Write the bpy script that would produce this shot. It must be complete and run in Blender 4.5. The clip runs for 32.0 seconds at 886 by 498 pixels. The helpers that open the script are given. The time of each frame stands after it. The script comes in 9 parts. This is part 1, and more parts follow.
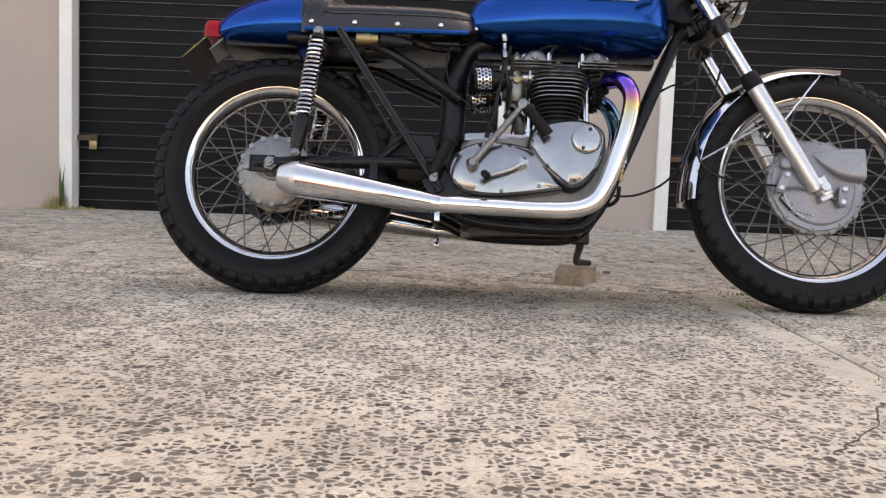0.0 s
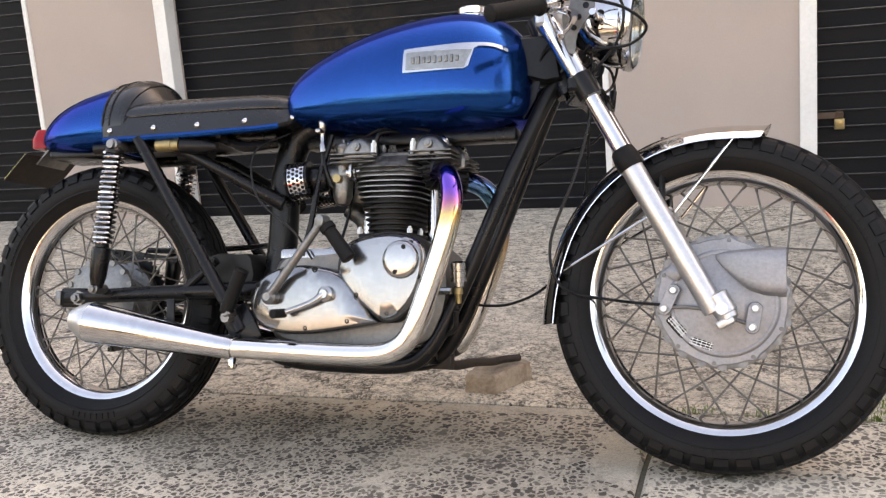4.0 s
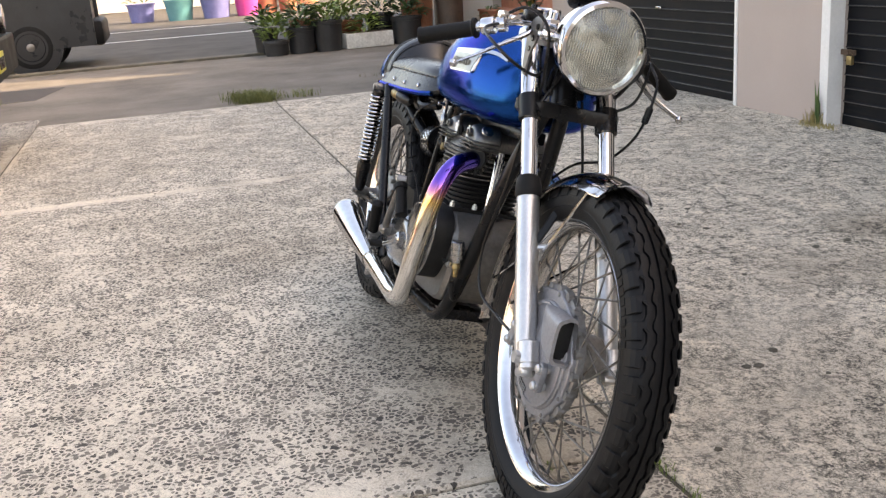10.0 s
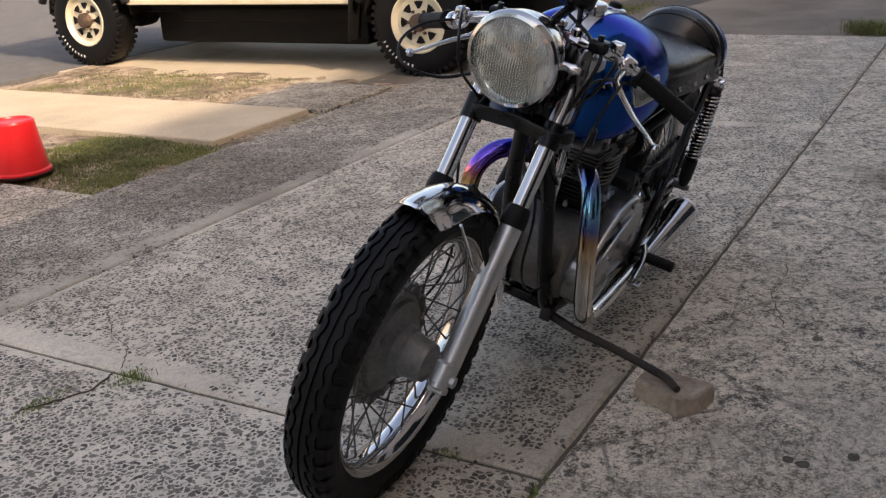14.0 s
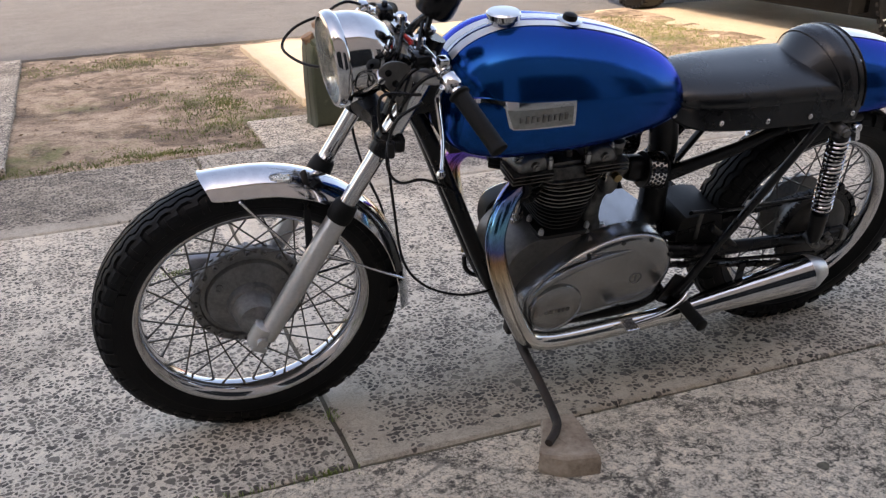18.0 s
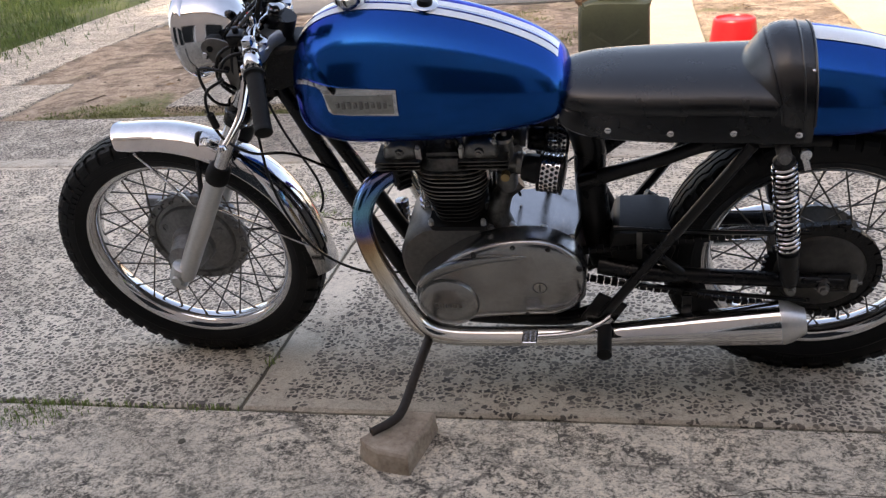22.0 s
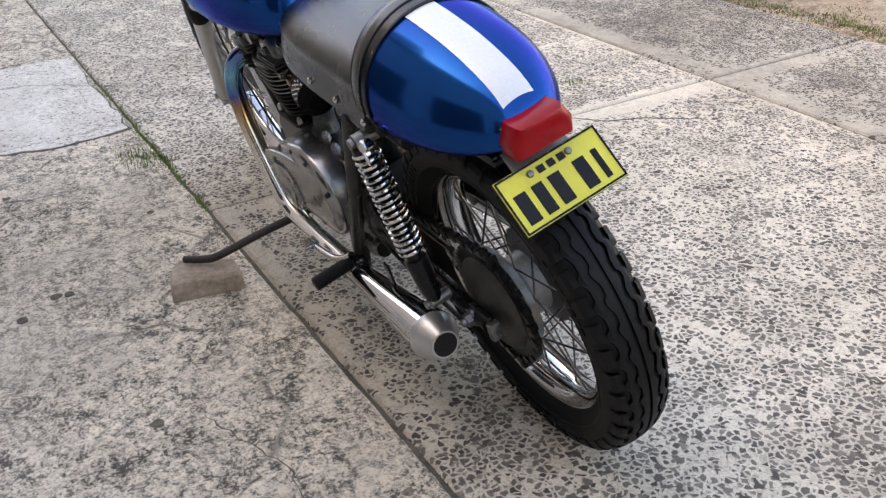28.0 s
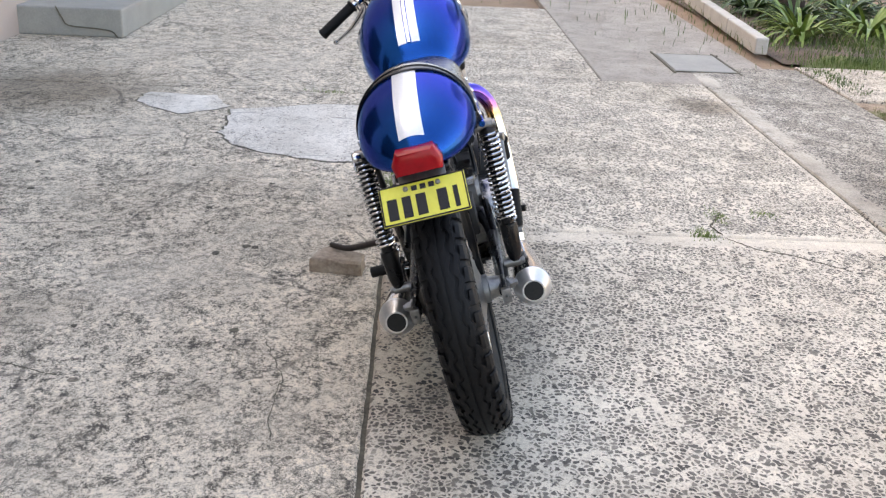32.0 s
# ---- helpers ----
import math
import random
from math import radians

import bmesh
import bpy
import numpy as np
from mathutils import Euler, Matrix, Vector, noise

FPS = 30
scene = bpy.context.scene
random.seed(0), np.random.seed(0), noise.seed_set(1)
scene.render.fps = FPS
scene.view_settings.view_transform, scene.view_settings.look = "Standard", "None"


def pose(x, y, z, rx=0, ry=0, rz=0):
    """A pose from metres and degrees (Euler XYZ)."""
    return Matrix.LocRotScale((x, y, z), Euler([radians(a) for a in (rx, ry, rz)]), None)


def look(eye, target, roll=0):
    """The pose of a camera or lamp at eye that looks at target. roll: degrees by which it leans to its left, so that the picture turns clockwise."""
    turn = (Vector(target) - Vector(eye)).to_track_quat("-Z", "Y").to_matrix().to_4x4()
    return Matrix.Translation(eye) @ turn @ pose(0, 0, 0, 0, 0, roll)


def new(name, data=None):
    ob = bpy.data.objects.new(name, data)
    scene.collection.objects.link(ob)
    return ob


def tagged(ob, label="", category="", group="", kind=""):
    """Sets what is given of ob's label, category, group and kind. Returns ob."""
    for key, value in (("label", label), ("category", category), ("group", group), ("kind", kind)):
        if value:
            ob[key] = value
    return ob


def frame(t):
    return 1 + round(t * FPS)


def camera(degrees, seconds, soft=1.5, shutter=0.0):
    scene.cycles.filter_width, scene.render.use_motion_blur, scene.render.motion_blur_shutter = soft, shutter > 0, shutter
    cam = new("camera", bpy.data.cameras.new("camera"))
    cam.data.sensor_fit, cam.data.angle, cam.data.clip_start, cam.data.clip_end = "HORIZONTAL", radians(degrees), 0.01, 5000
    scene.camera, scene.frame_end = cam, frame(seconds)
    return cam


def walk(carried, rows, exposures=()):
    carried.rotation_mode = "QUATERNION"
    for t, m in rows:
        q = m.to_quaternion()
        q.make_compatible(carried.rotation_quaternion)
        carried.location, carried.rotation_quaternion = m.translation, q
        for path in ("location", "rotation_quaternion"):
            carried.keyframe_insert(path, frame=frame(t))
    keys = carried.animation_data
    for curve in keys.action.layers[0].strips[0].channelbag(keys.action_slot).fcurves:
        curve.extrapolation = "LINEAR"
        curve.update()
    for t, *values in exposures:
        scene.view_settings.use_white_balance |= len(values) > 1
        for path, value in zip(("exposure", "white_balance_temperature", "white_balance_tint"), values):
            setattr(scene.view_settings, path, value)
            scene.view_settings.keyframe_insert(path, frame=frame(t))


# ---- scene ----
cam = camera(48.7, 32.0, 1.3)
PATH = [
    (0, (0.3, -2.735, 0.385), (0.303, -0.744, 0.196), 2.1),
    (0.5, (0.272, -2.722, 0.482), (0.232, -0.757, 0.241), 0.9),
    (1, (0.212, -2.708, 0.608), (0.188, -0.70, 0.297), -0.95),
    (1.5, (0.314, -2.617, 0.674), (0.284, -0.646, 0.334), -2.3),
    (2, (0.532, -2.524, 0.691), (0.411, -0.554, 0.364), -3.6),
    (2.5, (0.728, -2.426, 0.798), (0.52, -0.477, 0.403), -4.6),
    (3, (0.955, -2.29, 0.829), (0.636, -0.359, 0.422), -5.1),
    (3.5, (1.175, -2.149, 0.863), (0.718, -0.248, 0.44), -5.2),
    (4, (1.409, -1.991, 0.859), (0.763, -0.14, 0.462), -4.6),
    (4.5, (1.638, -1.806, 0.877), (0.767, -0.049, 0.486), -4.3),
    (6.5, (2.239, -1.433, 1.027), (0.86, -0.063, 0.556), -3.1),
    (7, (2.43, -1.453, 1.056), (0.996, -0.144, 0.577), -2.6),
    (7.5, (2.585, -1.434, 1.071), (1.096, -0.194, 0.576), -2.3),
    (8, (2.698, -1.314, 1.057), (1.132, -0.185, 0.535), -2.7),
    (8.5, (2.771, -1.2, 1.057), (1.138, -0.189, 0.501), -3.3),
    (9, (2.813, -1.074, 1.029), (1.102, -0.204, 0.466), -3.0),
    (9.5, (2.883, -0.929, 1.05), (1.098, -0.225, 0.487), -2.8),
    (10, (2.931, -0.705, 1.069), (1.079, -0.206, 0.502), -4.1),
    (10.5, (2.939, -0.461, 1.048), (1.045, -0.189, 0.502), -4.2),
    (11, (2.962, -0.259, 1.054), (1.049, -0.187, 0.51), -4.4),
    (11.5, (3.017, -0.088, 1.079), (1.108, -0.17, 0.528), -4.6),
    (12, (3.078, 0.134, 1.105), (1.178, -0.108, 0.53), -4.9),
    (12.5, (3.056, 0.354, 1.114), (1.193, -0.043, 0.519), -4.6),
    (13, (3.012, 0.535, 1.124), (1.186, -0.005, 0.512), -3.8),
    (13.5, (2.927, 0.725, 1.135), (1.174, 0.001, 0.499), -3.0),
    (14, (2.794, 0.932, 1.163), (1.163, -0.013, 0.494), -3.2),
    (14.5, (2.747, 1.122, 1.216), (1.229, 0.011, 0.537), -2.0),
    (16.5, (2.158, 1.71, 1.237), (1.149, 0.14, 0.518), -1.0),
    (17, (1.98, 1.825, 1.256), (1.094, 0.19, 0.521), -1.3),
    (17.5, (1.783, 1.893, 1.274), (1.022, 0.21, 0.507), -1.3),
    (18, (1.582, 1.985, 1.211), (0.947, 0.232, 0.488), -2.0),
    (18.5, (1.395, 2.049, 1.184), (0.875, 0.253, 0.474), -2.1),
    (19, (1.198, 2.091, 1.21), (0.81, 0.274, 0.469), -2.0),
    (19.5, (0.974, 2.13, 1.207), (0.727, 0.291, 0.462), -2.7),
    (20, (0.771, 2.128, 1.211), (0.656, 0.283, 0.447), -3.1),
    (20.5, (0.590, 2.130, 1.210), (0.597, 0.281, 0.437), -3.4),
    (21, (0.406, 2.125, 1.21), (0.547, 0.285, 0.439), -3.7),
    (21.5, (0.308, 2.105, 1.206), (0.560, 0.279, 0.442), -4.2),
    (22, (0.221, 2.069, 1.197), (0.609, 0.26, 0.438), -4.6),
    (22.5, (0.168, 2.034, 1.197), (0.618, 0.237, 0.438), -4.2),
    (23, (0.072, 1.988, 1.195), (0.582, 0.207, 0.441), -3.7),
    (23.5, (-0.069, 1.926, 1.221), (0.502, 0.172, 0.448), -3.3),
    (24, (-0.25, 1.861, 1.221), (0.397, 0.138, 0.438), -3.3),
    (24.5, (-0.48, 1.787, 1.207), (0.26, 0.1, 0.429), -3.0),
    (25, (-0.668, 1.646, 1.204), (0.17, 0.021, 0.394), -3.1),
    (25.5, (-0.808, 1.516, 1.214), (0.14, -0.029, 0.369), -2.7),
    (27.5, (-1.275, 0.989, 1.206), (0.15, -0.058, 0.271), -1.9),
    (28, (-1.428, 0.832, 1.211), (0.119, -0.01, 0.265), -2.9),
    (28.5, (-1.502, 0.7, 1.162), (0.143, 0.023, 0.249), -3.6),
    (29, (-1.562, 0.587, 1.145), (0.159, 0.071, 0.267), -2.5),
    (29.5, (-1.689, 0.491, 1.172), (0.083, 0.125, 0.319), -2.0),
    (30, (-1.778, 0.329, 1.169), (0.034, 0.136, 0.344), -2.1),
    (30.5, (-1.884, 0.281, 1.205), (-0.055, 0.163, 0.405), -0.0),
    (31, (-2.025, 0.221, 1.247), (-0.184, 0.157, 0.469), 1.4),
    (31.5, (-2.143, 0.153, 1.275), (-0.295, 0.103, 0.513), 2.3),
    (32, (-2.276, 0.093, 1.271), (-0.418, 0.034, 0.533), 2.7),
]
EXPOSURES = [(0, 2.3, 10000, 19), (4.5, 2.6, 10300, 20), (7, 2.6, 10100, 19), (9, 2.65, 10000, 18), (11, 2.05, 9100, 17), (13, 1.4, 8700, 18), (14.5, 1.4, 8500, 18), (17, 1.85, 8400, 18), (19, 2.0, 8400, 18), (20.5, 1.93, 8450, 18), (21.5, 2.03, 8500, 18), (23, 2.2, 8600, 19), (25, 2.15, 8400, 18), (28, 2.55, 8700, 16), (30, 2.55, 8700, 15), (32, 2.65, 8600, 15)]
walk(cam, [(t, look(eye, target, roll)) for t, eye, target, roll in PATH], EXPOSURES)

# ---- world and light ----
SUN_EL, SUN_AZ = 37.0, 25.0     # height of the sun, and its swing from +y towards +x, in degrees
world = bpy.data.worlds.new("sky")
scene.world = world
world.use_nodes = True
wn = world.node_tree.nodes
sky = wn.new("ShaderNodeTexSky")
sky.sky_type, sky.sun_disc = "NISHITA", False
sky.sun_elevation, sky.sun_rotation = radians(SUN_EL), radians(SUN_AZ)
sky.air_density, sky.dust_density, sky.ozone_density = 1.0, 3.0, 1.0
world.node_tree.links.new(sky.outputs[0], wn["Background"].inputs[0])
wn["Background"].inputs[1].default_value = 0.15
sun_data = bpy.data.lights.new("sun", "SUN")
sun_data.energy, sun_data.angle, sun_data.color = 1.9, radians(1.5), (1.0, 0.95, 0.88)
sun = new("sun", sun_data)
el, az = radians(SUN_EL), radians(SUN_AZ)
sun.matrix_world = look((0, 0, 10), (-math.sin(az) * math.cos(el) * 10, -math.cos(az) * math.cos(el) * 10, 10 - 10 * math.sin(el)))


# ---- materials ----
def nodes_of(name):
    m = bpy.data.materials.new(name)
    m.use_nodes = True
    nt = m.node_tree
    return m, nt, nt.nodes["Principled BSDF"]


def noise_tex(nt, scale, detail=4.0, rough=0.55, vec=None, dist=0.0):
    n = nt.nodes.new("ShaderNodeTexNoise")
    n.inputs["Scale"].default_value, n.inputs["Detail"].default_value = scale, detail
    n.inputs["Roughness"].default_value, n.inputs["Distortion"].default_value = rough, dist
    if vec is not None:
        nt.links.new(vec, n.inputs["Vector"])
    return n.outputs["Fac"]


def ramp(nt, fac, stops):
    r = nt.nodes.new("ShaderNodeValToRGB")
    e = r.color_ramp.elements
    while len(e) < len(stops):
        e.new(0.5)
    for k, (p, c) in zip(e, stops):
        k.position = p
        k.color = (*c, 1) if isinstance(c, tuple) else (c, c, c, 1)
    nt.links.new(fac, r.inputs[0])
    return r.outputs[0]


def mix(nt, fac, a, b, mode="MIX"):
    n = nt.nodes.new("ShaderNodeMix")
    n.data_type, n.blend_type = "RGBA", mode
    for sock, v in ((n.inputs[0], fac), (n.inputs[6], a), (n.inputs[7], b)):
        if isinstance(v, (int, float)):
            sock.default_value = v
        elif isinstance(v, tuple):
            sock.default_value = (*v, 1)
        else:
            nt.links.new(v, sock)
    return n.outputs[2]


def calc(nt, op, a, b=0.0):
    n = nt.nodes.new("ShaderNodeMath")
    n.operation = op
    for sock, v in ((n.inputs[0], a), (n.inputs[1], b)):
        if isinstance(v, (int, float)):
            sock.default_value = v
        else:
            nt.links.new(v, sock)
    return n.outputs[0]


def coords(nt, scale=None):
    c = nt.nodes.new("ShaderNodeTexCoord").outputs["Object"]
    if scale is None:
        return c
    m = nt.nodes.new("ShaderNodeMapping")
    m.inputs["Scale"].default_value = scale
    nt.links.new(c, m.inputs[0])
    return m.outputs[0]


def bump(nt, bs, height, strength=0.3, dist=0.01):
    b = nt.nodes.new("ShaderNodeBump")
    b.inputs["Strength"].default_value, b.inputs["Distance"].default_value = strength, dist
    nt.links.new(height, b.inputs["Height"])
    nt.links.new(b.outputs[0], bs.inputs["Normal"])


def plain(name, c1, c2, rough=0.5, metal=0.0, fine=60.0, coarse=6.0, grain=0.15, rvar=0.15, coat=0.0, spec=0.5):
    """A surface whose colour wanders between two tones at two scales, with slight relief and uneven gloss."""
    m, nt, bs = nodes_of(name)
    v = coords(nt)
    big, small = noise_tex(nt, coarse, 5, 0.6, v), noise_tex(nt, fine, 4, 0.6, v)
    f = calc(nt, "ADD", calc(nt, "MULTIPLY", big, 0.6), calc(nt, "MULTIPLY", small, 0.4))
    nt.links.new(ramp(nt, f, [(0.35, c1), (0.65, c2)]), bs.inputs["Base Color"])
    nt.links.new(calc(nt, "ADD", calc(nt, "MULTIPLY", big, rvar * 2), max(0.02, rough - rvar)), bs.inputs["Roughness"])
    bs.inputs["Metallic"].default_value = metal
    bs.inputs["Coat Weight"].default_value, bs.inputs["Coat Roughness"].default_value = coat, 0.03
    bs.inputs["Specular IOR Level"].default_value = spec
    if grain:
        bump(nt, bs, small, grain, 0.002)
    return m


def aggregate(name, cement, cement2, stone, stone2, scale, cover, dirt=0.5, crack=0.0, gap=0.07, stains_and_shade=(), pits=0.0, bands=(), drops=()):
    """Exposed-aggregate concrete: angular dark pebbles parted by worn cement, thinning out in patches, stained, here and there cracked."""
    m, nt, bs = nodes_of(name)
    v = nt.nodes.new("ShaderNodeNewGeometry").outputs["Position"]

    def warped(amount, size, detail):
        w = nt.nodes.new("ShaderNodeMix")
        w.data_type = "VECTOR"
        w.inputs[0].default_value = amount
        z = nt.nodes.new("ShaderNodeTexNoise")
        z.inputs["Scale"].default_value, z.inputs["Detail"].default_value = size, detail
        nt.links.new(v, z.inputs["Vector"])
        nt.links.new(v, w.inputs[4])
        nt.links.new(z.outputs["Color"], w.inputs[5])
        return w.outputs[1]

    def cells(vec, size, feature):
        c = nt.nodes.new("ShaderNodeTexVoronoi")
        c.feature = feature
        c.inputs["Scale"].default_value = size
        nt.links.new(vec, c.inputs["Vector"])
        return c
    wv = warped(0.016, 48, 3)
    one, rim = cells(wv, scale, "F1"), cells(wv, scale, "DISTANCE_TO_EDGE")
    cell = nt.nodes.new("ShaderNodeSeparateColor")
    nt.links.new(one.outputs["Color"], cell.inputs[0])
    broad = noise_tex(nt, 0.9, 6, 0.65, v)
    mid = noise_tex(nt, 5.0, 5, 0.65, v)
    fine = noise_tex(nt, 210.0, 3, 0.6, v)
    chipped = noise_tex(nt, scale * 1.5, 3, 0.6, v)
    # a pebble shows where the wear of the place passes its own chance; its outline shrinks with another
    worn = calc(nt, "ADD", calc(nt, "MULTIPLY", calc(nt, "SUBTRACT", broad, 0.5), 0.9), calc(nt, "MULTIPLY", calc(nt, "SUBTRACT", mid, 0.5), 1.9))
    much = calc(nt, "ADD", worn, cover)
    if bands:
        # trowelled smooth along the joints, with a ragged edge: (axis, place, half width, from, to)
        sep = nt.nodes.new("ShaderNodeSeparateXYZ")
        nt.links.new(warped(0.05, 11, 4), sep.inputs[0])
        for ax, at, half, lo, hi in bands:
            off = calc(nt, "DIVIDE", calc(nt, "ABSOLUTE", calc(nt, "SUBTRACT", sep.outputs[ax], at * 0.95 + 0.025)), half)
            far = calc(nt, "SUBTRACT", calc(nt, "ABSOLUTE", calc(nt, "SUBTRACT", sep.outputs[1 - ax], (lo + hi) / 2 * 0.95 + 0.025)), (hi - lo) / 2)
            gaps = ramp(nt, noise_tex(nt, 1.9, 3, 0.6, v), [(0.40, 0.2), (0.52, 1.0)])
            edge = calc(nt, "MULTIPLY", gaps, calc(nt, "MULTIPLY", ramp(nt, off, [(0.55, 1.0), (1.0, 0.0)]), ramp(nt, calc(nt, "ADD", far, 0.5), [(0.42, 1.0), (0.56, 0.0)])))
            much = calc(nt, "SUBTRACT", much, calc(nt, "MULTIPLY", edge, 1.05))
    shows = ramp(nt, calc(nt, "SUBTRACT", much, cell.outputs[0]), [(0.0, 0.0), (0.06, 1.0)])
    shape = calc(nt, "SUBTRACT", rim.outputs["Distance"], calc(nt, "ADD", calc(nt, "MULTIPLY", cell.outputs[2], gap * 2.2), gap * 0.5))
    shape = calc(nt, "ADD", shape, calc(nt, "ADD", calc(nt, "MULTIPLY", calc(nt, "SUBTRACT", fine, 0.5), 0.14), calc(nt, "MULTIPLY", calc(nt, "SUBTRACT", chipped, 0.5), 0.34)))
    mask = calc(nt, "MULTIPLY", shows, ramp(nt, shape, [(0.0, 0.0), (0.09, 1.0)]))
    # a sparser layer of larger stones between them
    one2, rim2 = cells(wv, scale * 0.70, "F1"), cells(wv, scale * 0.70, "DISTANCE_TO_EDGE")
    cell2 = nt.nodes.new("ShaderNodeSeparateColor")
    nt.links.new(one2.outputs["Color"], cell2.inputs[0])
    shows2 = ramp(nt, calc(nt, "SUBTRACT", calc(nt, "SUBTRACT", much, 0.52), cell2.outputs[0]), [(0.0, 0.0), (0.05, 1.0)])
    shape2 = calc(nt, "SUBTRACT", rim2.outputs["Distance"], calc(nt, "ADD", calc(nt, "MULTIPLY", cell2.outputs[2], gap * 2.4), gap * 1.2))
    shape2 = calc(nt, "ADD", shape2, calc(nt, "ADD", calc(nt, "MULTIPLY", calc(nt, "SUBTRACT", fine, 0.5), 0.14), calc(nt, "MULTIPLY", calc(nt, "SUBTRACT", chipped, 0.5), 0.34)))
    mask2 = calc(nt, "MULTIPLY", shows2, ramp(nt, shape2, [(0.0, 0.0), (0.09, 1.0)]))
    cem = mix(nt, ramp(nt, mid, [(0.3, 0.0), (0.7, 1.0)]), cement, cement2)
    sto = mix(nt, cell.outputs[1], stone, stone2)
    col = mix(nt, mask2, mix(nt, mask, cem, sto), mix(nt, cell2.outputs[1], stone, stone2))
    mask = calc(nt, "MAXIMUM", mask, mask2)
    grain = ramp(nt, fine, [(0.30, 0.55), (0.50, 1.0)])
    col = mix(nt, 0.7, col, mix(nt, 1.0, col, grain, "MULTIPLY"))
    flake = None
    if pits > 0.8:
        # scaled, broken skin: pale flakes over dark pits
        flake = calc(nt, "ADD", calc(nt, "MULTIPLY", noise_tex(nt, 44, 6, 0.80, v, 0.5), 0.60), calc(nt, "MULTIPLY", noise_tex(nt, 135, 4, 0.72, v), 0.38))
        flake = calc(nt, "ADD", flake, calc(nt, "MULTIPLY", calc(nt, "SUBTRACT", noise_tex(nt, 11, 5, 0.7, v, 0.8), 0.46), 0.32))
        skin = ramp(nt, flake, [(0.422, (0.085, 0.072, 0.058)), (0.456, (0.27, 0.232, 0.185)), (0.490, (0.58, 0.50, 0.395)), (0.515, (0.74, 0.64, 0.51)), (0.59, (0.95, 0.83, 0.67))])
        calm = ramp(nt, noise_tex(nt, 1.7, 4, 0.6, v, 0.4), [(0.34, 0.50), (0.50, 1.0)])
        skin = mix(nt, calm, mix(nt, ramp(nt, mid, [(0.35, 0.0), (0.65, 1.0)]), cement2, cement), skin)
        col = mix(nt, calc(nt, "MULTIPLY", mask, 0.30), skin, sto)
        tone = ramp(nt, mid, [(0.32, 0.80), (0.60, 1.0)])
        col = mix(nt, 1.0, col, tone, "MULTIPLY")
        for size, thin, lo in ((7.0, 0.010, 0.42), (17.0, 0.020, 0.46)):
            ridge = calc(nt, "ABSOLUTE", calc(nt, "SUBTRACT", noise_tex(nt, size, 6, 0.72, v, 0.9), 0.5))
            where = ramp(nt, noise_tex(nt, size * 0.34, 3, 0.6, v), [(lo, 0.0), (lo + 0.12, 0.8)])
            col = mix(nt, calc(nt, "MULTIPLY", ramp(nt, ridge, [(0.0, 1.0), (thin, 0.0)]), where), col, (0.085, 0.073, 0.06))
    elif pits:
        # weathered chips and pits, irregular and clustered
        chip = ramp(nt, noise_tex(nt, 36, 6, 0.78, v, 0.8), [(0.50, 0.0), (0.57, 1.0)])
        tiny = ramp(nt, noise_tex(nt, 120, 3, 0.7, v, 0.3), [(0.53, 0.0), (0.60, 1.0)])
        where = ramp(nt, noise_tex(nt, 4.2, 5, 0.7, v), [(0.36, 0.35), (0.56, 1.0)])
        hole = calc(nt, "MULTIPLY", calc(nt, "MAXIMUM", chip, tiny), where)
        col = mix(nt, calc(nt, "MULTIPLY", hole, pits), col, (0.085, 0.072, 0.060))
        lift = ramp(nt, noise_tex(nt, 24, 4, 0.7, v), [(0.55, 0.0), (0.68, 1.0)])
        col = mix(nt, calc(nt, "MULTIPLY", lift, 0.35 * pits), col, (0.80, 0.72, 0.60))
    stain = ramp(nt, broad, [(0.30, 1.0), (0.55, 0.0)])
    col = mix(nt, calc(nt, "MULTIPLY", stain, dirt), col, mix(nt, 1.0, col, (0.55, 0.52, 0.48), "MULTIPLY"))
    pale = ramp(nt, noise_tex(nt, 2.1, 5, 0.6, v), [(0.58, 0.0), (0.72, 1.0)])
    col = mix(nt, calc(nt, "MULTIPLY", pale, 0.45), col, cement)
    # local dark spots; those under the motorcycle mix oil with painted shade
    for x, y, r, depth in stains_and_shade:
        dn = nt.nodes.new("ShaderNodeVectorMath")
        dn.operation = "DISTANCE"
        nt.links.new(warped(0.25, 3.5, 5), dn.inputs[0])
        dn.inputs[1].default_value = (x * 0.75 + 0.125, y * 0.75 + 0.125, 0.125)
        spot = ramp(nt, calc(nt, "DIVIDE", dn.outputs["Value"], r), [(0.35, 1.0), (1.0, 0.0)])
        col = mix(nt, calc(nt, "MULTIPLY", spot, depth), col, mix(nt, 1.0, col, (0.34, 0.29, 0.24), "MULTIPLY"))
    for x, y, r in drops:
        dn = nt.nodes.new("ShaderNodeVectorMath")
        dn.operation = "DISTANCE"
        nt.links.new(v, dn.inputs[0])
        dn.inputs[1].default_value = (x, y, 0.0)
        spot = ramp(nt, calc(nt, "ADD", calc(nt, "DIVIDE", dn.outputs["Value"], r), calc(nt, "MULTIPLY", chipped, 0.7)), [(0.95, 0.75), (1.35, 0.0)])
        col = mix(nt, spot, col, (0.10, 0.078, 0.06))
    high = calc(nt, "ADD", calc(nt, "MULTIPLY", mask, 0.5), calc(nt, "MULTIPLY", fine, 0.5))
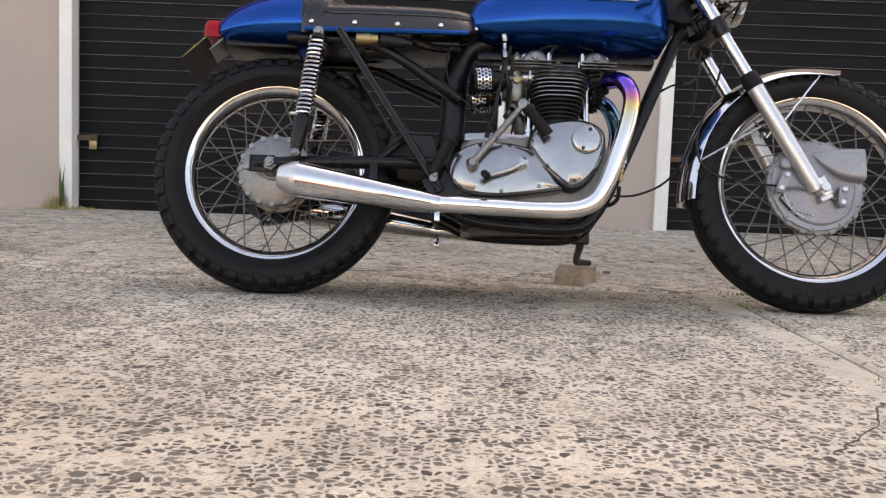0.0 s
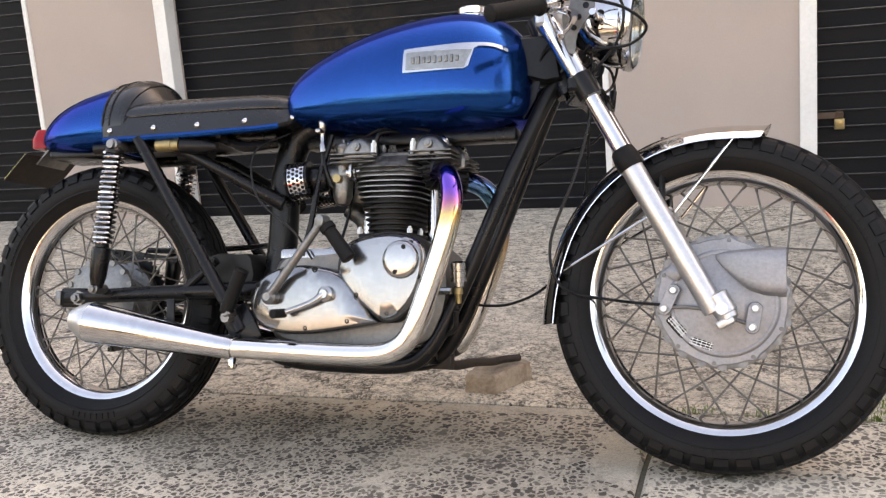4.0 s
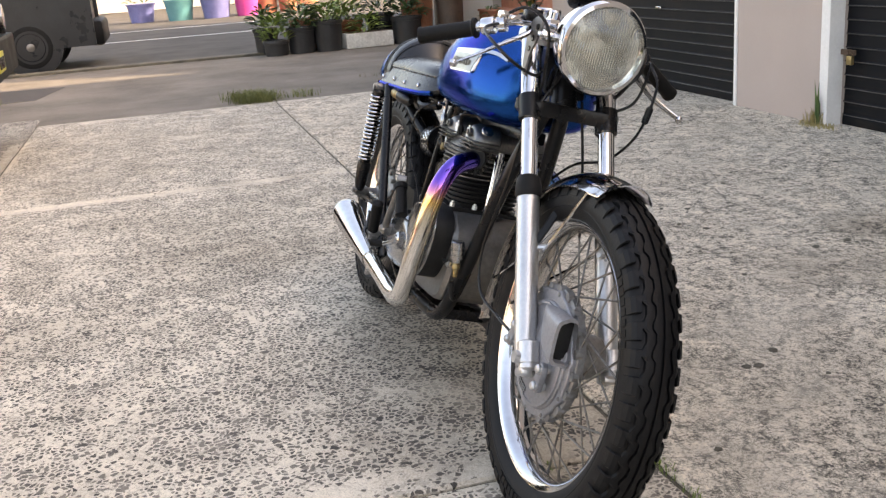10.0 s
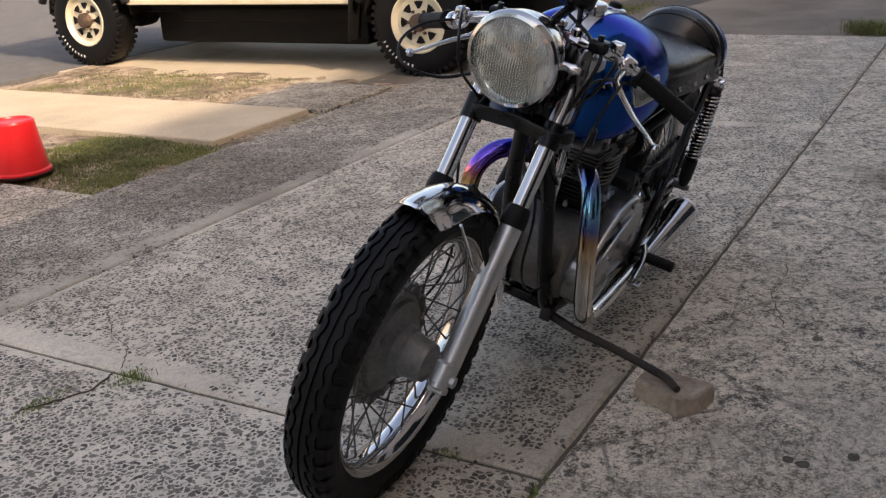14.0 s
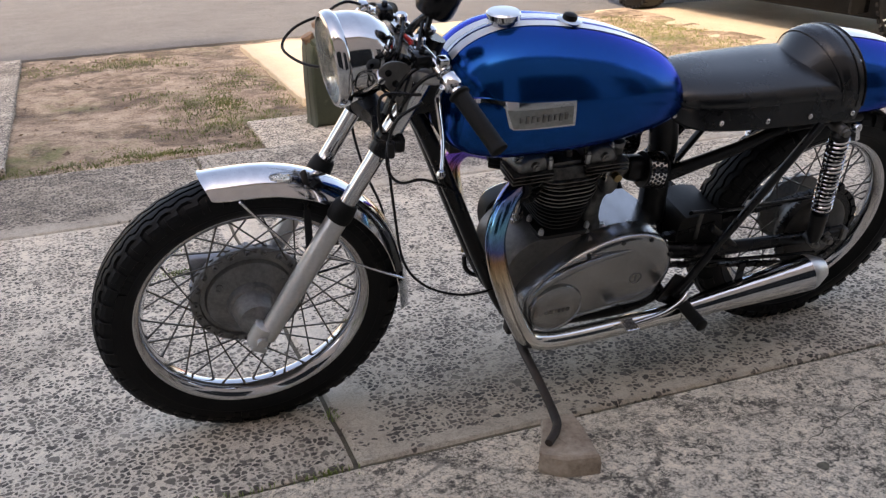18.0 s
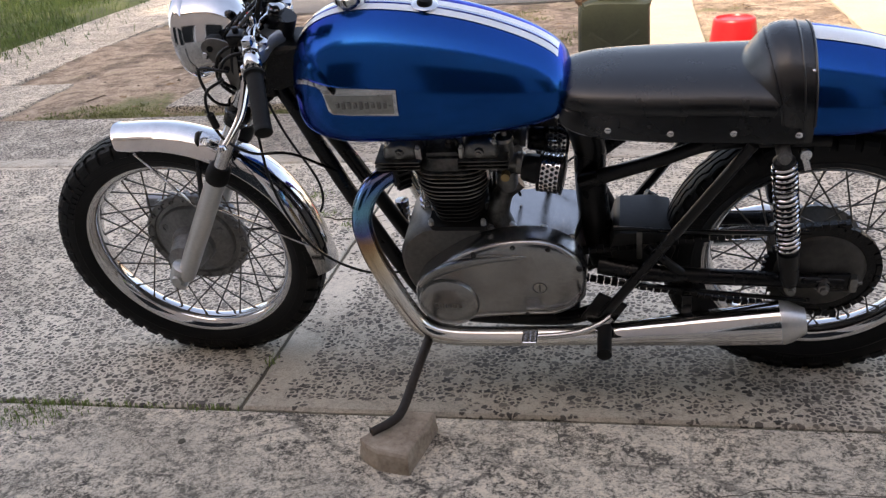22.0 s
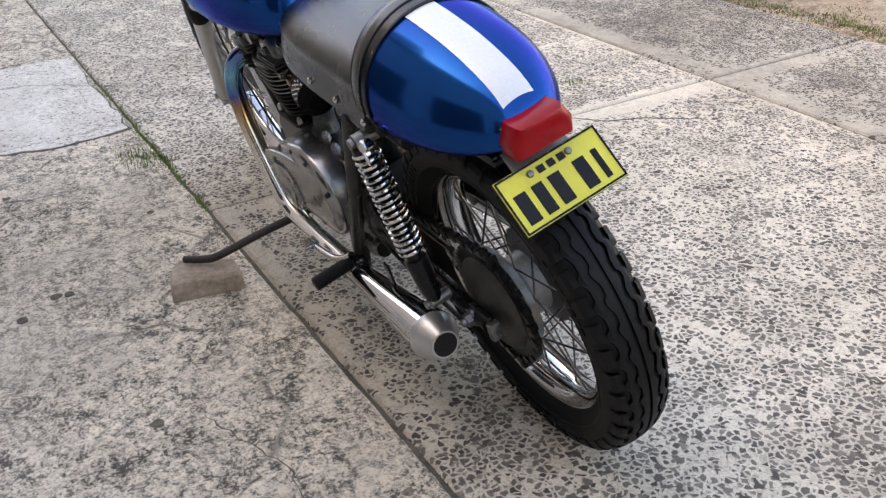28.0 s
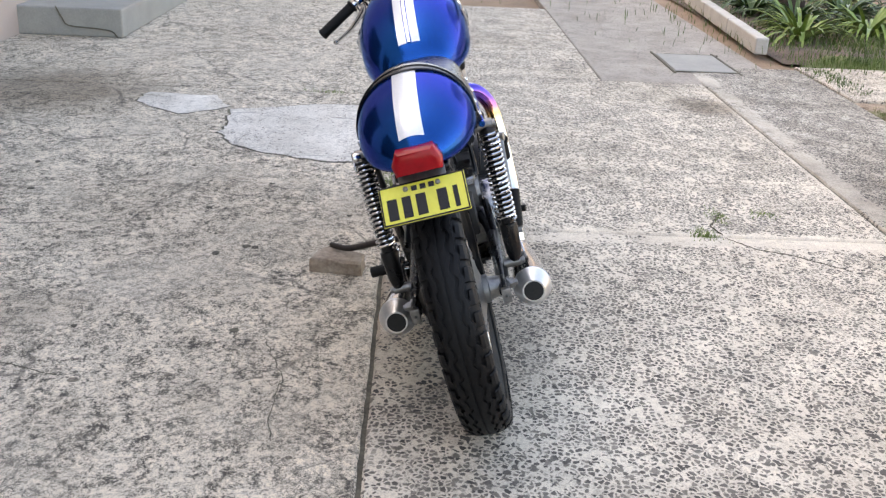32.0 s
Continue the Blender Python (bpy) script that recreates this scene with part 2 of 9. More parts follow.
    if crack:
        ce = cells(warped(0.10, 9, 6), 1.7, "DISTANCE_TO_EDGE")
        gate = ramp(nt, noise_tex(nt, 1.6, 3, 0.5, v), [(0.41, 0.0), (0.53, 1.0)])
        line = calc(nt, "MULTIPLY", ramp(nt, ce.outputs["Distance"], [(0.0045, 1.0), (0.0105, 0.0)]), gate)
        small = cells(warped(0.06, 14, 5), 6.5, "DISTANCE_TO_EDGE")
        gate2 = ramp(nt, noise_tex(nt, 2.7, 4, 0.6, v), [(0.52, 0.0), (0.62, 1.0)])
        line2 = calc(nt, "MULTIPLY", ramp(nt, small.outputs["Distance"], [(0.008, 0.8), (0.024, 0.0)]), gate2)
        line = calc(nt, "MAXIMUM", line, line2)
        col = mix(nt, calc(nt, "MULTIPLY", line, crack), col, (0.07, 0.06, 0.05))
        high = calc(nt, "SUBTRACT", high, calc(nt, "MULTIPLY", line, 1.2))
    nt.links.new(col, bs.inputs["Base Color"])
    bs.inputs["Roughness"].default_value = 0.88
    if flake is not None:
        high = calc(nt, "ADD", high, calc(nt, "MULTIPLY", flake, 4.0))
    bump(nt, bs, high, 0.55, 0.006)
    return m


CEM, CEM2 = (0.77, 0.685, 0.555), (0.57, 0.503, 0.408)
# the first three spots darken the slab under the motorcycle: oil plus painted shade
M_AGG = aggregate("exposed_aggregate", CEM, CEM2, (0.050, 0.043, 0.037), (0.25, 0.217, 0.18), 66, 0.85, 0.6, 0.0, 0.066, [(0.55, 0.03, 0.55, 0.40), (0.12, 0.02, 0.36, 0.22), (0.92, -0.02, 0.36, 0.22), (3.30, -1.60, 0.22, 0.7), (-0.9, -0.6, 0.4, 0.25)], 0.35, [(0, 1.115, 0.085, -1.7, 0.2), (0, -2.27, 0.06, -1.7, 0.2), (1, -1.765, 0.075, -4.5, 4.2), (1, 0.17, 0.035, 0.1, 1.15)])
M_APRON = aggregate("worn_concrete", (0.70, 0.62, 0.505), (0.52, 0.46, 0.375), (0.075, 0.064, 0.054), (0.30, 0.262, 0.215), 95, 0.62, 0.35, 0.60, 0.08, [(-1.45, 0.80, 0.30, 0.8), (3.1, 2.15, 0.60, 0.7), (-0.02, 1.80, 0.22, 0.5), (0.3, 1.3, 0.25, 0.3), (1.2, 0.9, 0.5, 0.25), (-3.2, 1.6, 0.6, 0.35)], 0.9, (), [(-0.07, 0.95, 0.022), (-0.03, 0.72, 0.017), (-0.25, 0.50, 0.014), (-0.21, 0.265, 0.018), (-0.39, 0.36, 0.013)])
M_AGG_OLD = aggregate("stained_aggregate", (0.60, 0.545, 0.455), (0.42, 0.378, 0.315), (0.04, 0.036, 0.031), (0.15, 0.132, 0.112), 70, 0.90, 0.9, 0.0, 0.055, [(1.8, -2.15, 0.6, 0.4), (-0.6, -2.2, 0.7, 0.4)], 0.4, [(1, -1.765, 0.062, -4.5, 0.3), (1, -1.785, 0.070, 0.3, 4.2), (0, 1.115, 0.085, -2.6, -1.7)])
M_PATCH = aggregate("cement_patch", (0.84, 0.79, 0.71), (0.68, 0.63, 0.56), (0.14, 0.12, 0.10), (0.38, 0.34, 0.29), 95, 0.30, 0.6, 0.4, 0.10, (), 0.35)
M_DRIVE = aggregate("weathered_drive", (0.42, 0.375, 0.32), (0.32, 0.28, 0.235), (0.11, 0.097, 0.082), (0.26, 0.23, 0.195), 105, 0.30, 0.5, 0.3, 0.10, (), 0.3)
M_GREEN = plain("lawn_floor", (0.035, 0.055, 0.012), (0.13, 0.14, 0.045), 0.95, 0, 60, 4, 0.9)
M_BROWN = plain("old_brown_concrete", (0.115, 0.098, 0.080), (0.235, 0.205, 0.170), 0.9, 0, 110, 1.5, 0.3, 0.05, 0.0, 0.15)
M_STREET = plain("dark_street", (0.050, 0.047, 0.043), (0.105, 0.099, 0.092), 0.9, 0, 110, 1.5, 0.3, 0.05, 0.0, 0.15)
M_DIRT = plain("dry_soil", (0.15, 0.095, 0.058), (0.33, 0.225, 0.145), 0.95, 0, 45, 2.0, 0.8)
def verge_soil():
    """Bare pinkish soil, trodden pale in places, with low green growth in patches."""
    m, nt, bs = nodes_of("verge_soil")
    v = nt.nodes.new("ShaderNodeNewGeometry").outputs["Position"]
    big, mid, fine = noise_tex(nt, 1.3, 6, 0.65, v), noise_tex(nt, 9, 5, 0.65, v), noise_tex(nt, 70, 4, 0.65, v)
    soil = ramp(nt, calc(nt, "ADD", calc(nt, "MULTIPLY", mid, 0.55), calc(nt, "MULTIPLY", fine, 0.45)), [(0.36, (0.10, 0.071, 0.050)), (0.50, (0.32, 0.24, 0.172)), (0.66, (0.54, 0.435, 0.325))])
    green = mix(nt, fine, (0.045, 0.060, 0.014), (0.15, 0.165, 0.045))
    sep = nt.nodes.new("ShaderNodeSeparateXYZ")
    nt.links.new(v, sep.inputs[0])
    bias = calc(nt, "MULTIPLY", ramp(nt, calc(nt, "ADD", sep.outputs[1], 4.0), [(0.55, 0.0), (1.0, 1.0)]), 0.05)
    grown = ramp(nt, calc(nt, "ADD", calc(nt, "ADD", calc(nt, "MULTIPLY", big, 0.75), calc(nt, "MULTIPLY", mid, 0.25)), bias), [(0.55, 0.0), (0.64, 1.0)])
    dark = ramp(nt, noise_tex(nt, 2.4, 6, 0.72, v, 0.4), [(0.42, 0.85), (0.52, 0.0)])
    soil = mix(nt, dark, soil, mix(nt, 1.0, soil, (0.40, 0.37, 0.34), "MULTIPLY"))
    nt.links.new(mix(nt, calc(nt, "MULTIPLY", grown, 0.75), soil, green), bs.inputs["Base Color"])
    bs.inputs["Roughness"].default_value = 0.95
    bump(nt, bs, calc(nt, "ADD", mid, calc(nt, "MULTIPLY", fine, 0.6)), 0.9, 0.02)
    return m


M_VERGE = verge_soil()
M_ROAD = aggregate("road_asphalt", (0.125, 0.122, 0.12), (0.090, 0.089, 0.087), (0.05, 0.05, 0.048), (0.18, 0.175, 0.168), 80, 0.5, 0.3)
M_JOINT = plain("joint_filler", (0.045, 0.039, 0.030), (0.17, 0.15, 0.11), 0.95, 0, 80, 6, 0.5)
M_RENDER = plain("beige_render", (0.40, 0.330, 0.290), (0.45, 0.372, 0.328), 0.8, 0, 220, 1.2, 0.35)
M_WHITE = plain("white_paint", (0.70, 0.69, 0.66), (0.82, 0.81, 0.78), 0.5, 0, 60, 5, 0.1)
def door_steel():
    """Black door enamel, dusted and scuffed brown in streaks along the slats."""
    m, nt, bs = nodes_of("black_door_steel")
    v = coords(nt, (1.2, 1, 14))
    f = noise_tex(nt, 2.2, 6, 0.65, v)
    g = noise_tex(nt, 1.1, 4, 0.6, coords(nt))
    dust = calc(nt, "MULTIPLY", ramp(nt, f, [(0.48, 0.0), (0.72, 1.0)]), ramp(nt, g, [(0.42, 0.0), (0.62, 1.0)]))
    far = nt.nodes.new("ShaderNodeVectorMath")
    far.operation = "DISTANCE"
    place = nt.nodes.new("ShaderNodeNewGeometry").outputs["Position"]
    nt.links.new(place, far.inputs[0])
    far.inputs[1].default_value = (-0.82, 3.01, 0.93)
    smear = calc(nt, "MULTIPLY", ramp(nt, far.outputs["Value"], [(0.10, 1.0), (0.42, 0.0)]), ramp(nt, noise_tex(nt, 7, 5, 0.7, place, 0.6), [(0.40, 0.0), (0.60, 1.0)]))
    dust = calc(nt, "MAXIMUM", dust, calc(nt, "MULTIPLY", smear, 1.3))
    nt.links.new(mix(nt, calc(nt, "MULTIPLY", dust, 0.7), (0.0058, 0.0064, 0.0082), (0.034, 0.026, 0.020)), bs.inputs["Base Color"])
    nt.links.new(calc(nt, "ADD", calc(nt, "MULTIPLY", f, 0.3), 0.32), bs.inputs["Roughness"])
    bs.inputs["Specular IOR Level"].default_value = 0.10
    bump(nt, bs, f, 0.1, 0.002)
    return m


M_DOOR = door_steel()
M_BLUE = plain("blue_metallic_paint", (0.0, 0.048, 0.205), (0.0, 0.074, 0.310), 0.17, 0.85, 900, 3, 0.0, 0.03, 0.10, 0.25)
M_BLUE.node_tree.nodes["Principled BSDF"].inputs["Specular Tint"].default_value = (0.0, 0.32, 0.78, 1)
M_STRIPE = plain("silver_stripe", (0.62, 0.63, 0.64), (0.74, 0.75, 0.76), 0.3, 0.15, 200, 4, 0.0, 0.05, 1.0)
M_CHROME = plain("chrome", (0.54, 0.54, 0.55), (0.68, 0.68, 0.685), 0.09, 1.0, 40, 8, 0.0, 0.05)
M_ALLOY = plain("cast_alloy", (0.14, 0.138, 0.134), (0.28, 0.275, 0.265), 0.40, 0.9, 140, 9, 0.12, 0.14)
M_POLISH = plain("polished_alloy", (0.33, 0.33, 0.328), (0.48, 0.476, 0.47), 0.22, 0.97, 120, 7, 0.03, 0.12)
M_SATIN = plain("satin_alloy", (0.50, 0.50, 0.50), (0.64, 0.64, 0.63), 0.36, 0.9, 150, 6, 0.05, 0.08)
M_SHELL = plain("satin_cover_alloy", (0.24, 0.243, 0.245), (0.38, 0.384, 0.386), 0.22, 0.95, 110, 6, 0.03, 0.10)
M_DULL = plain("dull_grey_alloy", (0.14, 0.135, 0.128), (0.25, 0.24, 0.228), 0.45, 0.75, 90, 8, 0.15, 0.12)
M_BLACK = plain("black_enamel", (0.004, 0.004, 0.0045), (0.009, 0.009, 0.0095), 0.28, 0.0, 60, 8, 0.03, 0.12, 0.0, 0.25)
M_FIN = plain("black_fin_paint", (0.005, 0.005, 0.005), (0.015, 0.0145, 0.014), 0.5, 0.0, 120, 12, 0.1, 0.15, 0.0, 0.3)
M_RUBBER = plain("tyre_rubber", (0.0022, 0.0022, 0.0027), (0.0070, 0.0068, 0.0068), 0.52, 0.0, 160, 12, 0.25, 0.12, 0.0, 0.2)
M_GRIP = plain("grip_rubber", (0.003, 0.003, 0.003), (0.008, 0.0075, 0.007), 0.6, 0.0, 200, 15, 0.2, 0.15, 0.0, 0.2)
M_VINYL = plain("black_vinyl", (0.003, 0.003, 0.0035), (0.007, 0.007, 0.0075), 0.27, 0.0, 420, 9, 0.12, 0.05, 0.0, 0.58)
M_RED = plain("red_lens", (0.25, 0.0025, 0.006), (0.38, 0.005, 0.011), 0.22, 0.0, 90, 20, 0.05, 0.05, 0.0, 0.25)
M_STAIN = plain("oil_stained_alloy", (0.022, 0.019, 0.016), (0.19, 0.183, 0.172), 0.42, 0.7, 55, 22, 0.2, 0.14)
M_STAND = plain("grimy_black_steel", (0.012, 0.010, 0.009), (0.045, 0.032, 0.025), 0.6, 0.3, 90, 14, 0.3)
M_CAST = plain("grey_cast_alloy", (0.20, 0.20, 0.212), (0.32, 0.32, 0.333), 0.42, 0.55, 160, 8, 0.12, 0.10)
M_RUST = plain("brown_rusty_steel", (0.07, 0.045, 0.032), (0.15, 0.095, 0.065), 0.7, 0.3, 90, 14, 0.4)
M_BRICK = plain("old_brick", (0.20, 0.145, 0.105), (0.42, 0.345, 0.27), 0.9, 0, 90, 16, 0.6)
M_TERRA = plain("terracotta", (0.34, 0.13, 0.075), (0.46, 0.20, 0.12), 0.85, 0, 60, 8, 0.3)


def heat_tint(name, hot, blue_at):
    """Chrome pipe, blued and browned by heat near the port: the colours follow height on the bike."""
    m, nt, bs = nodes_of(name)
    sep = nt.nodes.new("ShaderNodeSeparateXYZ")
    nt.links.new(coords(nt), sep.inputs[0])
    wob = calc(nt, "MULTIPLY", noise_tex(nt, 30, 3), 0.02)
    h = calc(nt, "ADD", sep.outputs[2], wob)
    lo, hi = hot
    n = nt.nodes.new("ShaderNodeMapRange")
    n.inputs[1].default_value, n.inputs[2].default_value = lo, hi
    nt.links.new(h, n.inputs[0])
    nt.links.new(ramp(nt, n.outputs[0], blue_at), bs.inputs["Base Color"])
    bs.inputs["Metallic"].default_value, bs.inputs["Roughness"].default_value = 1.0, 0.13
    return m


M_PIPE_R = heat_tint("heat_tinted_chrome_right", (0.40, 0.63), [
    (0.0, (0.80, 0.79, 0.76)), (0.35, (0.78, 0.70, 0.52)), (0.48, (0.85, 0.55, 0.20)), (0.60, (0.62, 0.20, 0.32)), (0.72, (0.22, 0.10, 0.55)), (1.0, (0.07, 0.07, 0.40))])
M_PIPE_L = heat_tint("heat_tinted_chrome_left", (0.36, 0.65), [
    (0.0, (0.78, 0.77, 0.74)), (0.30, (0.64, 0.50, 0.33)), (0.44, (0.42, 0.25, 0.13)), (0.54, (0.10, 0.13, 0.34)), (0.72, (0.16, 0.44, 0.60)), (0.88, (0.10, 0.20, 0.46)), (1.0, (0.34, 0.18, 0.09))])


# ---- mesh helpers ----
def part(name, bm, material, parent=None, label="", smooth=True, weld=True):
    """Links a bmesh as one mesh object, under a thing or a part where one is given."""
    if weld:
        bmesh.ops.remove_doubles(bm, verts=bm.verts, dist=0.00005)
        bmesh.ops.recalc_face_normals(bm, faces=bm.faces)
    me = bpy.data.meshes.new(name)
    bm.to_mesh(me)
    bm.free()
    me.materials.append(material)
    if smooth:
        me.polygons.foreach_set("use_smooth", [True] * len(me.polygons))
        me.set_sharp_from_angle(angle=radians(38))
    ob = new(name, me)
    if parent is not None:
        ob.parent = parent
    if label:
        tagged(ob, label)
    return ob


def again(ob, parent, m):
    """Another object on the same mesh."""
    o = new(ob.name.split(".")[0], ob.data)
    o.parent = parent
    o.matrix_basis = m
    return o


def thing(name, m, label, category, group="", kind=""):
    ob = new(name)
    ob.matrix_basis = m
    return tagged(ob, label, category, group, kind)


def curve_pts(pts, dense=6, closed=False):
    """A smooth line through the points."""
    p = [Vector(q) for q in pts]
    n, out = len(p), []
    for i in range(n if closed else n - 1):
        a, b = p[i], p[(i + 1) % n]
        z = p[i - 1] if i or closed else a * 2 - b
        c = p[(i + 2) % n] if closed or i + 2 < n else b * 2 - a
        for k in range(dense):
            t = k / dense
            out.append(0.5 * ((2 * a) + (b - z) * t + (2 * z - 5 * a + 4 * b - c) * t * t + (3 * a - z - 3 * b + c) * t ** 3))
    if not closed:
        out.append(p[-1])
    return out


def loft(bm, rings, cap=True, closed=False):
    vs = [[bm.verts.new(p) for p in ring] for ring in rings]
    n = len(rings[0])
    for i in range(len(vs) if closed else len(vs) - 1):
        a, b = vs[i], vs[(i + 1) % len(vs)]
        for j in range(n):
            bm.faces.new((a[j], a[(j + 1) % n], b[(j + 1) % n], b[j]))
    if cap and not closed:
        bm.faces.new(vs[0][::-1])
        bm.faces.new(vs[-1])
    return vs


def tube(bm, pts, r, seg=12, dense=6, cap=True, closed=False, flat=1.0):
    """A round bar along a smooth line; r one radius or one for each point."""
    line = curve_pts(pts, dense, closed) if dense > 1 else [Vector(q) for q in pts]
    if isinstance(r, (int, float)):
        rs = [r] * len(line)
    else:
        rs = [float(v) for v in np.interp(np.linspace(0, 1, len(line)), np.linspace(0, 1, len(r)), r)]
    rings, side = [], None
    for i, p in enumerate(line):
        nxt = line[(i + 1) % len(line)] if closed or i + 1 < len(line) else p
        prv = line[i - 1] if closed or i else p
        d = (nxt - prv).normalized()
        if side is None:
            side = d.orthogonal().normalized()
        side = (side - d * side.dot(d)).normalized()
        up = d.cross(side)
        rings.append([p + rs[i] * (math.cos(a) * side + flat * math.sin(a) * up) for a in (2 * math.pi * k / seg for k in range(seg))])
    loft(bm, rings, cap, closed)
    return bm


def lathe(bm, prof, o=(0, 0, 0), d=(0, 1, 0), seg=32, closed=False):
    """Turns a profile of (along, radius) round the axis through o."""
    d, o = Vector(d).normalized(), Vector(o)
    a = d.orthogonal().normalized()
    b = d.cross(a)
    rings = []
    for h, r in prof:
        r = max(r, 0.00002)
        rings.append([o + d * h + r * (math.cos(t) * a + math.sin(t) * b) for t in (2 * math.pi * k / seg for k in range(seg))])
    loft(bm, rings, not closed, closed)
    return bm


def box(bm, c, size, m=None, bevel=0.0, taper=1.0):
    """A block; bevel rounds its edges, taper narrows its top."""
    x, y, z = (s / 2 for s in size)
    vs = [bm.verts.new((sx * x * (taper if sz > 0 else 1), sy * y * (taper if sz > 0 else 1), sz * z)) for sz in (-1, 1) for sy in (-1, 1) for sx in (-1, 1)]
    fs = [bm.faces.new([vs[i] for i in f]) for f in ((0, 2, 3, 1), (4, 5, 7, 6), (0, 1, 5, 4), (2, 6, 7, 3), (0, 4, 6, 2), (1, 3, 7, 5))]
    geo = vs
    if bevel:
        es = list({e for f in fs for e in f.edges})
        res = bmesh.ops.bevel(bm, geom=es, offset=bevel, segments=2, profile=0.5, affect="EDGES")
        geo = list({v for f in res["faces"] for v in f.verts} | {v for v in vs if v.is_valid})
    t = Matrix.Translation(c) @ (m if m else Matrix())
    for v in geo:
        v.co = t @ v.co
    return bm


def plate_of(bm, outline, levels, axis="y", dense=4, smooth=True):
    """A cover: a closed outline (two coordinates) stacked at levels of (height, inset scale)."""
    pts = [(p[0], p[1], 0) for p in outline]
    line = curve_pts(pts, dense, True) if smooth else [Vector(p) for p in pts]
    c = sum(line, Vector()) / len(line)
    rings = []
    for h, s in levels:
        ring = []
        for p in line:
            q = c + (p - c) * s
            ring.append(Vector((q.x, h, q.y)) if axis == "y" else (Vector((q.x, q.y, h)) if axis == "z" else Vector((h, q.x, q.y))))
        rings.append(ring)
    loft(bm, rings)
    return bm


def B():
    return bmesh.new()


def ease(table, x, col):
    """A smooth value from a table of rows whose first entry is x."""
    xs = [r[0] for r in table]
    ys = [r[col] for r in table]
    i = min(max(int(np.searchsorted(xs, x)) - 1, 0), len(xs) - 2)
    h = xs[i + 1] - xs[i]
    t = min(max((x - xs[i]) / h, 0), 1)

    def slope(k):
        a, b = max(k - 1, 0), min(k + 1, len(xs) - 1)
        return (ys[b] - ys[a]) / (xs[b] - xs[a])
    m0, m1 = slope(i) * h, slope(i + 1) * h
    return (2 * t ** 3 - 3 * t * t + 1) * ys[i] + (t ** 3 - 2 * t * t + t) * m0 + (3 * t * t - 2 * t ** 3) * ys[i + 1] + (t ** 3 - t * t) * m1


# ---- the ground ----
bm = B()
edges = [-400, -120, -60, -40, -30, -24, -20, -17, -14] + [x * 1.0 for x in range(-12, 13)] + [14, 17, 20, 24, 30, 40, 60, 120, 400]
grid = [[bm.verts.new((x, y, -0.06 - 0.01 * noise.noise((x * 0.4, y * 0.4, 0)))) for y in edges] for x in edges]
for i in range(len(edges) - 1):
    for j in range(len(edges) - 1):
        bm.faces.new((grid[i][j], grid[i + 1][j], grid[i + 1][j + 1], grid[i][j + 1]))
tagged(part("ground", bm, M_DIRT), "dry brown soil under the paving", "ground", kind="structure")

pavement = thing("pavement", Matrix(), "worn exposed-aggregate concrete driveway slabs with dark joints", "driveway", kind="structure")


def slab(x0, x1, y0, y1, mat, top=0.0, deep=0.09, name="slab", label=""):
    """A slab with a narrow worn edge."""
    bm = B()

    def steps_of(a, b):
        k = max(2, int((b - a) / (0.05 if b - a < 5 else 0.25)))
        return [a, a + 0.008, a + 0.03] + [a + (b - a) * i / k for i in range(1, k)] + [b - 0.03, b - 0.008, b]
    xs, ys = steps_of(x0, x1), steps_of(y0, y1)
    nx, ny = len(xs) - 1, len(ys) - 1
    up = []
    for i, x in enumerate(xs):
        row = []
        for j, y in enumerate(ys):
            z = top + 0.0012 * noise.noise((x * 0.9, y * 0.9, 3))
            px, py = x, y
            if i in (0, nx):
                px += 0.005 * noise.noise((x, y * 6, 1)) + 0.004 * noise.noise((x, y * 19, 4))
                z -= 0.006
            if j in (0, ny):
                py += 0.005 * noise.noise((x * 6, y, 2)) + 0.004 * noise.noise((x * 19, y, 5))
                z -= 0.006
            row.append(bm.verts.new((px, py, z)))
        up.append(row)
    for i in range(nx):
        for j in range(ny):
            bm.faces.new((up[i][j], up[i + 1][j], up[i + 1][j + 1], up[i][j + 1]))
    rim = [up[i][0] for i in range(nx + 1)] + [up[nx][j] for j in range(1, ny + 1)] + [up[i][ny] for i in range(nx - 1, -1, -1)] + [up[0][j] for j in range(ny - 1, 0, -1)]
    low = [bm.verts.new((v.co.x, v.co.y, top - deep)) for v in rim]
    for k in range(len(rim)):
        bm.faces.new((rim[k - 1], low[k - 1], low[k], rim[k]))
    return part(name, bm, mat, pavement, label, smooth=False)


J1, J2, J3 = 0.197, -1.735, -2.57
G = 0.0062
TX = [-5.55, -2.282, 1.150, 3.965]
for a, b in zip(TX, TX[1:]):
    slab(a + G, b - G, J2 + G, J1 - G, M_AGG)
for a, b in zip([-6.0, -2.282, 1.150], [-2.282, 1.150, 4.6]):
    slab(a + G, b - G, J3, J2 - G, M_AGG_OLD)
# the apron before the garage doors, and the paving round about
for a, b in zip([-5.55, -1.1, 3.3], [-1.1, 3.3, 7.2]):
    slab(a + G * 0.4, b - G * 0.4, J1 + G, 3.2, M_APRON, 0.001)
slab(3.965 + G, 12.0, J2 - 0.6, -1.075 - G * 0.5, M_DRIVE, -0.004, label="smooth grey concrete drive")
slab(3.965 + G, 4.645 - G, -1.075 + G * 0.5, J1 - G, M_AGG, -0.002)
slab(4.645 + G, 7.2, -1.075 + G * 0.5, J1 - G, M_AGG, -0.002)
slab(7.2 + G, 14.0, J1 + G, 3.2, M_DRIVE, -0.004)
slab(-10.6, -5.55 - G, -2.9, 6.0, M_BROWN, -0.004, label="old brown concrete beside the steps")
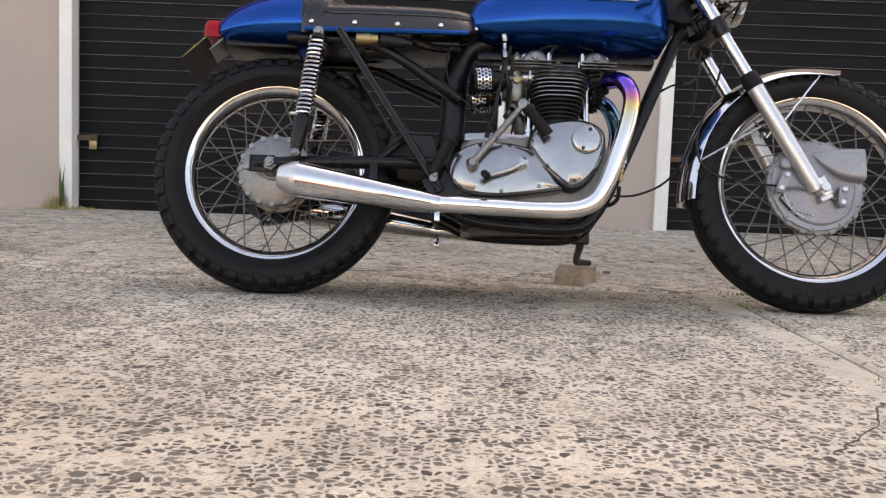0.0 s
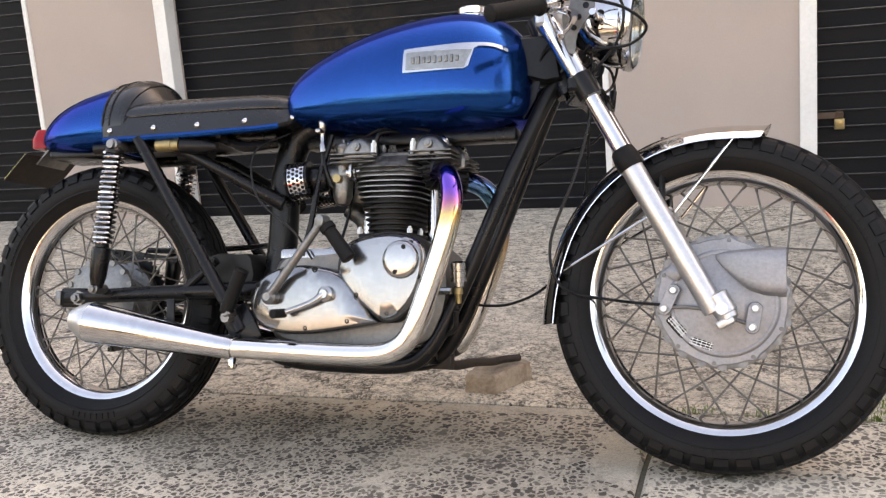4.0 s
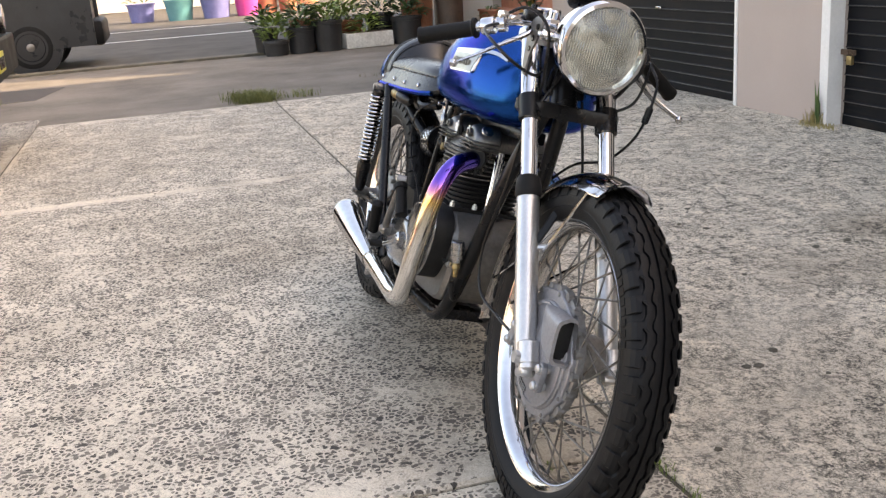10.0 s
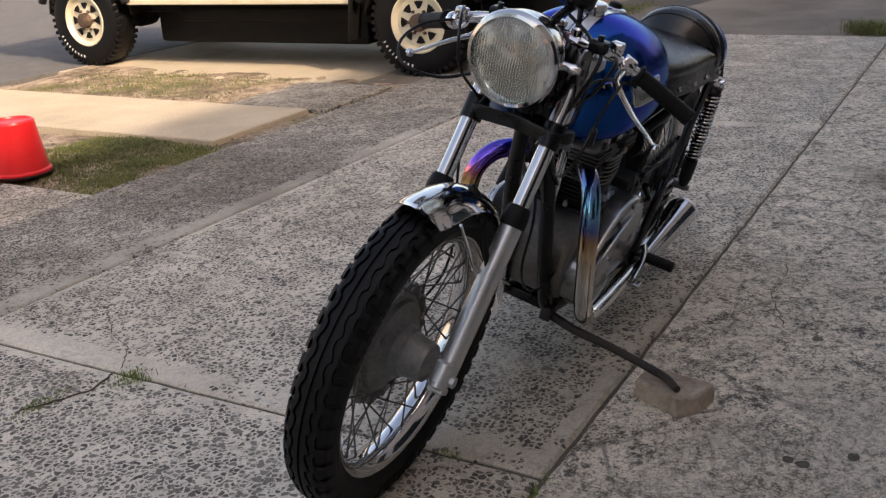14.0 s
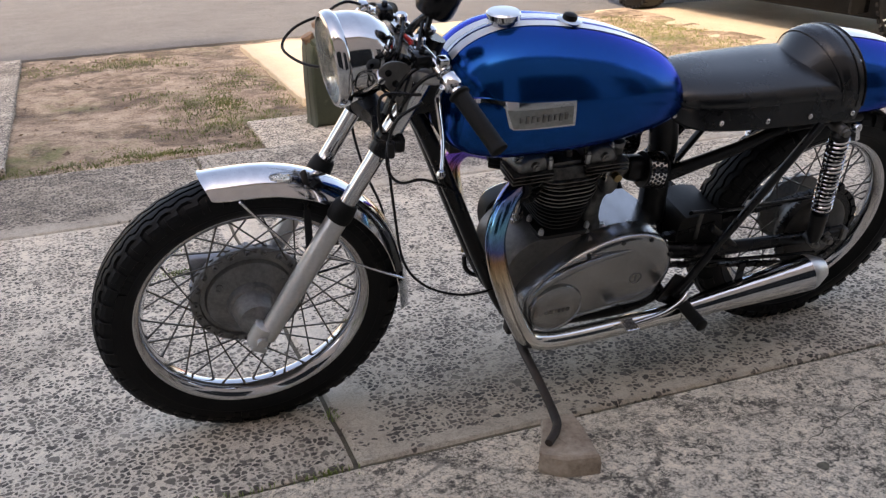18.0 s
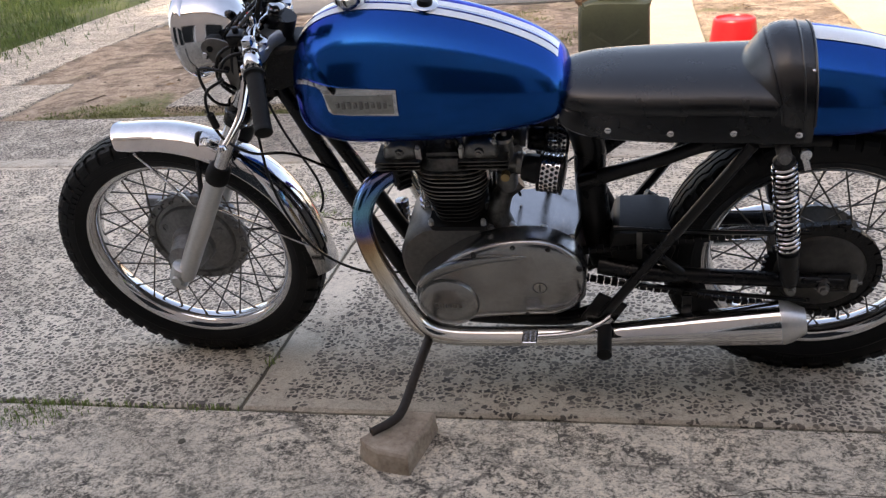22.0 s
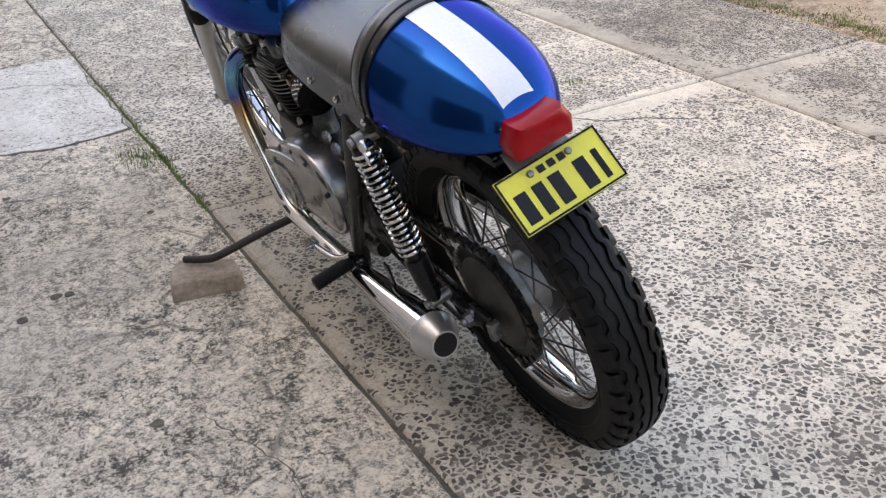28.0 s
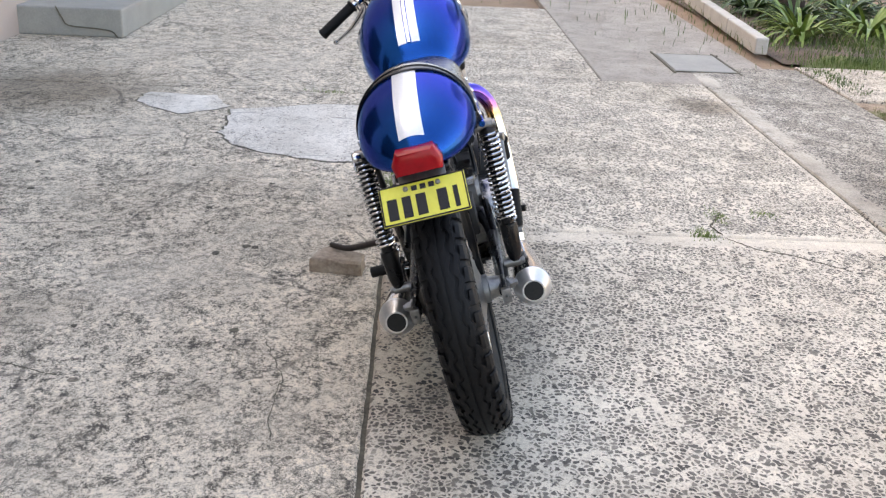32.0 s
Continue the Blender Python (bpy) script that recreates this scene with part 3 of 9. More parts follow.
# joint filler just under the surface
bm = B()
box(bm, (-0.8, J1, -0.0245), (9.6, 0.05, 0.03))
box(bm, (-0.8, J2, -0.0245), (9.6, 0.05, 0.03))
for x in TX:
    box(bm, (x, -1.1, -0.0255), (0.05, 3.0, 0.03))
box(bm, (-1.1, 1.6, -0.03), (0.03, 3.0, 0.03))
box(bm, (3.3, 1.6, -0.03), (0.03, 3.0, 0.03))
part("joint_filler", bm, M_JOINT, pavement, "dark packed dirt in the joints", smooth=False)

# cracks running from the joints: ragged dark slivers in the surface
rnd = random.Random(31)
for line, wide in (([(0.22, 0.51), (0.10, 0.47), (-0.03, 0.42), (-0.14, 0.43), (-0.21, 0.43), (-0.33, 0.41)], 0.0035), ([(0.02, 1.20), (-0.02, 1.08), (-0.05, 0.99)], 0.003), ([(0.37, 0.32), (0.40, 0.21)], 0.003), ([(0.84, -1.44), (0.88, -1.39), (0.98, -1.27), (1.03, -1.15), (1.14, -1.07)], 0.0028), ([(1.16, -1.07), (1.27, -1.05), (1.36, -1.10), (1.43, -1.14)], 0.006)):
    bm = B()
    fine = []
    for a, b in zip(line, line[1:]):
        k = max(2, int(math.hypot(b[0] - a[0], b[1] - a[1]) / 0.018))
        fine += [Vector((a[0] + (b[0] - a[0]) * i / k + rnd.uniform(-0.005, 0.005), a[1] + (b[1] - a[1]) * i / k + rnd.uniform(-0.005, 0.005), 0.0012)) for i in range(k)]
    fine.append(Vector((line[-1][0], line[-1][1], 0.0012)))
    tube(bm, fine, [wide * rnd.uniform(0.4, 1.0) * (0.3 if i in (0, len(fine) - 1) else 1) for i in range(len(fine))], 5, 1, flat=0.5)
    part("crack", bm, M_JOINT, pavement, "ragged dark crack", smooth=False)

# street beyond the verge, and behind
road = thing("road", Matrix(), "grey worn asphalt street beyond the dirt verge", "road", kind="structure")
bm = B()
box(bm, (0, -16.0, -0.06), (160, 20.0, 0.08))
part("carriageway", bm, M_ROAD, road, smooth=False)
bm = B()
box(bm, (-25.7, 0, -0.07), (30, 60, 0.07))
part("side_street", bm, M_STREET, road, smooth=False)

# ---- garage building ----
WY = 2.93
wall = thing("wall_north", Matrix(), "beige rendered garage wall", "wall", kind="structure")
DOORS = [(-5.27, -2.83), (-1.84, 0.60), (1.59, 4.03)]
TOP, HIGH = 2.15, 4.9
bm = B()
xs = [-5.95] + [x for d in DOORS for x in d] + [9.0]
for a, b in zip(xs[::2], xs[1::2]):
    box(bm, ((a + b) / 2, WY + 0.14, TOP / 2 - 0.1), (b - a, 0.28, TOP + 0.2))
box(bm, (1.525, WY + 0.14, (TOP + HIGH) / 2), (14.95, 0.28, HIGH - TOP))
part("rendered_wall", bm, M_RENDER, wall, smooth=False)
bm = B()
box(bm, (1.525, WY + 3.2, HIGH + 0.06), (15.4, 6.9, 0.12))
box(bm, (-5.85, WY + 3.2, HIGH / 2), (0.2, 5.84, HIGH))
box(bm, (8.9, WY + 3.2, HIGH / 2), (0.2, 5.84, HIGH))
box(bm, (1.525, WY + 6.2, HIGH / 2), (14.95, 0.2, HIGH))
part("outer_shell", bm, M_RENDER, wall, smooth=False)
# unseen tall block, added to shade the verge and lawn
bm = B()
box(bm, (9.6, WY + 3.2, 6.3), (9.8, 6.2, 2.8))
box(bm, (11.7, WY + 3.2, 2.45), (5.4, 6.2, 4.9))
part("unseen_shade_block", bm, M_RENDER, wall, smooth=False)


# pale grey put into the rib edges for the sky light they catch
M_RIB = plain("pale_rib_highlight", (0.035, 0.036, 0.040), (0.13, 0.126, 0.122), 0.5, 0.0, 30, 3.5, 0.05, 0.1, 0.0, 0.3)


def roller_door(x0, x1, number):
    d = thing(f"door_{number}", Matrix.Translation(((x0 + x1) / 2, WY, 0)), "black ribbed steel roller door in white trim, closed", "roller door", "garage doors", "structure")
    w = x1 - x0
    # curtain of shallow ribs
    pitch = 0.0765
    bm = B()
    for k in range(int(TOP / pitch) + 1):
        z = 0.05 + k * pitch
        prof = [(0.091, z), (0.0825, z + 0.003), (0.0815, z + 0.006), (0.0880, z + 0.0135), (0.0895, z + 0.040), (0.0910, z + pitch - 0.0008), (0.13, z + pitch - 0.0008), (0.13, z)]
        loft(bm, [[Vector((sx * w / 2, y, zz)) for y, zz in prof] for sx in (-1, 1)])
    part("curtain", bm, M_DOOR, d, smooth=False, weld=False)
    # thin pale strips stand in for the highlight along each rib
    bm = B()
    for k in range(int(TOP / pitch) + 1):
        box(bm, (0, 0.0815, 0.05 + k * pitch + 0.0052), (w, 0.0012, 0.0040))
    tagged(part("rib_edge", bm, M_RIB, d, "pale grey rib edges with painted highlight", smooth=False, weld=False), kind="stuff")
    bm = B()
    box(bm, (0, 0.105, 0.02), (w, 0.05, 0.07), bevel=0.006)
    part("bottom_rail", bm, M_DOOR, d, smooth=False)
    bm = B()
    box(bm, (-w / 2 - 0.035, 0.02, TOP / 2), (0.075, 0.10, TOP + 0.04), bevel=0.004)
    part("trim_post", bm, M_WHITE, d, "chipped white-painted timber trim", smooth=False)
    bm = B()
    box(bm, (w / 2 + 0.014, 0.03, TOP / 2), (0.03, 0.08, TOP + 0.04), bevel=0.003)
    part("trim_post", bm, M_WHITE, d, smooth=False)
    bm = B()
    box(bm, (0.05, 0.07, 0.60), (0.085, 0.02, 0.026), bevel=0.008)
    part("lift_handle", bm, M_POLISH, d, "bright metal lift handle")
    bm = B()
    box(bm, (-w / 2 + 0.055, 0.055, 0.415), (0.13, 0.012, 0.03), bevel=0.003)
    tube(bm, [(-w / 2 + 0.09, 0.04, 0.40), (-w / 2 + 0.09, 0.03, 0.43), (-w / 2 + 0.115, 0.03, 0.43), (-w / 2 + 0.115, 0.04, 0.40)], 0.004, 6)
    part("hasp", bm, M_RUST, d)
    bm = B()
    box(bm, (-w / 2 + 0.102, 0.035, 0.375), (0.045, 0.02, 0.05), bevel=0.004)
    part("padlock", bm, plain_brass, d, "brass padlock")
    return d


plain_brass = plain("aged_brass", (0.28, 0.20, 0.09), (0.40, 0.30, 0.15), 0.4, 0.8, 90, 12, 0.1)
for k, (a, b) in enumerate(DOORS):
    roller_door(a, b, k + 1)


# ---- the motorcycle: built upright, leaned over on its stand ----
LEAN = 16.5
bike = thing("motorcycle", pose(0, -0.1145, 0.0, -LEAN), "blue and chrome vintage cafe racer motorcycle leaning on its side stand", "motorcycle")
RW, FW = Vector((-0.163, 0, 0.331)), Vector((1.306, -0.016, 0.334))


def ring_text(bm, c, r, y, a0, a1, n, size):
    for k in range(n):
        a = a0 + (a1 - a0) * k / max(1, n - 1)
        box(bm, (c.x + r * math.cos(a), y, c.z + r * math.sin(a)), size, Matrix.Rotation(-a + math.pi / 2, 4, "Y"))


def wheel(name, c, rim, rad, hw, hub_r, knobs, label, lace=(-0.034, 0.034)):
    o = c
    prof = [(-0.034, rim), (-0.031, rim - 0.010), (-0.020, rim - 0.018), (-0.008, rim - 0.025), (0.008, rim - 0.025), (0.020, rim - 0.018), (0.031, rim - 0.010), (0.034, rim),
            (0.030, rim + 0.003), (0.024, rim - 0.006), (0.010, rim - 0.017), (-0.010, rim - 0.017), (-0.024, rim - 0.006), (-0.030, rim + 0.003)]
    w = part(name, lathe(B(), prof, o, (0, 1, 0), 96, True), M_CHROME, bike, label)
    h = rad - rim
    half = [(0.030, rim - 0.004), (0.037, rim + 0.006), (0.041, rim + 0.012), (hw * 0.93, rim + 0.28 * h), (hw * 0.985, rim + 0.46 * h), (hw * 0.945, rim + 0.62 * h), (hw * 0.87, rad - 0.0225), (hw * 0.78, rad - 0.0175), (hw * 0.66, rad - 0.0115), (hw * 0.36, rad - 0.0062)]
    prof = [(-y, r) for y, r in half] + [(0, rad - 0.0045)] + half[::-1] + [(0.016, rim - 0.012), (-0.016, rim - 0.012)]
    tyre = part("tyre", lathe(B(), prof, o, (0, 1, 0), 112, True), M_RUBBER, w, "black treaded tyre, dusty on the side wall")
    # tread: ribs with stepped edges either side of a centre groove, then notched shoulders
    bm = B()

    def crown(y):
        u = min(abs(y) / hw, 1.0)
        return rad - 0.0005 - 0.0115 * u * u - 0.010 * max(0.0, u - 0.62) / 0.38
    for s in (-1, 1):
        for lane, (y0, y1) in enumerate(((0.0030, hw * 0.235), (hw * 0.36, hw * 0.57))):
            rows, n = [], knobs * 6
            for k in range(n):
                a = 2 * math.pi * (k + (3 if s > 0 else 0)) / n
                q = k % 6
                step = (0.0, 0.0, 0.0, 1.0, 1.0, 0.55)[q]
                inner = y0 + (0.0 if lane == 0 else 0.0060 * step)
                outer = y1 + 0.0060 * step
                lift = 0.001
                ring = []
                for y, d in ((inner, -0.006), (inner, lift), ((inner + outer) / 2, lift), (outer, lift - 0.0002), (outer, -0.007)):
                    r = crown(y) + d
                    ring.append(bm.verts.new((o.x + r * math.cos(a), o.y + s * y, o.z + r * math.sin(a))))
                rows.append(ring)
            for k in range(n):
                p, q = rows[k - 1], rows[k]
                for t in range(4):
                    f = (p[t], q[t], q[t + 1], p[t + 1])
                    bm.faces.new(f if s < 0 else f[::-1])
        # square shoulder blocks that run down on to the side wall, parted by deep notches
        pitch = 2 * math.pi / knobs
        for k in range(knobs):
            rows = []
            for u, low in ((0.05, 0.0040), (0.09, 0.0), (0.38, 0.0), (0.72, 0.0), (0.76, 0.0040)):
                a = pitch * (k + u + (0.5 if s > 0 else 0.0))
                inner = hw * (0.73 if u < 0.4 else 0.66)
                ring = []
                for y, r in ((inner, rad - 0.0155), (inner, rad - 0.0068 - low), (hw * 0.87, rad - 0.0120 - low), (hw * 0.965 - low * 0.5, rad - 0.0205 - low * 0.5), (hw * 1.005 - low, rad - 0.0345), (hw * 0.93, rad - 0.0370)):
                    ring.append(bm.verts.new((o.x + r * math.cos(a), o.y + s * y, o.z + r * math.sin(a))))
                rows.append(ring)
            for p, q in zip(rows, rows[1:]):
                for t in range(5):
                    f = (p[t], q[t], q[t + 1], p[t + 1])
                    bm.faces.new(f if s < 0 else f[::-1])
    tagged(part("tread", bm, M_RUBBER, w, smooth=False, weld=False), kind="stuff")
    # raised rings and lettering on the side walls
    bm = B()
    for s in (-1, 1):
        lathe(bm, [(s * (hw * 0.90), rim + 0.020), (s * (hw * 0.955), rim + 0.024), (s * (hw * 0.93), rim + 0.029)], o, (0, 1, 0), 80, True)
        for a in (0.4, 2.4, 4.5):
            ring_text(bm, o, rim + 0.44 * h, o.y + s * (hw - 0.001), a, a + 0.42, 8, (0.012, 0.003, 0.014))
    tagged(part("side_wall_moulding", bm, M_RUBBER, w, smooth=False, weld=False), kind="stuff")
    # laced spokes: four lays, sharing four meshes
    lays = 10
    for s in (-1, 1):
        for lean in (-1, 1):
            bm = B()
            a1 = lean * 0.62 * (0.24 / hub_r) * 0.55
            p = o + Vector((hub_r * math.sin(0), lace[s > 0], hub_r))
            q = o + Vector(((rim - 0.02) * math.sin(a1), s * 0.006, (rim - 0.02) * math.cos(a1)))
            tube(bm, [p, q], 0.0021, 6, 1)
            tube(bm, [q + (p - q).normalized() * 0.014, q], 0.0030, 5, 1)
            first = part("spoke", bm, M_SPOKE, w)
            turn0 = (0.0, 0.16, 0.31, 0.47)[(s > 0) * 2 + (lean > 0)]
            for k in range(lays):
                m = Matrix.Translation(o) @ Matrix.Rotation(2 * math.pi * k / lays + turn0, 4, "Y") @ Matrix.Translation(-o)
                if k == 0:
                    first.matrix_basis = m
                else:
                    again(first, w, m)
    return w


M_SPOKE = plain("galvanised_spoke", (0.085, 0.078, 0.07), (0.22, 0.205, 0.185), 0.45, 0.85, 80, 20, 0.0)
front_wheel = wheel("front_wheel", FW, 0.260, 0.338, 0.049, 0.122, 46, "chrome rim with wire spokes", (-0.042, -0.024))
rear_wheel = wheel("rear_wheel", RW, 0.244, 0.333, 0.056, 0.088, 42, "chrome rim with wire spokes")

M_HUB = plain("weathered_hub_alloy", (0.13, 0.13, 0.128), (0.27, 0.265, 0.26), 0.45, 0.6, 120, 14, 0.2, 0.12)
# front hub: finned drum with an air-scooped brake plate on the right, domed drum on the left
bm = B()
lathe(bm, [(-0.045, 0.126), (-0.043, 0.131), (-0.030, 0.131), (-0.027, 0.128), (-0.026, 0.112), (-0.031, 0.109), (-0.030, 0.100), (-0.020, 0.096), (-0.014, 0.085), (-0.008, 0.064), (-0.004, 0.056), (0.012, 0.053), (0.016, 0.048), (0.050, 0.043), (0.062, 0.040), (0.066, 0.034), (0.072, 0.024), (0.080, 0.016), (0.080, 0)], FW, (0, 1, 0), 56)
for k in range(20):
    a = 2 * math.pi * k / 20
    lathe(bm, [(-0.035, 0.0075), (-0.0225, 0.0075), (-0.0210, 0.005), (-0.0225, 0.003), (-0.026, 0.0028), (-0.026, 0)], FW + Vector((0.1195 * math.cos(a), 0, 0.1195 * math.sin(a))), (0, 1, 0), 8)
    lathe(bm, [(-0.049, 0.009), (-0.036, 0.009)], FW + Vector((0.126 * math.cos(a), 0, 0.126 * math.sin(a))), (0, 1, 0), 8)
for a in (0.6, 2.7, 4.8):
    lathe(bm, [(-0.02, 0.010), (-0.012, 0.010), (-0.011, 0.006), (-0.016, 0.0055), (-0.016, 0)], FW + Vector((0.080 * math.cos(a), 0, 0.080 * math.sin(a))), (0, 1, 0), 10)
part("hub", bm, M_HUB, front_wheel, "grey cast alloy drum hub")
bm = B()
rim_line = []
for k in range(120):
    a = 2 * math.pi * k / 120
    rim_line.append((FW.x + (0.1225 + 0.0055 * max(0.0, math.cos(10 * (a - 0.19))) ** 3) * math.cos(a), FW.z + (0.1225 + 0.0055 * max(0.0, math.cos(10 * (a - 0.19))) ** 3) * math.sin(a)))
plate_of(bm, rim_line, [(FW.y - 0.040, 1.0), (FW.y - 0.0515, 1.0), (FW.y - 0.0535, 0.985), (FW.y - 0.0540, 0.90)], dense=1, smooth=False)
bp_ = part("brake_plate", bm, M_CAST, front_wheel, "grey cast brake plate")
for k in range(10):
    bm = B()
    a = 2 * math.pi * k / 10 + 0.19
    lathe(bm, [(-0.050, 0.0042), (-0.0548, 0.0042), (-0.0558, 0.003), (-0.0558, 0)], FW + Vector((0.1205 * math.cos(a), 0, 0.1205 * math.sin(a))), (0, 1, 0), 8)
    part("rim_screw", bm, M_DULL, bp_)
bm = B()
lathe(bm, [(-0.050, 0.106), (-0.0575, 0.1045), (-0.0605, 0.100), (-0.0615, 0.094), (-0.0620, 0.060), (-0.0655, 0.045), (-0.0680, 0.030), (-0.0680, 0.0)], FW + Vector((0.004, 0, -0.003)), (0, 1, 0), 64)
part("raised_face", bm, M_CAST, bp_)
bm = B()
lathe(bm, [(-0.058, 0.1015), (-0.0632, 0.1012), (-0.0640, 0.0985), (-0.0632, 0.0955), (-0.058, 0.0950)], FW + Vector((0.004, 0, -0.003)), (0, 1, 0), 64, True)
part("face_rib", bm, M_CAST, bp_)
bm = B()
rings = []
# wedge-shaped scoop, deepest at its open front
for x, w_, z0, z1 in ((-0.010, 0.010, 0.082, 0.092), (0.002, 0.018, 0.066, 0.096), (0.022, 0.026, 0.044, 0.099), (0.050, 0.034, 0.021, 0.101), (0.080, 0.040, 0.011, 0.103), (0.119, 0.044, 0.009, 0.104), (0.1195, 0.038, 0.015, 0.098), (0.100, 0.036, 0.017, 0.096)):
    ring = []
    for u in range(24):
        a = 2 * math.pi * u / 24
        ca, sa = math.copysign(abs(math.cos(a)) ** 0.45, math.cos(a)), math.copysign(abs(math.sin(a)) ** 0.45, math.sin(a))
        ring.append(FW + Vector((x, -0.052 - w_ * 0.5 + w_ * 0.5 * ca, (z0 + z1) / 2 + (z1 - z0) / 2 * sa * (1 - 0.10 * (ca < 0)))))
    rings.append(ring)
loft(bm, rings)
scoop = part("air_scoop", bm, M_CAST, front_wheel, "cast air scoop with a flat face")
bm = B()
box(bm, FW + Vector((0.1005, -0.071, 0.057)), (0.002, 0.034, 0.074), None, 0.0006)
part("scoop_mouth", bm, M_FIN, scoop, "dark open mouth")
for x0, z0, tilt in ((-0.083, -0.049, 0.86), (-0.038, -0.082, 0.30)):
    bm = B()
    box(bm, FW + Vector((x0, -0.0595, z0)), (0.048, 0.007, 0.021), Matrix.Rotation(tilt, 4, "Y"), 0.006)
    vent = part("vent", bm, M_BLACK, front_wheel, "dark gauze vent")
    bm = B()
    for u in (-0.018, -0.009, 0.0, 0.009, 0.018):
        box(bm, FW + Vector((x0, -0.0634, z0)) + Matrix.Rotation(tilt, 3, "Y") @ Vector((u, 0, 0)), (0.0012, 0.0012, 0.016), Matrix.Rotation(tilt, 4, "Y"))
    for u in (-0.005, 0.0, 0.005):
        box(bm, FW + Vector((x0, -0.0638, z0)) + Matrix.Rotation(tilt, 3, "Y") @ Vector((0, 0, u)), (0.044, 0.0012, 0.0012), Matrix.Rotation(tilt, 4, "Y"))
    part("gauze", bm, M_SATIN, vent)
for x0, z0, lean in ((-0.098, 0.003, 0.009), (0.060, -0.031, 0.003)):
    bm = B()
    arm_line = []
    for k in range(20):
        a = 2 * math.pi * k / 20
        e = 1 if math.sin(a) >= 0 else -1
        arm_line.append((FW.x + x0 + e * lean + 0.0135 * math.cos(a), FW.z + z0 + e * 0.018 + 0.0125 * math.sin(a)))
    plate_of(bm, arm_line, [(FW.y - 0.070, 0.97), (FW.y - 0.072, 1.0), (FW.y - 0.079, 1.0), (FW.y - 0.081, 0.95)], dense=1, smooth=False)
    link = part("brake_arm", bm, M_CAST, front_wheel, "zinc brake arm")
    for e in (-1, 1):
        bm = B()
        lathe(bm, [(-0.055, 0.0085), (-0.086, 0.0085), (-0.089, 0.006), (-0.089, 0)], FW + Vector((x0 + e * lean, 0, z0 + e * 0.018)), (0, 1, 0), 12)
        part("arm_bolt", bm, M_SATIN, link)
bm = B()
lathe(bm, [(0, 0.016), (-0.024, 0.016), (-0.028, 0.010), (-0.028, 0)], FW + Vector((-0.086, -0.052, 0.056)), (0, 1, 0), 14)
part("brake_pivot", bm, M_CAST, front_wheel)
bm = B()
tube(bm, [FW + Vector((-0.100, -0.076, -0.012)), FW + Vector((-0.055, -0.078, -0.012)), FW + Vector((-0.01, -0.074, -0.022)), FW + Vector((0.058, -0.074, -0.046))], 0.0035, 8)
part("brake_rod", bm, M_DULL, front_wheel)

# forks
FS = Vector((0.268, 0, -0.48)).normalized()
for s in (-1, 1):
    y = s * 0.088 - 0.009
    def fk(z, dx=0.0):
        return Vector((1.309 + (0.291 - z) * 0.5583 - 0.0 + dx, y, z))
    bm = B()
    tube(bm, [fk(0.77), fk(0.58)], 0.0175, 20, 1)
    stan = part("fork_stanchion", bm, M_CHROME, bike, "bright chrome fork tube")
    bm = B()
    tube(bm, [fk(0.616), fk(0.600), fk(0.45), fk(0.34), fk(0.315)], [0.0205, 0.0230, 0.0230, 0.0222, 0.0215], 22, 1)
    lathe(bm, [(-0.034, 0.015), (-0.030, 0.0225), (0.010, 0.0225), (0.011, 0.0195), (0.020, 0.0195), (0.024, 0.015), (0.026, 0)], Vector((1.309, y, 0.325)) + FS * 0.006, FS, 18)
    box(bm, Vector((1.311, y, 0.300)) + Vector((0.004, 0, -0.006)), (0.036, 0.036, 0.016), Matrix.Rotation(-0.509, 4, "Y"), 0.005)
    lathe(bm, [(-0.030, 0.012), (0.030, 0.012)], Vector((1.309, y, 0.320)), (0, 1, 0), 12)
    tube(bm, [fk(0.505) + Vector((0, 0, 0)), fk(0.505) + Vector((0.02, -s * 0.03, 0.012))], 0.006, 8, 1)
    part("fork_slider", bm, M_SATIN, bike, "satin alloy fork leg")
    bm = B()
    tube(bm, [fk(0.636), fk(0.632), fk(0.616), fk(0.602), fk(0.597)], [0.020, 0.0240, 0.0268, 0.0268, 0.0250], 20, 1)
    part("dust_seal", bm, M_GRIP, bike, "black rubber dust seal")
    bm = B()
    tube(bm, [fk(0.790), fk(0.745)], [0.025, 0.0235], 18, 1)
    part("fork_collar", bm, M_BLACK, bike)
    bm = B()
    tube(bm, [fk(0.925), fk(0.79)], 0.0215, 18, 1)
    lathe(bm, [(0.0, 0.017), (0.010, 0.017), (0.013, 0.009), (0.013, 0)], fk(0.927), -FS, 6)
    part("fork_shroud", bm, M_CHROME, bike, "chrome upper fork cover with cap nut")
    # drilled headlamp ear
    bm = B()
    plate_of(bm, [(0.985, 0.935), (1.045, 0.965), (1.082, 0.945), (1.075, 0.915), (1.030, 0.855), (1.022, 0.800), (0.995, 0.82)], [(y - 0.002 + s * 0.022, 1.0), (y + 0.002 + s * 0.022, 1.0)], dense=3)
    bmesh.ops.scale(bm, vec=(0.66, 1, 0.72), space=Matrix.Translation((-1.035, 0, -0.915)), verts=bm.verts)
    ear = part("headlamp_ear", bm, M_DULL, bike, "drilled alloy headlamp bracket")
    bm = B()
    for x, z, r in ((1.025, 0.884, 0.006), (1.034, 0.906, 0.0065), (1.049, 0.929, 0.0065)):
        lathe(bm, [(-0.0045, r), (0.0045, r)], (x, y + s * 0.022, z), (0, 1, 0), 14)
    part("bracket_hole", bm, M_BLACK, ear)

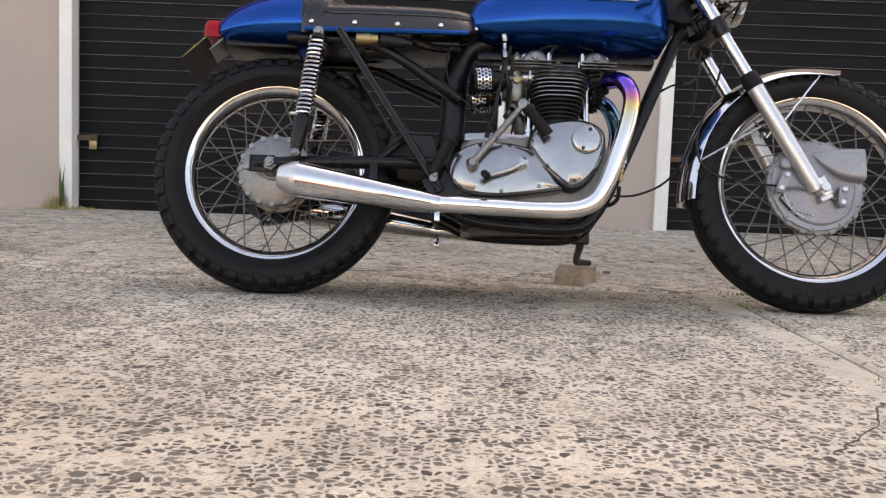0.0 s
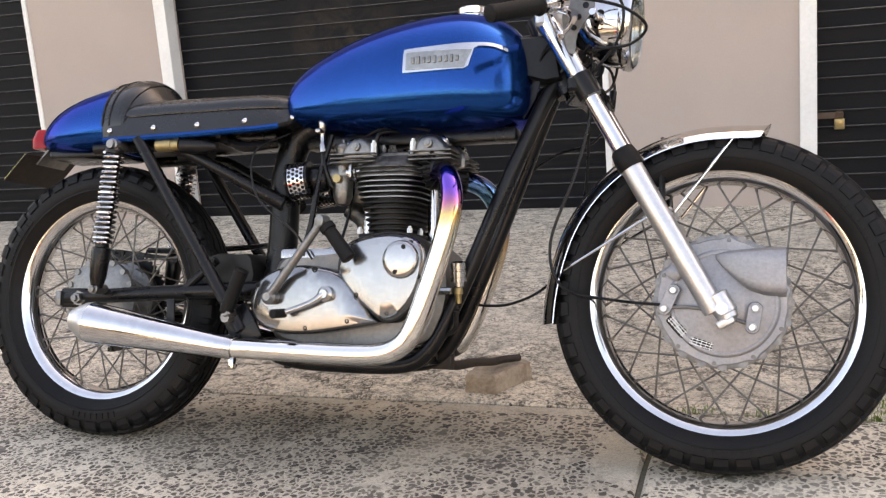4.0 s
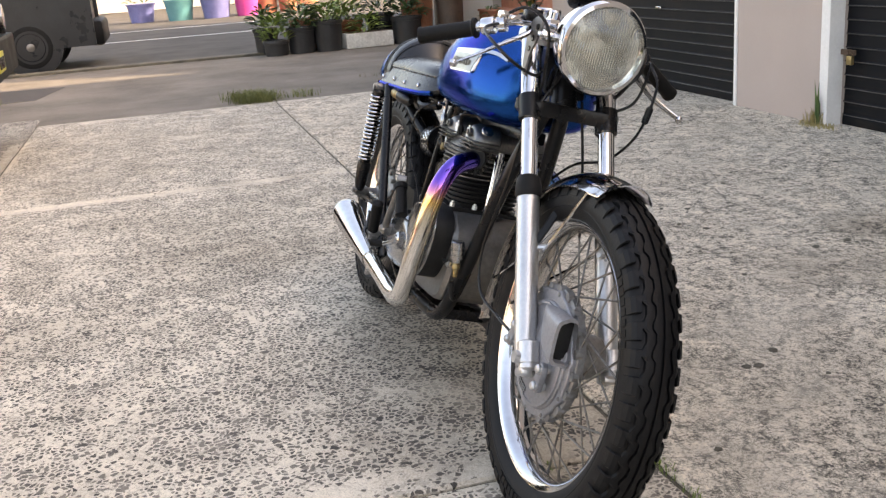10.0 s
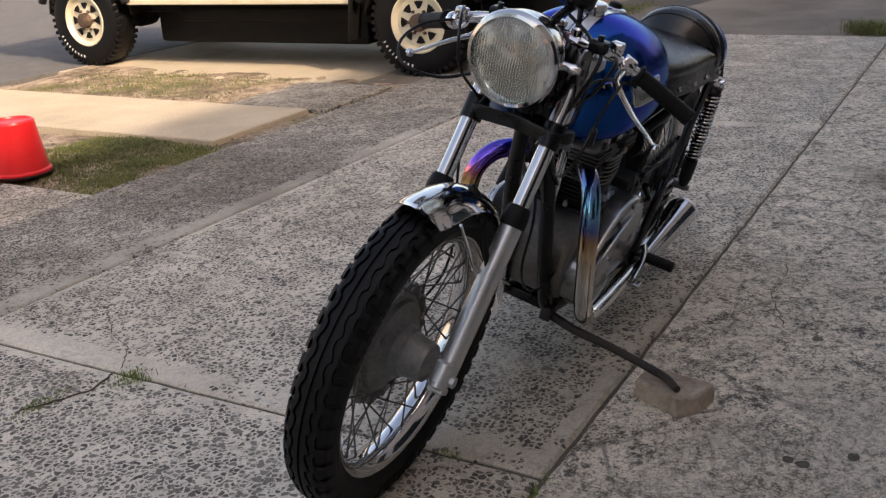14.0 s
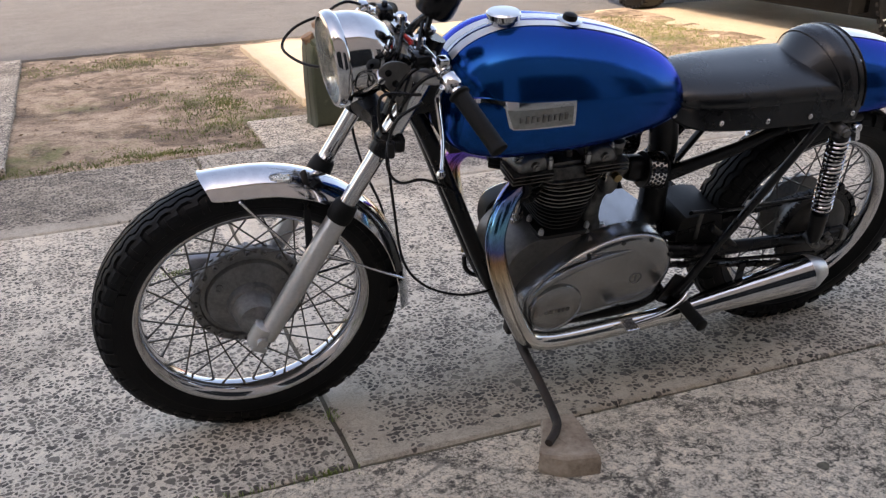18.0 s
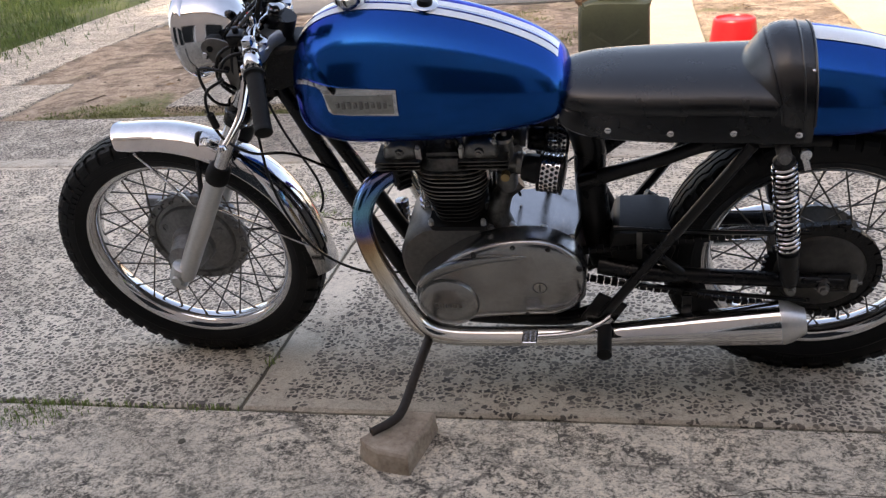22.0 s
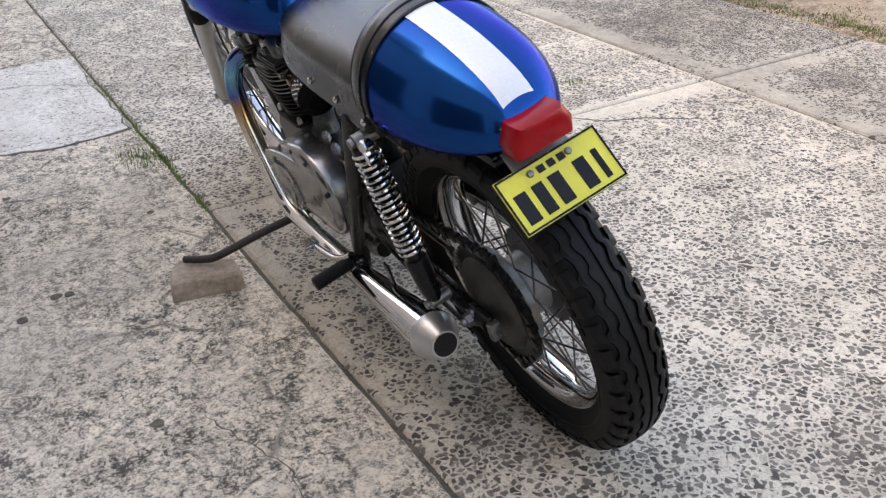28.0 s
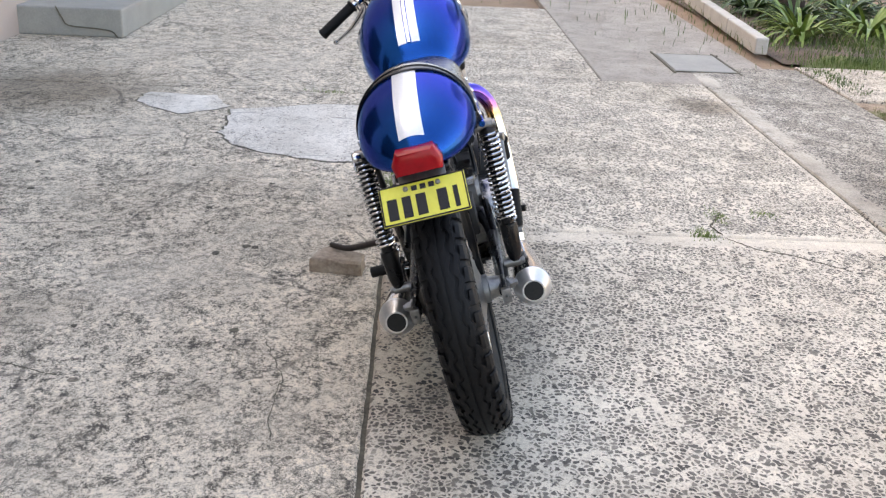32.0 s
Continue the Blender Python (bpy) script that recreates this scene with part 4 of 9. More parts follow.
# yokes and steering head
bm = B()
tube(bm, [(0.925, -0.004, 0.945), (0.995, -0.004, 0.775)], 0.030, 18, 1)
part("steering_head", bm, M_BLACK, bike)
bm = B()
plate_of(bm, [(0.893, 0.896), (0.952, 0.896), (0.975, 0.845), (0.984, 0.800), (0.950, 0.796), (0.897, 0.812)], [(-0.052, 0.90), (-0.046, 1.0), (0.040, 1.0), (0.046, 0.90)], dense=1, smooth=False)
part("head_lug_cover", bm, M_BLACK, bike, "black cover plates round the steering head")
for s in (-1, 1):
    bm = B()
    plate_of(bm, [(0.864, 0.754), (0.912, 0.792), (0.938, 0.812), (0.925, 0.765), (0.900, 0.722)], [(s * 0.030, 1.0), (s * 0.034, 1.0)], dense=1, smooth=False)
    gusset = part("gusset_plate", bm, M_BLACK, bike, "drilled black gusset plate", smooth=False)
    bm = B()
    for x, z in ((0.879, 0.750), (0.894, 0.736), (0.893, 0.752)):
        lathe(bm, [(0, 0.0036), (0.0008, 0.0036), (0.0009, 0)], (x, s * 0.0340, z), (0, s, 0), 10)
    part("gusset_rivet", bm, M_ALLOY, gusset)
for z, x, label in ((0.912, 0.960, "alloy top yoke"), (0.772, 1.028, "black lower yoke")):
    bm = B()
    plate_of(bm, [(x + 0.035, -0.095), (x + 0.032, -0.05), (x + 0.022, 0), (x + 0.032, 0.05), (x + 0.035, 0.09), (x - 0.015, 0.115), (x - 0.022, 0.05), (x - 0.045, 0), (x - 0.022, -0.05), (x - 0.015, -0.12)], [(z - 0.016, 0.95), (z - 0.010, 1), (z + 0.010, 1), (z + 0.014, 0.94)], "z", 4)
    part("yoke", bm, M_SATIN if z > 0.9 else M_BLACK, bike, label)
bm = B()
lathe(bm, [(0, 0.010), (0.03, 0.012), (0.036, 0.016), (0.044, 0.016), (0.048, 0.008), (0.048, 0)], (0.945, -0.004, 0.922), (-0.3, 0, 1), 14)
part("steering_nut", bm, M_CHROME, bike)

# headlamp
M_REFL = plain("silvered_bowl", (0.92, 0.92, 0.90), (0.97, 0.97, 0.95), 0.07, 1.0, 90, 20, 0.0, 0.03)
LX = Vector((1.125, -0.008, 0.912))
LD = Vector((0.985, 0.0, -0.10)).normalized()
bm = B()
lathe(bm, [(-0.128, 0.012), (-0.124, 0.030), (-0.108, 0.055), (-0.078, 0.077), (-0.042, 0.087), (-0.012, 0.089)], LX, LD, 40)
lamp = part("headlamp", bm, M_CHROME, bike, "chrome headlamp shell")
bm = B()
lathe(bm, [(-0.016, 0.0885), (-0.010, 0.0935), (0.002, 0.0945), (0.010, 0.0900), (0.012, 0.0835), (0.004, 0.0825), (-0.012, 0.083)], LX, LD, 48, True)
part("headlamp_rim", bm, M_CHROME, lamp)
bm = B()
lathe(bm, [(-0.072, 0.0), (-0.071, 0.012), (-0.0640, 0.028), (-0.050, 0.046), (-0.030, 0.064), (-0.012, 0.076), (0.0, 0.083)], LX, LD, 48)
part("reflector", bm, M_REFL, lamp, "silvered reflector")
bm = B()
lathe(bm, [(-0.040, 0.009), (-0.018, 0.012), (-0.006, 0.010), (-0.002, 0)], LX, LD, 16)
part("bulb_cap", bm, M_POLISH, lamp)
m, nt, bs = nodes_of("fluted_glass")
wv = nt.nodes.new("ShaderNodeTexWave")
wv.bands_direction = "Y"
wv.inputs["Scale"].default_value, wv.inputs["Distortion"].default_value = 58, 0.0
nt.links.new(coords(nt), wv.inputs[0])
block = ramp(nt, noise_tex(nt, 22, 1, 0.5, coords(nt)), [(0.44, 0.0), (0.50, 1.0)])
flute = calc(nt, "MULTIPLY", wv.outputs["Fac"], block)
bs.inputs["Base Color"].default_value = (0.9, 0.91, 0.9, 1)
bs.inputs["Roughness"].default_value, bs.inputs["Metallic"].default_value = 0.12, 1.0
bump(nt, bs, flute, 0.8, 0.002)
clear = nt.nodes.new("ShaderNodeBsdfTransparent")
nt.links.new(mix(nt, flute, (0.98, 0.99, 0.97), (0.50, 0.52, 0.50)), clear.inputs[0])
blend = nt.nodes.new("ShaderNodeMixShader")
nt.links.new(calc(nt, "ADD", calc(nt, "MULTIPLY", flute, 0.16), 0.09), blend.inputs[0])
nt.links.new(clear.outputs[0], blend.inputs[1])
nt.links.new(bs.outputs[0], blend.inputs[2])
nt.links.new(blend.outputs[0], nt.nodes["Material Output"].inputs[0])
M_GLASS = m
bm = B()
lathe(bm, [(0.000, 0.083), (0.008, 0.080), (0.018, 0.060), (0.023, 0.030), (0.0245, 0.0)], LX, LD, 40)
g = part("lens", bm, M_GLASS, lamp, "fluted glass lens")
g.visible_shadow = False
for s in (-1, 1):
    bm = B()
    lathe(bm, [(0, 0.010), (s * 0.028, 0.010), (s * 0.034, 0.007), (s * 0.034, 0)], (1.062, -0.008 + s * 0.080, 0.915), (0, 1, 0), 10)
    part("headlamp_bolt", bm, M_CHROME, lamp)

# speedometer on its bracket
bm = B()
SD = Vector((-0.42, 0.05, 1.0)).normalized()
SP = Vector((0.936, 0.015, 1.000))
lathe(bm, [(-0.004, 0.020), (0.0, 0.034), (0.012, 0.040), (0.056, 0.041), (0.060, 0.038), (0.060, 0)], SP, SD, 28)
sp = part("speedometer", bm, M_BLACK, bike, "black speedometer can")
bm = B()
lathe(bm, [(0.052, 0.0415), (0.058, 0.0435), (0.064, 0.0425), (0.065, 0.038), (0.060, 0.038)], SP, SD, 28, True)
part("bezel", bm, M_BLACK, sp)
bm = B()
lathe(bm, [(0.0605, 0.038), (0.062, 0.0)], SP, SD, 28)
part("dial", bm, M_BLACK, sp)
bm = B()
tube(bm, [(0.975, -0.03, 0.925), (0.962, -0.01, 0.965), SP], [0.008, 0.008, 0.010], 8)
tube(bm, [(0.975, 0.045, 0.925), (0.960, 0.045, 0.965), (0.945, 0.035, 1.005)], 0.006, 8)
part("instrument_bracket", bm, M_BLACK, sp)

# handlebar, grips, levers
for s in (-1, 1):
    y = -0.004
    if s > 0:
        bar = [(0.968, y, 0.940), (0.967, 0.075, 0.947), (0.951, 0.135, 0.930), (0.934, 0.187, 0.909), (0.897, 0.294, 0.853)]
    else:
        bar = [(0.968, y, 0.938), (0.972, -0.10, 0.940), (0.992, -0.165, 0.930), (0.974, -0.232, 0.900), (0.906, -0.318, 0.864)]
    bm = B()
    tube(bm, bar, 0.0112, 12)
    part("handlebar", bm, M_CHROME, bike, "chrome low handlebar")
    a, b = Vector(bar[3]), Vector(bar[4])
    d = (b - a).normalized()
    bm = B()
    g0 = a - d * 0.01
    L = (b - g0).length
    lathe(bm, [(0, 0.012), (0.001, 0.0205), (0.006, 0.0215), (0.010, 0.0168)] + [(0.012 + (L - 0.02) * k / 20, 0.0160 + 0.0010 * (k % 2)) for k in range(21)] + [(L - 0.004, 0.0178), (L + 0.002, 0.0172), (L + 0.004, 0.012), (L + 0.004, 0)], g0, d, 18)
    part("grip", bm, M_GRIP, bike, "worn black rubber grip")
    bm = B()
    c0 = a - d * 0.035
    lathe(bm, [(-0.014, 0.0165), (-0.012, 0.018), (0.012, 0.018), (0.014, 0.0165)], c0, d, 14)
    lathe(bm, [(-0.008, 0.0155), (-0.007, 0.017), (0.007, 0.017), (0.008, 0.0155)], c0 - d * 0.03, d, 14)
    box(bm, c0 - d * 0.03 + Vector((0, 0, 0.018)), (0.020, 0.026, 0.018), None, 0.004)
    part("lever_clamp", bm, M_CHROME, bike)
    bm = B()
    if s > 0:
        lev = [c0 + Vector((0.016, 0, -0.006)), Vector((0.966, 0.153, 0.890)), Vector((0.973, 0.204, 0.842)), Vector((0.985, 0.242, 0.820)), Vector((0.998, 0.273, 0.804))]
    else:
        lev = [Vector((1.000, -0.118, 0.926)), Vector((1.026, -0.138, 0.908)), Vector((1.036, -0.190, 0.878)), Vector((1.035, -0.235, 0.849)), Vector((1.030, -0.275, 0.825))]
    tube(bm, lev, [0.011, 0.012, 0.0085, 0.0065, 0.006], 10, flat=0.5)
    lathe(bm, [(-0.009, 0.0), (-0.007, 0.006), (0, 0.009), (0.007, 0.006), (0.009, 0.0)], lev[-1], (0, 0, 1), 12)
    part("hand_lever", bm, M_CHROME, bike, "chrome ball-ended lever")
for y in (-0.06, 0.05):
    bm = B()
    lathe(bm, [(-0.012, 0.018), (0.012, 0.018)], (0.971, y, 0.940), (0, 1, 0), 14)
    lathe(bm, [(0, 0.012), (0.016, 0.013), (0.020, 0.009), (0.020, 0)], (0.971, y, 0.952), (0, 0, 1), 12)
    part("bar_clamp", bm, M_CHROME, bike)
for x, y, w in ((0.985, 0.105, 0.034), (0.988, -0.115, 0.030)):
    bm = B()
    box(bm, (x, y, 0.952), (w, 0.036, 0.026), None, 0.006)
    lathe(bm, [(0, 0.007), (0.012, 0.006), (0.013, 0)], (x, y, 0.962), (0, 0, 1), 10)
    part("switch", bm, M_BLACK, bike, "black handlebar switch")

# fuel tank
M_FIELD = plain("badge_grey", (0.26, 0.265, 0.25), (0.36, 0.365, 0.35), 0.3, 0.85, 120, 30, 0.1, 0.08)
TANK = [(0.350, 0.060, 0.752, 0.800), (0.362, 0.085, 0.738, 0.832), (0.390, 0.104, 0.726, 0.862), (0.450, 0.128, 0.716, 0.896), (0.540, 0.150, 0.708, 0.930), (0.640, 0.162, 0.704, 0.953),
        (0.740, 0.163, 0.703, 0.964), (0.810, 0.156, 0.705, 0.957), (0.862, 0.132, 0.711, 0.935), (0.893, 0.104, 0.722, 0.905), (0.908, 0.074, 0.738, 0.873), (0.914, 0.048, 0.755, 0.845)]


def tank_ring(x, grow=0.0, n=56):
    w, b, t = (ease(TANK, x, k) for k in (1, 2, 3))
    zc = b + 0.36 * (t - b)
    ring = []
    for k in range(n):
        a = 2 * math.pi * k / n
        ca, sa = math.cos(a), math.sin(a)
        y = (w + grow) * math.copysign(abs(ca) ** (0.86 if sa > 0 else 0.68), ca)
        z = zc + ((t + grow - zc) * abs(sa) ** 0.92 if sa > 0 else -(zc - b + grow) * abs(sa) ** 0.60)
        ring.append(Vector((x, y, z)))
    return ring


def tank_top(x, y, grow=0.0):
    w, b, t = (ease(TANK, x, k) for k in (1, 2, 3))
    zc = b + 0.36 * (t - b)
    ca = min(1.0, (abs(y) / (w + grow)) ** (1 / 0.86))
    return zc + (t + grow - zc) * (1 - ca * ca) ** 0.46


bm = B()
loft(bm, [tank_ring(x) for x in [0.350 + 0.564 * (0.5 - 0.5 * math.cos(math.pi * k / 36)) for k in range(37)]])
tank = part("fuel_tank", bm, M_BLUE, bike, "metallic blue fuel tank with silver stripes")
for y0, y1, mat, name in ((-0.030, -0.007, M_STRIPE, "stripe"), (0.007, 0.030, M_STRIPE, "stripe"), (-0.004, 0.004, M_CHROME, "seam_strip")):
    bm = B()
    rows = []
    for k in range(41):
        x = 0.372 + 0.520 * k / 40
        rows.append([bm.verts.new((x, y, tank_top(x, y) + (0.0012 if name == "stripe" else 0.0030))) for y in np.linspace(y0, y1, 5)])
    for a, b in zip(rows, rows[1:]):
        for j in range(4):
            bm.faces.new((a[j], b[j], b[j + 1], a[j + 1]))
    part(name, bm, mat, tank)
bm = B()
lathe(bm, [(-0.012, 0.029), (0.008, 0.031), (0.010, 0.0345), (0.021, 0.0355), (0.0245, 0.032), (0.026, 0.010), (0.026, 0)], (0.775, 0.0, 0.960), (0.02, -0.10, 1), 28)
part("filler_cap", bm, M_CHROME, tank, "chrome filler cap")
bm = B()
lathe(bm, [(-0.006, 0.026), (0.003, 0.027), (0.006, 0.022)], (0.628, 0.004, tank_top(0.628, 0) + 0.001), (-0.12, 0, 1), 20)
part("grommet", bm, M_CHROME, tank)
bm = B()
lathe(bm, [(0.002, 0.015), (0.008, 0.016), (0.014, 0.014), (0.017, 0.008), (0.017, 0)], (0.628, 0.004, tank_top(0.628, 0) + 0.002), (-0.12, 0, 1), 16)
part("rubber_bung", bm, M_GRIP, tank, "black rubber bung")


def tank_side(x, z, s, grow=0.0):
    """The y of the tank's flank at x and height z."""
    w, b, t = (ease(TANK, x, k) for k in (1, 2, 3))
    zc = b + 0.36 * (t - b)
    if z > zc:
        sa = min(1.0, ((z - zc) / (t - zc)) ** (1 / 0.92))
        y = w * max(0.0, 1 - sa * sa) ** 0.43
    else:
        sa = min(1.0, ((zc - z) / (zc - b)) ** (1 / 0.60))
        y = w * max(0.0, 1 - sa * sa) ** 0.34
    return s * (y + grow)


for s in (-1, 1):
    # chrome-framed badge: a shaped plate with a pointed chrome flash running forward
    def shell(pts_fn, nu, nv, grow):
        bm = B()
        rows = []
        for i in range(nu + 1):
            row = []
            for j in range(nv + 1):
                x, z = pts_fn(i / nu, j / nv)
                row.append(bm.verts.new((x, tank_side(x, z, s, grow), z)))
            rows.append(row)
        for i in range(nu):
            for j in range(nv):
                q = (rows[i][j], rows[i + 1][j], rows[i + 1][j + 1], rows[i][j + 1])
                bm.faces.new(q)
        rim = [rows[i][0] for i in range(nu + 1)] + [rows[nu][j] for j in range(1, nv + 1)] + [rows[i][nv] for i in range(nu - 1, -1, -1)] + [rows[0][j] for j in range(nv - 1, 0, -1)]
        low = [bm.verts.new((v.co.x, v.co.y - s * 0.008, v.co.z)) for v in rim]
        for k in range(len(rim)):
            bm.faces.new((rim[k - 1], low[k - 1], low[k], rim[k]))
        return bm

    def frame_pts(u, v):
        x = 0.672 + u * 0.212
        hi = 0.856 + 0.012 * u - 0.012 * max(0, (u - 0.8) / 0.2) ** 2
        lo = 0.804 + 0.005 * u if u < 0.66 else min(hi - 0.008, 0.807 + 0.9 * (u - 0.66))
        return x, lo + (max(hi, lo + 0.003) - lo) * v
    badge = part("tank_badge", shell(frame_pts, 24, 4, 0.005), M_CHROME, tank, "chrome tank badge")

    def plate_pts(u, v):
        lo, hi = 0.8095, 0.848
        return 0.679 + u * (0.126 + 0.014 * v), lo + (hi - lo) * v
    part("badge_field", shell(plate_pts, 12, 4, 0.0062), M_FIELD, badge, "grey embossed field")
    bm = B()
    for k in range(9):
        x = 0.695 + 0.0120 * k
        z = 0.829
        box(bm, (x, tank_side(x, z, s, 0.0075), z), (0.007, 0.004, 0.014 + 0.003 * math.sin(k * 2.1)), None, 0.001)
    part("raised_bar", bm, M_ALLOY, badge, "raised grey bars")
# petcock and tank mounts below the tank
bm = B()
box(bm, (0.63, 0, 0.695), (0.50, 0.05, 0.03), None, 0.006)
part("tank_tunnel", bm, M_BLACK, tank)


# ---- seat, tail and rear end ----
# x, half-width of the skirt's foot, its lower edge, the crown of the cushion
SEAT = [(-0.075, 0.147, 0.704, 0.806), (-0.010, 0.144, 0.705, 0.809), (0.060, 0.141, 0.707, 0.811), (0.160, 0.139, 0.709, 0.811), (0.250, 0.133, 0.713, 0.811), (0.310, 0.124, 0.717, 0.809), (0.352, 0.108, 0.724, 0.804), (0.376, 0.088, 0.734, 0.795), (0.386, 0.072, 0.744, 0.784)]


def seat_ring(x, n=25):
    """Skirt leaning in to a seam, a rounded cushion bulging over it."""
    w, b, t = (ease(SEAT, x, k) for k in (1, 2, 3))
    seam = b + 0.5 * (t - b)
    half = [(0.94 * w, b - 0.004), (w, b + 0.003), (w - 0.004, b + 0.016), (w - 0.011, b + 0.035), (w - 0.016, seam - 0.002), (w - 0.0175, seam + 0.002)]
    for k in range(n):
        a = math.pi / 2 * k / (n - 1)
        half.append(((w - 0.015) * math.cos(a) ** 0.78, seam + 0.003 + (t - seam - 0.003) * math.sin(a) ** 0.9))
    return [Vector((x, y, z)) for y, z in half] + [Vector((x, -y, z)) for y, z in half[-2::-1]]


bm = B()
loft(bm, [seat_ring(x) for x in np.linspace(-0.075, 0.386, 34)])
seat = part("seat", bm, M_VINYL, bike, "black vinyl single seat with studded skirt")


# bolster: each section is a half ellipse; its foot bows forward over the middle of the seat
HUMP = [(-0.101, 0.137, 0.704, 0.866), (-0.084, 0.138, 0.704, 0.870), (-0.064, 0.137, 0.706, 0.872), (-0.050, 0.135, 0.712, 0.866), (-0.042, 0.130, 0.722, 0.850), (-0.038, 0.125, 0.735, 0.830), (-0.034, 0.120, 0.745, 0.806)]


def hump_ring(k, grow=0.0, n=33):
    x, w, b, t = HUMP[k] if isinstance(k, int) else [HUMP[int(k)][j] + (HUMP[min(int(k) + 1, 6)][j] - HUMP[int(k)][j]) * (k - int(k)) for j in range(4)]
    bow = 0.060 * (k / 6) ** 1.4
    zc = min(0.738, t - 0.03)
    ring = [Vector((x, 0.95 * (w + grow), b - 0.006))]
    for j in range(n):
        a = math.pi * j / (n - 1)
        y = (w + grow) * math.cos(a)
        ring.append(Vector((x + bow * math.sin(a) ** 1.5, y, zc + (t + grow - zc) * math.sin(a) ** 0.97)))
    return ring + [Vector((x, -0.95 * (w + grow), b - 0.006))]


bm = B()
loft(bm, [hump_ring(k / 4) for k in range(25)])
part("seat_hump", bm, M_VINYL, seat, "padded black seat hump")
bm = B()
for k, g in ((0.0, 0.0026), (1.1, 0.0020), (3.6, 0.0022)):
    tube(bm, hump_ring(k, 0.0008)[1:-1], g, 6, 1)
for s in (-1, 1):
    rows = [seat_ring(x)[5] for x in np.linspace(-0.03, 0.374, 18)]
    tube(bm, [Vector((p.x, s * (p.y + 0.0012), p.z)) for p in rows], 0.0024, 6, 2)
part("piping", bm, M_VINYL, seat)
stud_bm = B()
lathe(stud_bm, [(0, 0.0068), (0.002, 0.0066), (0.0045, 0.004), (0.0055, 0)], (0, 0, 0), (0, 1, 0), 10)
stud0 = None
for s in (-1, 1):
    for x, z in ((0.374, 0.744), (0.276, 0.733), (0.158, 0.728), (0.042, 0.727), (-0.074, 0.724), (-0.096, 0.828)):
        w = ease(SEAT, x, 1) - 0.0045 if z < 0.8 else 0.0925
        m = Matrix.Translation((x, s * w, z)) @ Matrix.Rotation(0 if s > 0 else math.pi, 4, "Z") @ Matrix.Rotation(radians(12 if z < 0.8 else 38), 4, "X")
        if stud0 is None:
            stud0 = part("stud", stud_bm, M_CHROME, seat, "domed chrome stud")
            stud0.matrix_basis = m
        else:
            again(stud0, seat, m)
TAIL = [(-0.354, 0.030, 0.722, 0.752), (-0.346, 0.050, 0.712, 0.768), (-0.318, 0.076, 0.701, 0.796), (-0.272, 0.103, 0.694, 0.820), (-0.215, 0.122, 0.690, 0.840), (-0.150, 0.133, 0.688, 0.855), (-0.098, 0.136, 0.688, 0.864)]


def tail_ring(x, n=44):
    """Half an ellipse above, a rolled-under edge below."""
    w, b, t = (ease(TAIL, x, k) for k in (1, 2, 3))
    zc = b + 0.30 * (t - b)
    ring = []
    for k in range(n):
        a = 2 * math.pi * k / n
        ca, sa = math.cos(a), math.sin(a)
        ring.append(Vector((x, w * math.copysign(abs(ca) ** (0.98 if sa > 0 else 0.55), ca), zc + ((t - zc) if sa > 0 else (zc - b)) * math.copysign(abs(sa) ** (0.98 if sa > 0 else 0.8), sa))))
    return ring


bm = B()
loft(bm, [tail_ring(x) for x in np.linspace(-0.354, -0.098, 30)])
tail = part("tail_cowl", bm, M_BLUE, bike, "metallic blue tail cowl with a silver stripe, scratched")
bm = B()
rows = []
for x in np.linspace(-0.338, -0.104, 22):
    w, b, t = (ease(TAIL, x, k) for k in (1, 2, 3))
    zc = b + 0.30 * (t - b)
    row = []
    for y in np.linspace(-0.026, 0.028, 7):
        ca = min(1, (abs(y) / w) ** (1 / 0.98))
        row.append(bm.verts.new((x, y, zc + (t - zc) * (1 - ca * ca) ** 0.49 + 0.0012)))
    rows.append(row)
for a, b in zip(rows, rows[1:]):
    for j in range(6):
        bm.faces.new((a[j], b[j], b[j + 1], a[j + 1]))
part("stripe", bm, M_STRIPE, tail)
for s in (-1,):
    bm = B()
    tube(bm, [(x, s * (ease(SEAT, x, 1) - 0.004), ease(SEAT, x, 2) - 0.002) for x in np.linspace(-0.09, 0.35, 14)], 0.0075, 8, 2)
    part("seat_edge", bm, M_BLUE, tail, "blue seat pan edge")
bm = B()
box(bm, (0.05, 0, 0.704), (0.56, 0.16, 0.016), None, 0.006)
box(bm, (-0.22, 0, 0.690), (0.20, 0.12, 0.02), None, 0.006)
part("seat_pan", bm, M_BLACK, bike)
# tail light
bm = B()
plate_of(bm, [(-0.050, 0.710), (0.050, 0.710), (0.054, 0.734), (0.040, 0.761), (-0.040, 0.761), (-0.054, 0.734)], [(-0.338, 0.96), (-0.366, 1.0), (-0.378, 0.97), (-0.386, 0.84), (-0.388, 0.70)], "x", 1, False)
tl = part("tail_light", bm, M_RED, bike, "red plastic tail light")
bm = B()
box(bm, (-0.340, 0, 0.730), (0.018, 0.096, 0.046), None, 0.006)
part("light_base", bm, M_BLACK, tl)
bm = B()
for y in (-0.034, 0.034):
    lathe(bm, [(0, 0.004), (0.003, 0.004), (0.004, 0)], (-0.384, y, 0.722), (-1, 0, 0.1), 8)
part("lens_screw", bm, M_CHROME, tl)
